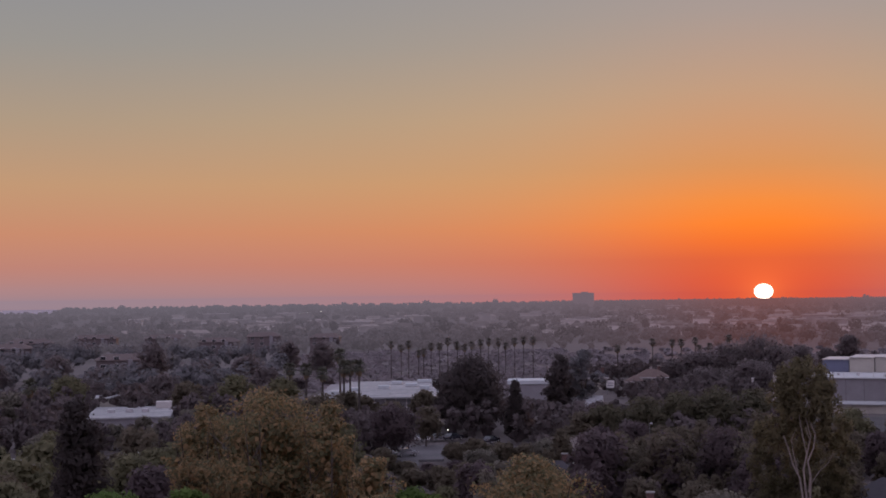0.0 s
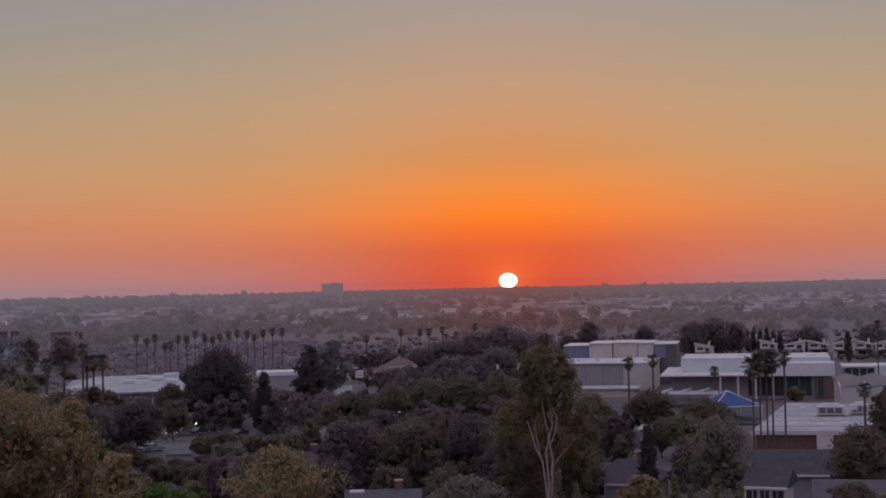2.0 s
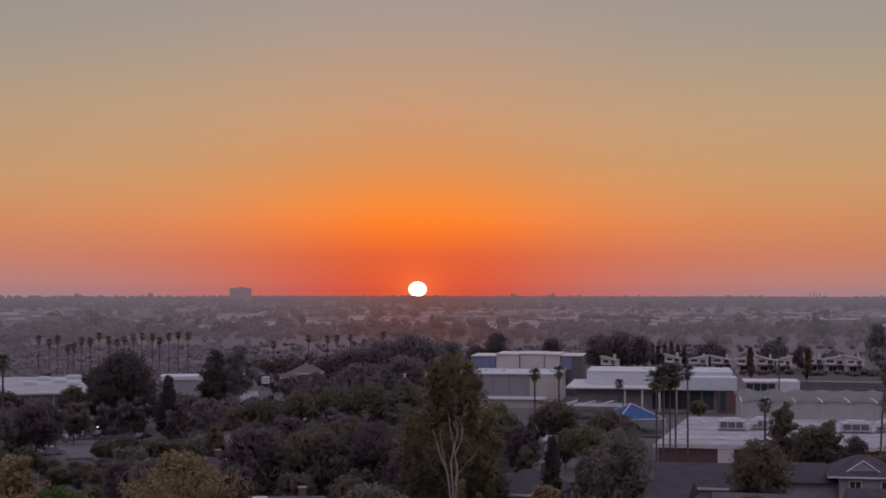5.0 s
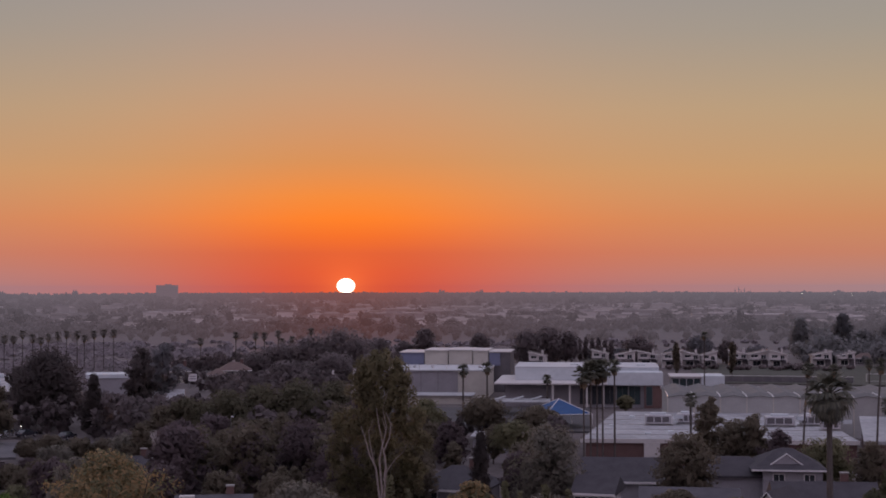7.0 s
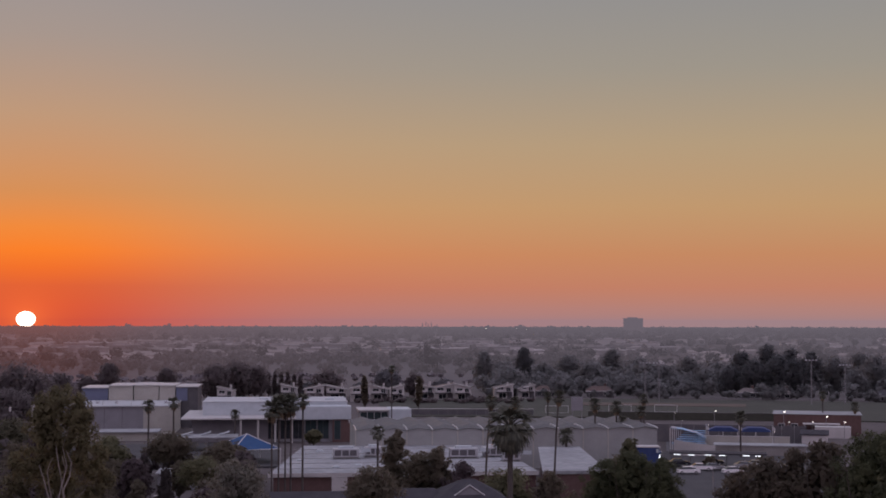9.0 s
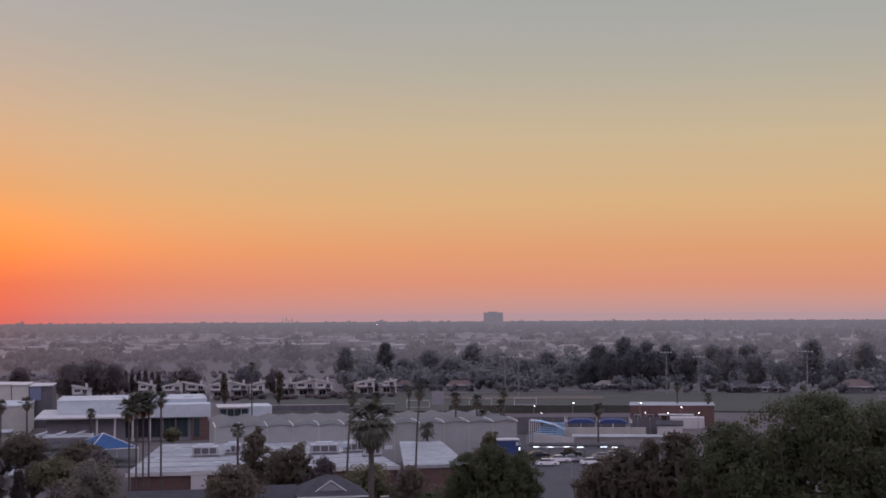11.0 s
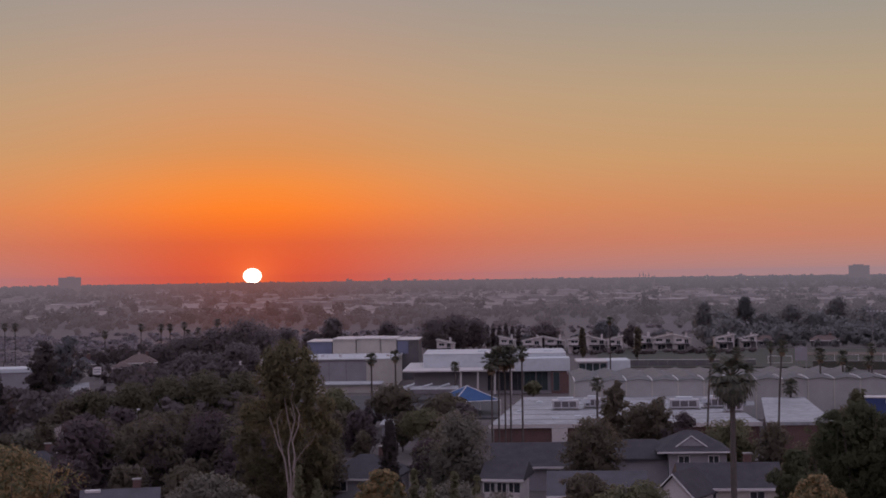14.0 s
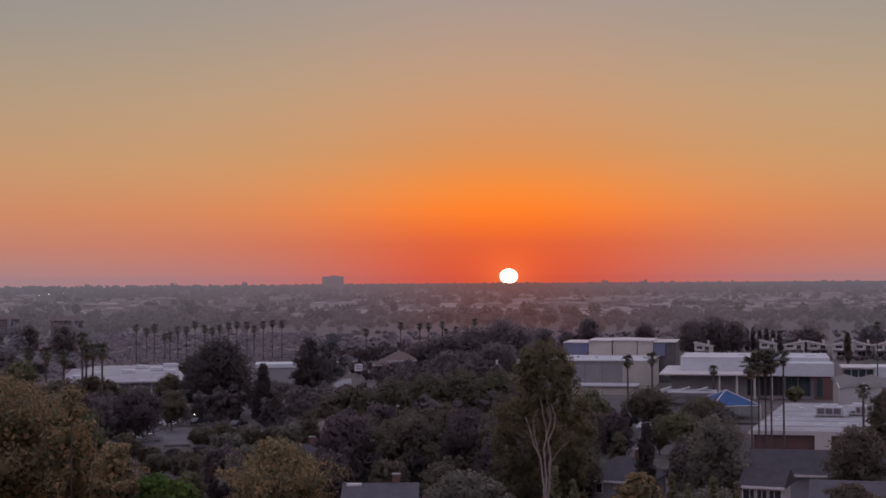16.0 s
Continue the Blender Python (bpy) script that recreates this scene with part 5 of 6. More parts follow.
for az, top_el in ((14.72, -0.12), (14.86, -0.06), (14.95, -0.16), (15.08, -0.1), (15.3, -0.18)):
    mast = thing("mast", stand(az, 3450), "thin grey mast standing up from the skyline", "mast", "skyline masts")
    h_ = height_at(top_el, 3450)
    part("shaft", Shape().tube([(0, 0, -1), (0, 0, h_)], [1.2, 0.7], 6), M_TOWER, mast)
    part("platform", Shape().box(-2.2, 2.2, -2.2, 2.2, h_ * 0.72, h_ * 0.78), M_TOWER, mast)

# ---- far suburb ----


def suburb(name, az0, az1, d0, d1, n, seed, label):
    rng = np.random.default_rng(seed)
    walls, roofs = Shape(), Shape()
    for _ in range(n):
        az, d = rng.uniform(az0, az1), d0 * (d1 / d0) ** rng.random()
        w, deep, h = rng.uniform(9, 22), rng.uniform(8, 12), rng.uniform(2.8, 5.2)
        x, y = spot(az, d)
        m = pose(x, y, 0, 0, 0, -az + rng.uniform(-25, 25))
        s = Shape().box(-w / 2, w / 2, 0, deep, -1, h)
        walls.add([m @ Vector(p) for p in s.v], s.f)
        s = Shape().hip(-w / 2 - 0.5, w / 2 + 0.5, -0.5, deep + 0.5, h, h + rng.uniform(1.2, 2.4), 3.0)
        roofs.add([m @ Vector(p) for p in s.v], s.f)
    for nm, s, mt, lb in (("walls", walls, M_SUBURB_WALL, " walls"), ("roofs", roofs, M_SUBURB_ROOF, " roofs")):
        me = mesh_of(name + "_" + nm, s)
        me.materials.append(mt)
        tagged(new(name + "_" + nm, me), label + lb, "houses", "", "stuff")


# Far house colours carry the painted haze emission too.
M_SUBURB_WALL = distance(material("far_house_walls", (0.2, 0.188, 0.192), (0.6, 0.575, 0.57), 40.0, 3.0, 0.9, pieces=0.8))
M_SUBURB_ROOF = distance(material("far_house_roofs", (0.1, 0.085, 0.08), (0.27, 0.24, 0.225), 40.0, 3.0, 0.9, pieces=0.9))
suburb("suburb", 1.5, 24, 1050, 1900, 300, 3, "pale far suburban house")
suburb("west_suburb", -26, 1.5, 1000, 2300, 150, 4, "pale far hillside house")
suburb("north_suburb", 24, 40, 700, 2200, 110, 6, "pale far house among trees")


def clear_of_school(az, d):
    """Open ground: the school, the field and the shops carry no wild trees."""
    if 3 < az < 19 and d < 560:
        return False
    if 17 < az < 38 and d < 560:
        return False
    if -20 < az < -9 and 380 < d < 640:
        return False
    return True


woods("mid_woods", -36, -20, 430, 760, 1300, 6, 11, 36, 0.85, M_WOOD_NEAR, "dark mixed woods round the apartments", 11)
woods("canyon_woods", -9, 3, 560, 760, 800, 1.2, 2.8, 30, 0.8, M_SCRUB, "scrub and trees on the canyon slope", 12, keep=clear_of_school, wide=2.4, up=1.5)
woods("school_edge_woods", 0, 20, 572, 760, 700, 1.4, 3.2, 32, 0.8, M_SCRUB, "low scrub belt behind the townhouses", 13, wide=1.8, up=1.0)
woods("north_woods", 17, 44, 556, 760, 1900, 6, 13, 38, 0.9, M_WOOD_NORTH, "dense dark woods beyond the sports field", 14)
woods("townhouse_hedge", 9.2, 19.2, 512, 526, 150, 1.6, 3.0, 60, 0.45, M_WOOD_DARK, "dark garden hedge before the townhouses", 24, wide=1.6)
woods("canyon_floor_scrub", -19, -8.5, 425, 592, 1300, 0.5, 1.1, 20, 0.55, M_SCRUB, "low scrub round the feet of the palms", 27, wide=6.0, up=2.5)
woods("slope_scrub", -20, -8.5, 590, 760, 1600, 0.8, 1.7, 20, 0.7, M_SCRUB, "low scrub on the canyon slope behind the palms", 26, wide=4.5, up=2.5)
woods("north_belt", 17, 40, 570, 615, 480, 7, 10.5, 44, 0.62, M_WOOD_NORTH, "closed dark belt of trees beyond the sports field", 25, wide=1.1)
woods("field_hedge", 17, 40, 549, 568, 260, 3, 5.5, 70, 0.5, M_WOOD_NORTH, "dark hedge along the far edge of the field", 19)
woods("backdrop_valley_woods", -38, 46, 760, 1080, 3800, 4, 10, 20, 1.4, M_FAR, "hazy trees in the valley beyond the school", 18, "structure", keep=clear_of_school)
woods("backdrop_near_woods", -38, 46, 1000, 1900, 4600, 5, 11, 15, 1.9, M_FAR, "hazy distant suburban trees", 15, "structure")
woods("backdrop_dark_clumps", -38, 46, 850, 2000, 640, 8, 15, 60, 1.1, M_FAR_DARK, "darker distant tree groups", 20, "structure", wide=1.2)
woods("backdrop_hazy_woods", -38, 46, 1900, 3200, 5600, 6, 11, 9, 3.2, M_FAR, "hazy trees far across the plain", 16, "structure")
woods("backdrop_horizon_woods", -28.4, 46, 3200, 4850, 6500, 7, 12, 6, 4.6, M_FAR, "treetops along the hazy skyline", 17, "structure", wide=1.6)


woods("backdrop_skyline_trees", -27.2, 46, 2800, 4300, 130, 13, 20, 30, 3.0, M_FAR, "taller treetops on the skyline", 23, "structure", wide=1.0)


def long_roofs(name, az0, az1, d0, d1, n, seed, label):
    """Broad low commercial roofs that show as pale streaks across the plain."""
    rng = np.random.default_rng(seed)
    s = Shape()
    for _ in range(n):
        az, d = rng.uniform(az0, az1), d0 * (d1 / d0) ** rng.random()
        w, deep, h = rng.uniform(15, 46), rng.uniform(12, 22), rng.uniform(5.0, 8.5)
        m = pose(*spot(az, d), 0, 0, 0, -az + rng.uniform(-12, 12))
        b = Shape().box(-w / 2, w / 2, 0, deep, -1, h).box(-w / 2 - 0.6, w / 2 + 0.6, -0.6, deep + 0.6, h, h + 0.8)
        b.box(-w * 0.2, w * 0.1, 3, 7, h + 0.8, h + 2.2)
        s.add([m @ Vector(p) for p in b.v], b.f)
    me = mesh_of(name, s)
    me.materials.append(M_SUBURB_PALE)
    tagged(new(name, me), label, "buildings", "", "stuff")


# Commercial walls also take the painted haze emission.
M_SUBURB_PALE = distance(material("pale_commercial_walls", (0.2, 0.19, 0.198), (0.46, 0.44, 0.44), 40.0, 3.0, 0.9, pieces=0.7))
long_roofs("commercial_rows", 1, 24, 1100, 1900, 42, 21, "pale low commercial buildings across the plain")
long_roofs("hill_rows", -29, 0, 1200, 2600, 22, 22, "pale low buildings on the far hillside")
for az, d, el in ((-19.2, 1400, -0.62), (-18.88, 1420, -0.6), (-18.35, 1400, -0.58), (-14.05, 2300, -0.24), (18.48, 2600, -0.35), (19.15, 2600, -0.36), (17.3, 2650, -0.33), (18.9, 2620, -0.4)):
    lamp_post(az, d, el, name="far_lamp", label="far lit lamp across the plain", head=0.22 * d / 1400)

# ---- palms ----
palm(3.94, 330, -3.4, 1.9)
palm(4.9, 340, -3.3, 1.9)
palm(8.75, 231, -3.6, 2.2, 0.16)
palm(9.02, 232, -3.42, 2.3, 0.16)
palm(9.28, 234, -3.45, 2.2, 0.15)
palm(9.5, 233, -3.38, 2.2, 0.16)
palm(9.97, 232, -3.24, 1.5, 0.17)
palm(7.3, 340, -3.75, 1.6, skirt=False, label="short fan palm beside the gymnasium")
palm(13.5, 330, -1.98, 1.2, 0.16, label="very tall thin palm with a small crown")
palm(17.24, 235, -3.28, 1.5, 0.17, bend=0.06)
palm(18.44, 330, -3.3, 1.9)
palm(19.74, 340, -3.05, 1.5, 0.18)
palm(19.98, 236, -3.1, 1.5, 0.17, bend=0.05)
palm(21.61, 300, -3.35, 1.9)
palm(22.45, 310, -3.45, 1.9)
palm(22.7, 312, -4.0, 1.6)
palm(23.42, 310, -3.6, 1.7)
palm(23.53, 318, -3.12, 1.6)
palm(27.28, 322, -3.78, 1.9)
palm(30.4, 400, -2.9, 1.6)
palm(31.6, 395, -3.3, 1.8, label="fan palm beside the locker building")
palm(20.47, 285, -4.62, 2.2, 0.25, label="short drooping palm over the white roof", skirt=False)
palm(12.95, 232, -4.5, 1.6, 0.2, label="short drooping palm among shrubs", skirt=False)
for az, el in ((-15.55, -1.93), (-15.15, -2.07), (-14.85, -1.93), (-14.45, -2.3), (-14.25, -2.25), (-13.95, -2.03), (-13.62, -2.03), (-13.28, -1.83), (-12.9, -2.0), (-12.6, -2.1),
               (-12.32, -1.97), (-11.96, -1.9), (-11.64, -1.86), (-11.24, -1.87), (-10.97, -2.03), (-10.6, -1.88), (-10.24, -1.82), (-9.86, -1.82)):
    palm(az, 525 + 12 * math.sin(az * 9), el, 1.8, 0.16, label="row palm, tall and slender, along the canyon", group="row of palms")
for az, el in ((-5.12, -1.95), (-4.35, -2.0), (-4.0, -2.0), (-3.45, -1.92), (-3.3, -2.22), (-2.9, -2.15), (-2.15, -1.83), (-6.5, -2.2)):
    palm(az, 545 + 15 * math.sin(az * 7), el, 1.9, 0.22, label="far palm standing above a dark hedge", group="far palms")
for az, el, d in ((-17.6, -2.35, 345), (-17.45, -2.85, 330), (-17.2, -2.8, 335), (-16.85, -2.8, 325), (-18.95, -2.9, 345), (-18.3, -3.05, 350), (-19.6, -2.85, 360), (-29.6, -3.3, 300)):
    palm(az, d, el, 2.3, 0.26, label="stout fan palm beside the shops", group="shop palms")
for az, d, el in ((8.6, 552, -2.1), (8.85, 552, -2.04), (9.1, 552, -2.1), (9.36, 552, -2.06), (9.62, 552, -2.14), (9.85, 552, -2.2)):
    tree(az, d, el, 2.2, 0.85, M_WOOD_DARK, "column", 0.5, 44, 30, label="slim upright tree in a row behind the townhouses", name="columnar_tree", group="row of slim trees")
for az, d, el in ((12.4, 450, -2.2), (14.58, 455, -2.2)):
    tree(az, d, el, 2.0, 0.8, M_LEAF_DARK, "column", 0.6, 40, 30, label="narrow dark columnar tree behind the hall", name="columnar_tree")

# large palm with single fronds
big = thing("large_fan_palm", stand(18.23, 160, 18), "large fan palm with a full dark crown above roofs", "palm tree")
BIG_H = height_at(-4.3, 160) - big.matrix_world.translation.z
part("trunk", palm_trunk(BIG_H, 0.36, 0.0), M_PALM_BARK, big)
fr_rng = np.random.default_rng(8)
FROND_MESHES = [mesh_of("frond", frond_shape(fr_rng, 3.3, 15, 0.55)) for _ in range(4)]
for me_ in FROND_MESHES:
    me_.materials.append(M_FROND)
for i in range(44):
    t = (i + 0.5) / 44
    f = part("frond", FROND_MESHES[i % 4], None, big)
    f.matrix_local = Matrix.Translation((0, 0, BIG_H)) @ Matrix.Rotation(2.4 * i, 4, "Z") @ Matrix.Rotation(-radians(75 - 150 * t + fr_rng.uniform(-8, 8)), 4, "Y")
th = part("thatch", PALM_SKIRTS[0], None, big)
th.matrix_local = Matrix.Translation((0, 0, BIG_H)) @ Matrix.Scale(1.8, 4)

# ---- trees round the shops and the street ----
tree(-12.35, 315, -2.3, 16.4, 0.93, M_LEAF_SHADY, clumps=230, per=46, label="big rounded dark tree near the shops")
tree(-13.3, 322, -3.0, 8, 0.85, M_LEAF_SHADY, clumps=100, per=42, label="dark rounded tree leaning on its larger neighbour")
tree(-10.6, 296, -3.4, 6.0, 0.97, M_CYPRESS, "cone", 0.36, 190, 46, label="tall narrow dark cypress", name="cypress", limbs=0)
tree(-8.8, 312, -2.36, 9.8, 0.82, M_LEAF_SHADY, "lobed", clumps=90, per=36, label="loose dark eucalyptus with gaps in its crown", fluff=0.1)
tree(-7.9, 335, -2.2, 9.5, 0.7, M_WOOD_NEAR, clumps=60, per=36, label="paler tree behind the eucalyptus")
tree(-15.6, 262, -4.3, 11, 0.8, M_LEAF_PLUM, clumps=110, per=40, label="brownish rounded tree beside the street")
tree(-14.2, 285, -4.4, 7, 0.8, M_LEAF_DARK, clumps=70, per=36, label="dark tree beside the street")
tree(-12.0, 250, -6.1, 7, 0.8, M_LEAF_GREY, clumps=70, per=36, label="grey-green shrub tree by the street")
tree(-13.2, 205, -6.9, 5.5, 0.85, M_LEAF_DARK, clumps=70, per=36, label="dark shrub by the street corner")
for az, d, el, w in ((-13.0, 258, -5.85, 5), (-12.2, 260, -5.7, 6), (-11.2, 257, -5.85, 6), (-10.2, 258, -5.9, 5.5), (-14.8, 222, -6.8, 5), (-13.7, 218, -6.75, 4.5), (-12.7, 224, -6.6, 5), (-15.9, 240, -6.0, 5)):
    tree(az, d, el, w, 0.9, M_LEAF_DARK, clumps=80, per=40, label="dark garden tree along the side street", group="street trees")
tree(-9.4, 240, -5.7, 9, 0.8, M_LEAF_GREY, "umbrella", clumps=80, per=36, label="low broad grey-green tree")
tree(-19.9, 330, -3.1, 10, 0.8, M_LEAF, clumps=80, per=36, label="dark green tree behind the shops")
tree(-21.8, 340, -3.0, 12, 0.8, M_LEAF, clumps=90, per=36, label="broad green tree near the store")
tree(-23.7, 345, -3.2, 10, 0.8, M_LEAF_DARK, clumps=80, per=36, label="dark tree behind the store")
for az, d, el, w in ((-27.3, 292, -4.75, 6), (-26.4, 296, -4.8, 5.5), (-24.5, 290, -4.6, 6), (-23.6, 286, -4.3, 7)):
    tree(az, d, el, w, 0.9, M_LEAF_GREY, clumps=80, per=38, label="grey-green garden tree before the store", group="trees before the store")
tree(-25.35, 270, -4.5, 4.6, 0.9, M_LEAF_GREY, clumps=60, per=36, label="rounded grey-green tree before the store")
tree(-28.2, 380, -2.9, 12, 0.8, M_LEAF, clumps=90, per=36, label="broad green tree beside the store")
tree(-30.2, 340, -3.4, 12, 0.8, M_LEAF_GREY, clumps=90, per=36, label="broad grey-green tree in the valley")
tree(-29.0, 250, -5.0, 9, 0.85, M_LEAF_GREY, clumps=90, per=36, label="rounded grey-green tree in a garden")
tree(-23.2, 240, -5.3, 8, 0.85, M_LEAF_DARK, clumps=80, per=36, label="dark garden tree by the store")
tree(-21.3, 250, -5.0, 8, 0.85, M_LEAF, clumps=80, per=36, label="rounded green garden tree by the store")
tree(-27.85, 150, -3.8, 6.0, 0.97, M_CYPRESS, "round", 0.26, 300, 50, label="dense dark conical tree", name="conifer")
tree(-30.4, 165, -6.4, 8, 0.9, M_LEAF_DARK, clumps=90, per=36, label="dark shrub tree on the slope")
for az, d, el, w in ((-31, 480, -2.3, 14), (-28.6, 520, -2.1, 13), (-26.9, 470, -2.6, 12), (-25.0, 500, -1.65, 14), (-23.0, 480, -2.4, 12), (-21.3, 470, -2.2, 12), (-18.3, 560, -1.75, 13), (-19.6, 580, -1.7, 9),
                     (-20.6, 430, -2.7, 11), (-24.6, 430, -2.9, 12), (-27.6, 430, -3.0, 12)):
    tree(az, d, el, w, 0.88, M_WOOD_DARK, clumps=60, per=44, leaf=0.62, fluff=0.19, label="dark valley tree below the apartments", group="valley trees")

for az, d, el, w in ((-14.3, 330, -3.75, 8), (-15.6, 326, -4.15, 10), (-16.6, 328, -3.95, 7), (-17.3, 330, -3.75, 9), (-18.4, 322, -3.8, 12), (-19.6, 318, -3.9, 11), (-13.2, 335, -3.7, 9)):
    tree(az, d, el, w, 0.9, M_LEAF_DARK, clumps=90, per=36, label="dark rounded tree before the shopping centre", group="trees before the shops")

# ---- trees before the school ----
for az, d, el, w in ((-7.0, 258, -4.35, 11), (-5.5, 262, -4.08, 14), (-4.1, 266, -3.86, 14), (-2.7, 268, -3.7, 15), (-1.2, 264, -3.75, 14), (0.2, 258, -3.95, 12)):
    tree(az, d, el, w, 0.9, M_LEAF_ROW, "umbrella", clumps=150, per=42, label="broad olive-green crown in a closed row of trees", group="row of broad trees")
tree(-8.0, 258, -4.7, 9, 0.85, M_LEAF_DARK, clumps=90, per=40, label="dark rounded tree under the hill")
tree(-6.6, 205, -5.7, 9, 0.9, M_LEAF_DARK, clumps=120, per=40, label="dark rounded tree under the hill")
tree(-4.6, 198, -5.6, 9, 0.9, M_LEAF_PLUM, clumps=120, per=40, label="dark plum-leaved tree under the hill")
tree(-2.4, 200, -5.2, 10, 0.9, M_LEAF_PLUM, clumps=130, per=40, label="dark plum-leaved tree under the hill")
tree(-0.9, 215, -4.6, 8, 0.9, M_LEAF_DARK, clumps=100, per=40, label="dark tree beside the eucalyptus")
tree(2.4, 262, -4.5, 9, 0.85, M_LEAF, clumps=110, per=40, label="green tree before the theatre")
tree(1.8, 205, -5.1, 7, 0.9, M_LEAF_DARK, clumps=100, per=40, label="dark tree beside the eucalyptus trunk")
tree(4.75, 272, -4.38, 11.0, 0.62, M_LEAF_DARK, "umbrella", clumps=110, per=38, label="flat-topped dark umbrella tree")
tree(7.0, 262, -4.75, 10.5, 0.6, M_LEAF_DARK, "umbrella", clumps=90, per=38, label="low flat-topped tree before the pavilion")
tree(5.9, 235, -5.35, 9, 0.6, M_LEAF, "umbrella", clumps=80, per=38, label="low olive tree before the kiosk")
tree(7.3, 186, -5.35, 10.2, 0.92, M_LEAF_GREY, clumps=170, per=44, label="big rounded grey-green tree", droop=0.6)
tree(4.62, 178, -5.8, 4.4, 0.98, M_CYPRESS, "cone", 0.24, 190, 50, label="dark narrow cypress in a garden", name="cypress", limbs=0)
tree(12.75, 190, -5.75, 9.8, 0.9, M_LEAF_DARK, clumps=150, per=42, label="broad dark tree before the classrooms")
tree(13.68, 222, -4.4, 5.2, 0.9, M_LEAF_DARK, clumps=120, per=38, label="dark upright tree before the flat roof")
tree(14.6, 218, -5.2, 7.5, 0.9, M_LEAF_DARK, clumps=100, per=38, label="dark rounded tree before the flat roof")
tree(15.45, 216, -4.9, 5.5, 0.9, M_LEAF_DARK, "lobed", clumps=80, per=38, label="dark uneven tree before the flat roof")
tree(16.3, 212, -5.55, 6, 0.9, M_LEAF_PLUM, clumps=80, per=38, label="dark reddish tree before the flat roof")
tree(18.0, 212, -5.75, 10, 0.85, M_LEAF, clumps=110, per=38, label="green tree behind the hipped house")
tree(19.8, 205, -5.9, 6, 0.85, M_LEAF_DARK, clumps=70, per=38, label="dark tree behind the palm")
tree(22.6, 232, -5.3, 7, 0.85, M_LEAF_DARK, clumps=80, per=38, label="dark tree by the white roof")
tree(21.4, 180, -6.4, 7, 0.85, M_LEAF_DARK, clumps=90, per=38, label="dark tree over a brown roof")
tree(10.4, 340, -4.35, 4.5, 0.8, M_LEAF, clumps=50, per=36, label="small green tree beside the gymnasium")
tree(23.0, 290, -4.6, 5, 0.85, M_LEAF, clumps=50, per=36, label="small tree beside the hall")
tree(26.1, 295, -5.3, 2.6, 0.85, M_LEAF_DARK, clumps=40, per=36, label="small dark tree in the car park")
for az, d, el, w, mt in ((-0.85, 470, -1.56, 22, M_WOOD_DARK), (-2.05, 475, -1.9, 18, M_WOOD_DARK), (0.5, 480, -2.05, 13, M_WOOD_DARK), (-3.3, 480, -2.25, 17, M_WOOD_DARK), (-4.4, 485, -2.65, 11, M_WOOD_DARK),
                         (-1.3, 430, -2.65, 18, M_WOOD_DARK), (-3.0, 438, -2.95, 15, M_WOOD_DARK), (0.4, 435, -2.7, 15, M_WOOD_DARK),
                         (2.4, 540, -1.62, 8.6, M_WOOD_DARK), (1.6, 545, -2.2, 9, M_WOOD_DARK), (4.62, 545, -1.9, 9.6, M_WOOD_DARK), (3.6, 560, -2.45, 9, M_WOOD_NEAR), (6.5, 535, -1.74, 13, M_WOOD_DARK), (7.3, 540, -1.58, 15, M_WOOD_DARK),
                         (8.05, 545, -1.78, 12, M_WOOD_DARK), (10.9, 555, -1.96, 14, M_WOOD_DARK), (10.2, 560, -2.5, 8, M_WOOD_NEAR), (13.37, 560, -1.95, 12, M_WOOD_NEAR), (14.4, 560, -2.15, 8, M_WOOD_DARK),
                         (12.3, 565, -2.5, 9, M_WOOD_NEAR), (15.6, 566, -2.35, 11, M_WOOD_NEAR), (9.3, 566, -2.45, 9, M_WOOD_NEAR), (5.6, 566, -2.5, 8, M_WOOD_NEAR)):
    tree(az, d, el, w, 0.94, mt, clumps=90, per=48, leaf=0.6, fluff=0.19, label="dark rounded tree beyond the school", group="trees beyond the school")
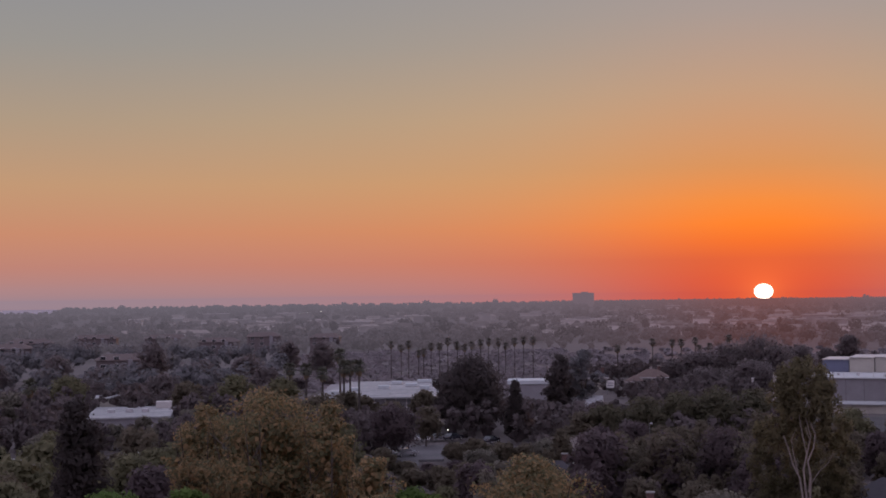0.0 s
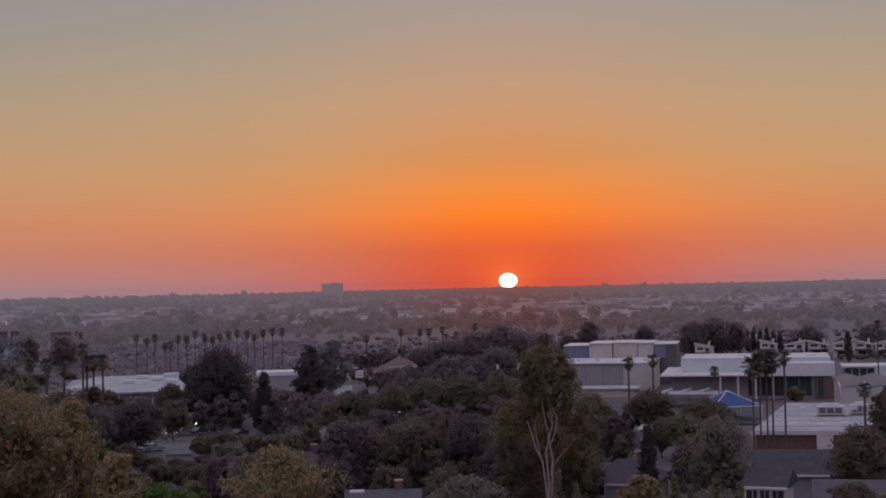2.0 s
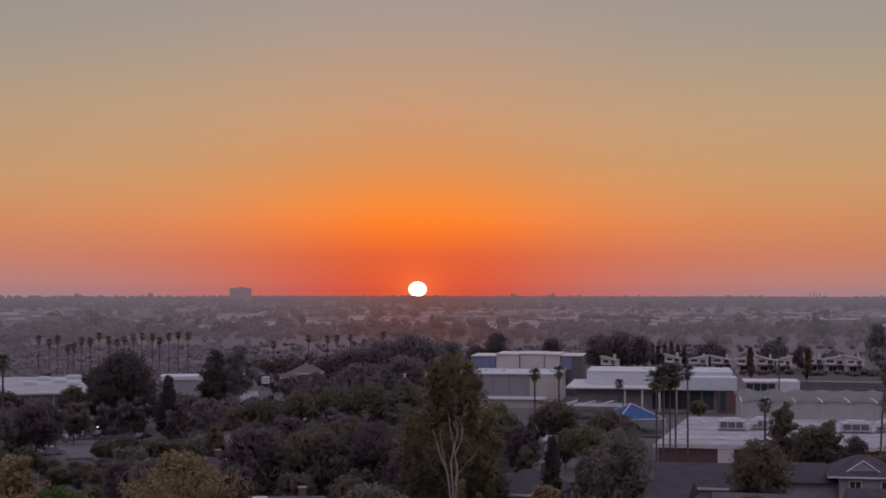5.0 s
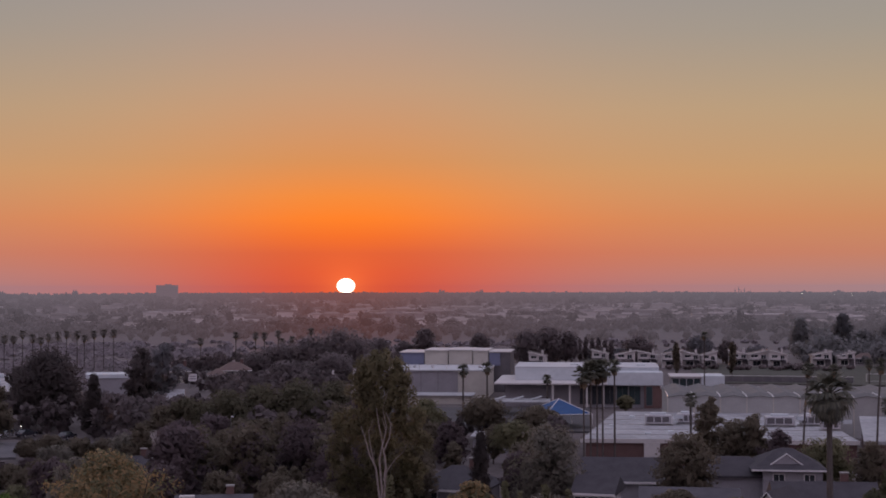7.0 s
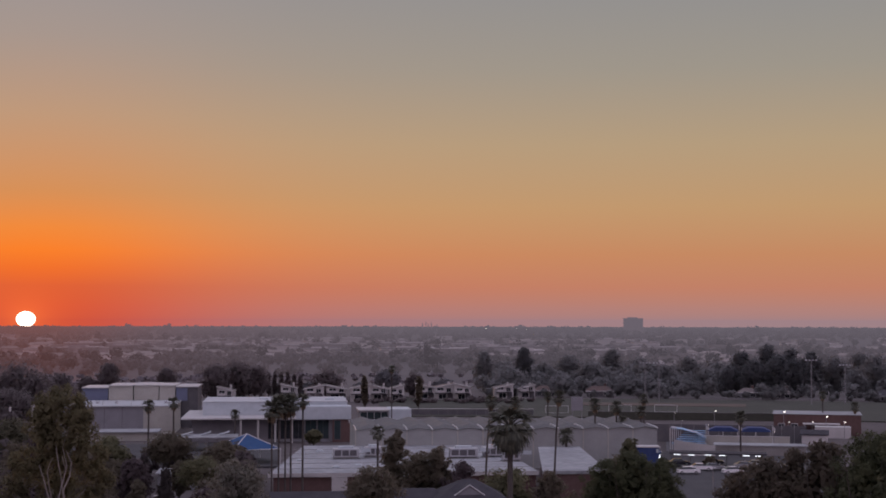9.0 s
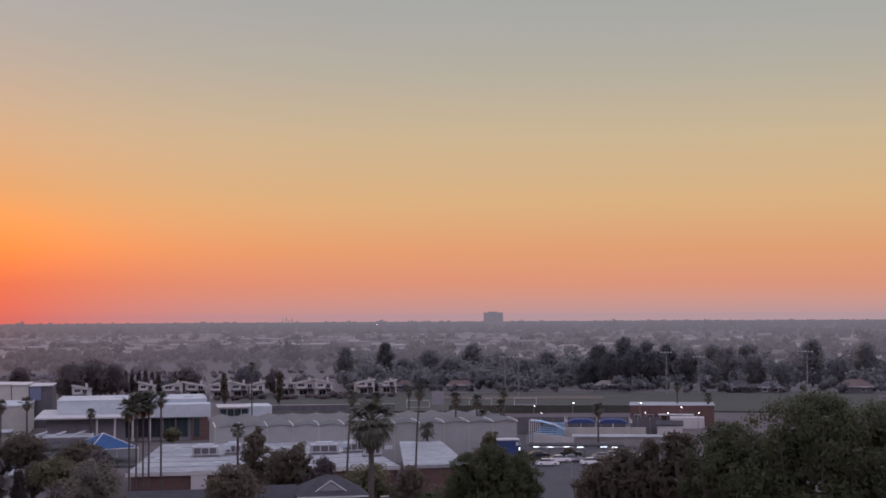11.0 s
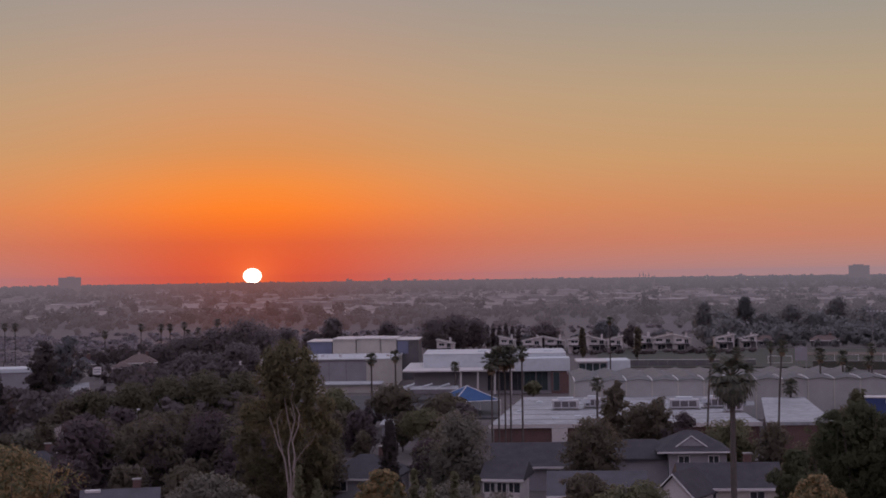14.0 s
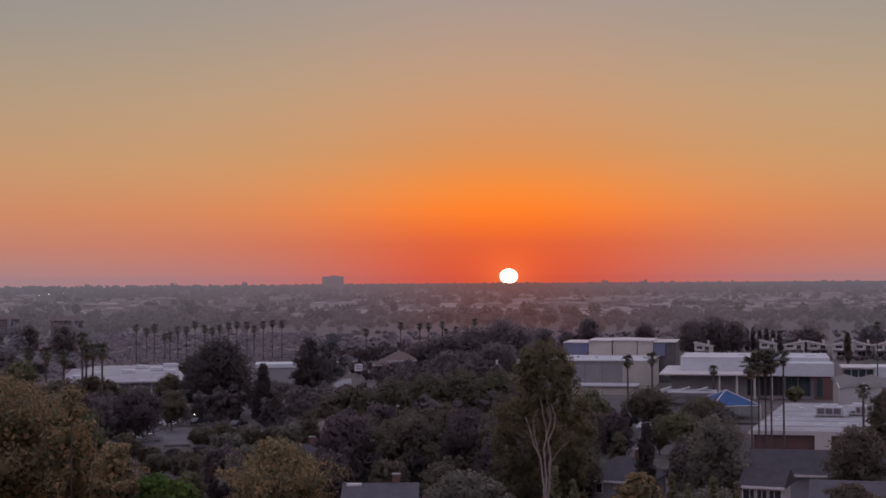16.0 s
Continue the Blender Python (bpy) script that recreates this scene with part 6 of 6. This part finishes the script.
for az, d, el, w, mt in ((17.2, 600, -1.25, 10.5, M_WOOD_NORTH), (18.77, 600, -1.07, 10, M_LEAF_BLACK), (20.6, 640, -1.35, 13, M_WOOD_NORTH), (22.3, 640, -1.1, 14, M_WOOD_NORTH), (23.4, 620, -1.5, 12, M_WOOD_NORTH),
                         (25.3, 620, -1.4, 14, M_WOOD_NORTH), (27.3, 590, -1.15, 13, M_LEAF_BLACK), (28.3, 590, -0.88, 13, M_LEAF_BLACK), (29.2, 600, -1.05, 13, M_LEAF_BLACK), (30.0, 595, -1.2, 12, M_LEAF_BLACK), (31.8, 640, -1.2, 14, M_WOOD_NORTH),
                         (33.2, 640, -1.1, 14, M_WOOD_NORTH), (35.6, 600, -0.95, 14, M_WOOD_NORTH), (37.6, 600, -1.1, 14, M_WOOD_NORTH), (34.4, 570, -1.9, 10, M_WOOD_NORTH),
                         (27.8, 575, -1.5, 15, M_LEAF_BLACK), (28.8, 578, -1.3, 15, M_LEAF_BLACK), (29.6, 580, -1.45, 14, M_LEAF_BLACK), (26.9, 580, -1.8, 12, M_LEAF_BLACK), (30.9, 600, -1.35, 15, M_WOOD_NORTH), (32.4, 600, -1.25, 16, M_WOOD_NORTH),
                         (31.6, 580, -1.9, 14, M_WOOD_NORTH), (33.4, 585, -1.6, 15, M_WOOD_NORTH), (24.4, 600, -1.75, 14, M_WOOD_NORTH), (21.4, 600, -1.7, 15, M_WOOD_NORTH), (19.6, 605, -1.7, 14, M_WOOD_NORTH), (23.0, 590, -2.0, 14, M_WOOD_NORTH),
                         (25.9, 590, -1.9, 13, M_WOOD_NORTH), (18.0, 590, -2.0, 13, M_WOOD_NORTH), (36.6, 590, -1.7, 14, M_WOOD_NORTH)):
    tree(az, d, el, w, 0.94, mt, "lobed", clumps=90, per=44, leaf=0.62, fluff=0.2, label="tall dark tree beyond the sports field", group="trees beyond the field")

# ---- garden trees filling the valley ----
PROTOS = []
for k, (mt, shp, hh, ww, lb) in enumerate(((M_LEAF, "round", 9, 8, "rounded olive-green garden tree"), (M_LEAF_DARK, "round", 9, 8.5, "rounded dark garden tree"), (M_LEAF_GREY, "lobed", 9, 7, "loose grey-green garden tree"),
                                           (M_LEAF_DARK, "lobed", 10, 7, "uneven dark garden tree"), (M_LEAF, "umbrella", 7, 9, "broad low olive-green tree"), (M_LEAF_PLUM, "round", 8, 7.5, "rounded dark plum-leaved tree"))):
    p_rng = np.random.default_rng(70 + k)
    ob = thing("tree", stand(-33.0 - 0.8 * k, 300), lb, "tree", "garden trees")
    part("trunk", trunk_shape(p_rng, hh, 0.17, 0.3, ww * 0.42), M_BARK, ob)
    cs_ = envelope(p_rng, 86, ww * 0.84, hh * 0.82, hh * 0.14, shp)
    part("crown", quads("crown", inner(p_rng, leaf_array(p_rng, cs_, (ww * 0.12, ww * 0.12, ww * 0.1), 34, 0.3), cs_, 6, 0.5)), mt, ob)
    PROTOS.append((ob, hh, ww))

BUILT = ((-28.0, -23.8, 308, 345), (-20.0, -12.5, 325, 400), (-15.9, -13.3, 258, 302), (-13.4, -9.8, 262, 288), (-10.9, -9.1, 404, 424), (-7.6, -6.6, 380, 432), (-8.2, -4.3, 440, 470), (-4.4, -2.9, 412, 436),
         (-9.8, -8.0, 325, 345), (-7.6, -4.8, 164, 184), (-10.4, -8.0, 208, 228), (-9.2, -6.6, 246, 266), (2.2, 5.8, 198, 222), (-29.0, -25.6, 380, 402), (-31.2, -24.6, 222, 268), (-1.2, 12.0, 285, 640), (1.0, 12.0, 440, 640), (3.1, 6.5, 248, 276), (6.4, 9.0, 175, 200), (7.6, 12.0, 175, 330), (3.6, 5.7, 175, 240), (2.0, 5.0, 182, 206), (-16.5, -9.0, 400, 640), (-20.0, -16.0, 400, 470))


def crest(az, d):
    """The highest elevation that a garden tree reaches at a bearing and distance, so that roofs and streets behind stay in view."""
    if az < -28.2:
        return -3.3
    if az < -23.9:
        return -4.75 if d < 330 else -3.1
    if az < -20.2:
        return -3.3
    if az < -16.6:
        return -4.4 if d < 330 else -3.2
    if az < -12.9:
        return -7.6 if d < 225 else -6.5 if d < 262 else -4.3 if d < 330 else -3.7
    if az < -9.4:
        return -6.6 if d < 265 else -4.1 if d < 404 else -3.5
    if az < -6.4:
        return -5.2 if d < 260 else -4.2 if d < 420 else -3.3 if d < 470 else -2.7
    if az < 1.0:
        return -4.4 if d < 300 else -3.3 if d < 470 else -2.6
    return -6.2 if d < 235 else -5.4 if d < 250 else -4.9


fill = np.random.default_rng(77)
placed, rows = [], []
for _ in range(6000):
    az, d = fill.uniform(-32, 8.5), fill.uniform(175, 620)
    x, y = spot(az, d)
    if any(a0 < az < a1 and b0 < d < b1 for a0, a1, b0, b1 in BUILT) or any((x - u) ** 2 + (y - v) ** 2 < 26 for u, v in placed):
        continue
    proto, hh, ww = PROTOS[(1, 3, 5)[int(fill.integers(3))] if az > -9.5 else int(fill.integers(len(PROTOS)))]
    h = min(fill.uniform(5.5, 11.5), height_at(crest(az, d) - fill.uniform(0, 0.25), d) - ground_z(x, y))
    if h < 2.6:
        continue
    placed.append((x, y))
    rows.append((d, az, h, hh, proto))
    if len(placed) >= 560:
        break
rows.sort(key=lambda r: r[0])
for d, az, h, hh, proto in rows[:130]:
    c = copy_thing(proto, stand(az, d, fill.uniform(0, 360)))
    wide = max(h / hh, 0.6 * fill.uniform(0.9, 1.2))
    c.scale = (wide, wide, h / hh)
far_leaves = []
for d, az, h, hh, proto in rows[130:]:
    m = stand(az, d)
    w = max(h * 0.85, 5.0) * fill.uniform(0.85, 1.2)
    cs_ = envelope(fill, 17, w * 0.85, h * 0.85, h * 0.1, "round" if fill.random() < 0.6 else "lobed") + np.array(m.translation)
    far_leaves.append(leaf_array(fill, cs_, (w * 0.15, w * 0.15, w * 0.12), 20, 0.56, 0, 1.5))
grove = quads("garden_grove", np.concatenate(far_leaves))
grove.materials.append(M_GROVE)
tagged(new("garden_grove", grove), "dark mass of garden trees farther down the valley", "trees", "", "stuff")

# ---- pale-trunked eucalyptus ----
euc = thing("eucalyptus", stand(0.55, 172, 0), "tall eucalyptus with pale forked trunks and a ragged drooping crown", "tree")
EH = height_at(-2.3, 172) - euc.matrix_world.translation.z
e_rng = np.random.default_rng(31)
stems = Shape()
for path, r in ((((0.0, 0, -0.6), (0.1, 0, 4), (-0.3, 0.1, 7.5), (-1.1, 0.0, 9.2), (-1.5, -0.2, 10.8), (-2.1, 0.0, 12.6)), 0.3), (((0.1, 0, -0.6), (0.4, 0, 5), (0.1, -0.1, 8.6), (0.5, -0.2, 10.5), (0.1, -0.2, 12.4), (-0.3, 0.4, 15)), 0.3),
                (((0.2, 0, -0.6), (0.7, 0.1, 4), (0.9, 0.0, 7.6), (0.6, -0.2, 9.6), (1.3, -0.2, 11.2), (1.5, -0.1, 12.8), (0.9, 0.0, 14.2)), 0.3), (((0.6, 0, 6), (0.9, -0.1, 8.0), (0.5, -0.2, 10.2), (0.9, -0.2, 12.0), (0.4, 0, 13.6)), 0.2),
                (((0.9, 0.0, 7.0), (2.0, 0.0, 8.6), (2.9, 0.0, 9.4), (3.5, 0.1, 10.6)), 0.12), (((-0.3, 0.1, 7), (-1.0, -0.1, 10.4), (-1.2, 0, 12.0), (-0.6, 0.2, 13.4)), 0.14), (((0.5, -0.2, 10.4), (1.0, -0.1, 12.4), (0.5, 0.1, 14.6), (1.2, 0.3, 17)), 0.16)):
    stems.tube(path, [r * 0.48 * (1.1 - 0.75 * i / (len(path) - 1)) for i in range(len(path))], 8)
part("trunk", stems, M_BARK_PALE, euc, "pale forked trunks")
lobes_ = np.array([(0.2, 0.8, EH - 2.4, 2.2, 2.2), (-1.7, 0.6, EH - 3.6, 1.9, 2.0), (-2.3, 0.7, EH - 5.4, 1.7, 1.8), (1.8, 0.6, EH - 3.6, 1.9, 2.0), (2.6, 0.6, EH - 5.2, 2.0, 2.2), (0.4, 1.0, EH - 5.6, 2.8, 2.4), (-1.2, 0.8, EH - 6.8, 1.8, 1.8), (2.8, 0.8, EH - 7.2, 2.2, 2.4),
                   (0.6, 1.4, EH - 8.4, 2.6, 2.2), (-2.4, 1.2, 13.2, 1.8, 1.8), (-4.0, 1.2, 11.8, 2.1, 2.8), (-4.7, 1.3, 8.6, 1.7, 3.2), (3.8, 1.2, 13.0, 2.2, 2.6), (4.6, 1.4, 10.0, 1.9, 3.0), (4.2, 1.8, 7.0, 2.2, 2.8),
                   (0.0, 2.0, 12.0, 3.2, 2.6), (0.6, 2.8, 9.0, 3.4, 3.0), (-2.0, 2.8, 6.4, 2.8, 3.2), (2.2, 3.0, 5.4, 3.0, 3.2), (-3.4, 2.6, 4.2, 2.6, 2.6), (0.4, 3.4, 3.2, 3.2, 2.8), (3.9, 2.8, 3.4, 2.4, 2.4)])
euc_c = []
for x, y, z, w, h in lobes_:
    n = e_rng.normal(size=(26, 3))
    n /= np.linalg.norm(n, axis=1)[:, None]
    euc_c.append(np.array((x, y, z)) + n * np.array((w, w * 0.7, h)) * e_rng.random((26, 1)) ** 0.4 * 0.85)
part("crown", quads("crown", leaf_array(e_rng, np.concatenate(euc_c), (0.65, 0.65, 0.8), 52, 0.22, 1.1, 2.4)), M_LEAF_EUC, euc)

# ---- near trees on the slope ----


def near_tree(az, d, top_el, w, deep_h, mat, seed, label, clumps, per, leaf, stems_n=5, shape="round", bark=None, name="tree", sink=0.0, fluff=0.09):
    """A tree close to the hilltop: several slender stems and many single leaves."""
    rng = np.random.default_rng(seed)
    ob = thing(name, stand(az, d, az), label, "tree")
    h = height_at(top_el, d) - ob.matrix_world.translation.z
    s = Shape()
    for i in range(stems_n):
        a = 6.28 * i / stems_n + rng.uniform(-0.4, 0.4)
        r0, r1 = rng.uniform(0.1, 0.4), rng.uniform(0.25, 0.42) * w
        s.tube([(math.cos(a) * r0, math.sin(a) * r0, -0.6), (math.cos(a) * r1 * 0.4, math.sin(a) * r1 * 0.4, h * 0.4), (math.cos(a) * r1 * 0.75, math.sin(a) * r1 * 0.75, h * 0.7),
                (math.cos(a) * r1, math.sin(a) * r1, h * 0.92)], [0.13, 0.09, 0.045, 0.012], 6)
        for k in range(5):
            t = rng.uniform(0.35, 0.8)
            p = Vector((math.cos(a) * r1 * t * 0.9, math.sin(a) * r1 * t * 0.9, h * t))
            q = p + Vector((rng.uniform(-1, 1), rng.uniform(-1, 1), rng.uniform(0.4, 1.3))) * w * 0.13
            s.tube([p, q], [0.045, 0.012], 4)
    part("trunk", s, bark or M_BARK, ob)
    sp = w * fluff
    cs = envelope(rng, clumps, w - sp, deep_h, h - deep_h - sp * 0.5, shape)
    part("crown", quads("crown", inner(rng, leaf_array(rng, cs, (sp, sp, sp * 0.8), per, leaf, 0.3, 1.6), cs, 22, leaf * 1.9)), mat, ob)
    return ob


near_tree(-20.6, 84, -3.55, 10.8, 10.0, M_LEAF_AUTUMN, 41, "broad autumn tree with yellow, orange and green leaves", 380, 60, 0.09, 9, "lobed", fluff=0.075)
near_tree(-23.0, 86, -4.1, 5.6, 8.5, M_LEAF_AUTUMN, 62, "slender autumn tree with olive and brown leaves", 190, 60, 0.09, 5, "lobed", fluff=0.085)
near_tree(-18.0, 81, -4.1, 5.4, 8.5, M_LEAF_AUTUMN, 63, "slender autumn tree with thin orange leaves", 150, 56, 0.09, 5, "lobed", fluff=0.09)
near_tree(-16.3, 78, -6.3, 4.4, 5.5, M_LEAF_AUTUMN, 64, "low autumn tree with sparse brown leaves", 110, 40, 0.11, 5, "lobed", fluff=0.09)
near_tree(-10.1, 74, -6.35, 8.2, 6.0, M_LEAF_AUTUMN, 42, "smaller autumn tree with orange leaves", 250, 60, 0.09, 7, "lobed", fluff=0.085)
near_tree(-14.6, 78, -7.6, 4.6, 4.5, M_LEAF_BRIGHT, 43, "bright green shrub beside the autumn tree", 150, 50, 0.115, 4, name="shrub")
near_tree(-26.6, 66, -7.3, 5.5, 4.0, M_LEAF_BRIGHT, 44, "bright green shrub on the slope", 160, 52, 0.11, 4, name="shrub")
near_tree(-30.5, 62, -6.9, 5.0, 4.0, M_LEAF, 45, "olive green shrub on the slope", 140, 52, 0.11, 4, name="shrub")
near_tree(-23.6, 70, -7.4, 3.6, 3.4, M_LEAF_BRIGHT, 52, "small bright green shrub on the slope", 110, 52, 0.11, 4, name="shrub")
near_tree(23.05, 112, -5.12, 6.0, 9.0, M_LEAF_PINE, 46, "dense green pine-like tree with upright tufts", 300, 84, 0.075, 5, "round", fluff=0.08)
near_tree(21.95, 113, -5.45, 4.8, 8.0, M_LEAF_PINE, 58, "dense green pine-like tree with upright tufts", 220, 80, 0.075, 4, "round", fluff=0.08)
near_tree(24.2, 113, -5.4, 4.8, 8.0, M_LEAF_PINE, 59, "dense green pine-like tree with upright tufts", 220, 80, 0.075, 4, "round", fluff=0.08)
near_tree(20.6, 104, -7.0, 4.5, 4.5, M_LEAF_PINE, 47, "smaller green tree beside the pine", 130, 50, 0.14, 3, "lobed")
near_tree(35.6, 74, -3.0, 8.6, 9.5, M_LEAF_PINE, 48, "large dense green tree with a rounded top", 460, 84, 0.075, 5, "round", fluff=0.075)
near_tree(41.0, 78, -3.0, 11, 10, M_LEAF_PINE, 49, "large dense green tree beside its twin", 360, 70, 0.09, 5, "round", fluff=0.08)
near_tree(28.3, 82, -5.25, 6.2, 8.0, M_LEAF_TWIG, 50, "loose grey-brown tree with thin twigs", 230, 50, 0.115, 5, "lobed")
near_tree(29.3, 81, -4.95, 4.5, 7.0, M_LEAF_TWIG, 65, "loose grey-brown tree with thin twigs", 150, 50, 0.1, 5, "lobed")
near_tree(27.0, 83, -5.9, 4.5, 6.0, M_LEAF_TWIG, 66, "low grey-brown tree with thin twigs", 130, 50, 0.1, 5, "lobed")
near_tree(30.4, 80, -4.6, 5.5, 7.5, M_LEAF_TWIG, 51, "loose grey-brown tree with thin twigs", 150, 50, 0.115, 5, "lobed")
near_tree(32.3, 77, -4.2, 5.5, 8.0, M_LEAF_PINE, 60, "dense green tree joining its larger neighbour", 260, 80, 0.075, 5, "round", fluff=0.08)
near_tree(38.2, 75, -3.3, 8.0, 8.5, M_LEAF_PINE, 61, "dense green tree filling the gap between two larger ones", 300, 84, 0.075, 5, "round", fluff=0.08)
near_tree(-2.6, 105, -7.7, 6.5, 4.0, M_LEAF_GREY, 53, "grey-green shrub below the dark trees", 150, 50, 0.14, 4, name="shrub")
near_tree(21.5, 72, -7.9, 3.2, 3.2, M_LEAF_AUTUMN, 67, "yellowing shrub on the slope below the pines", 110, 50, 0.085, 4, name="shrub")
near_tree(26.8, 72, -8.1, 2.8, 3.0, M_LEAF_AUTUMN, 68, "rusty shrub on the slope below the pines", 90, 50, 0.085, 4, name="shrub")
near_tree(4.3, 96, -7.75, 3.6, 3.4, M_LEAF_AUTUMN, 54, "small autumn shrub on the slope", 110, 50, 0.115, 4, name="shrub")
near_tree(14.4, 110, -8.3, 7.5, 4.0, M_LEAF, 55, "olive green shrub before the dark roof", 150, 50, 0.14, 4, name="shrub")
near_tree(12.4, 150, -8.0, 6.0, 4.0, M_LEAF_DARK, 56, "dark shrub before the dark roof", 110, 52, 0.16, 4, name="shrub")
near_tree(7.0, 100, -8.35, 9.0, 3.5, M_LEAF_GREY, 57, "grey-green hedge on the slope", 170, 62, 0.115, 4, name="shrub")
for az, el in ((1.0, -7.5), (1.7, -8.0), (4.9, -8.2), (5.6, -7.7), (6.2, -8.1), (7.2, -7.8), (8.1, -8.0)):
    tree(az, 60, el, 0.9, 0.97, M_LEAF, "column", 0.1, 260, 16, label="narrow green columnar shrub on the slope", name="columnar_shrub", category="shrub", limbs=0, group="columnar shrubs")
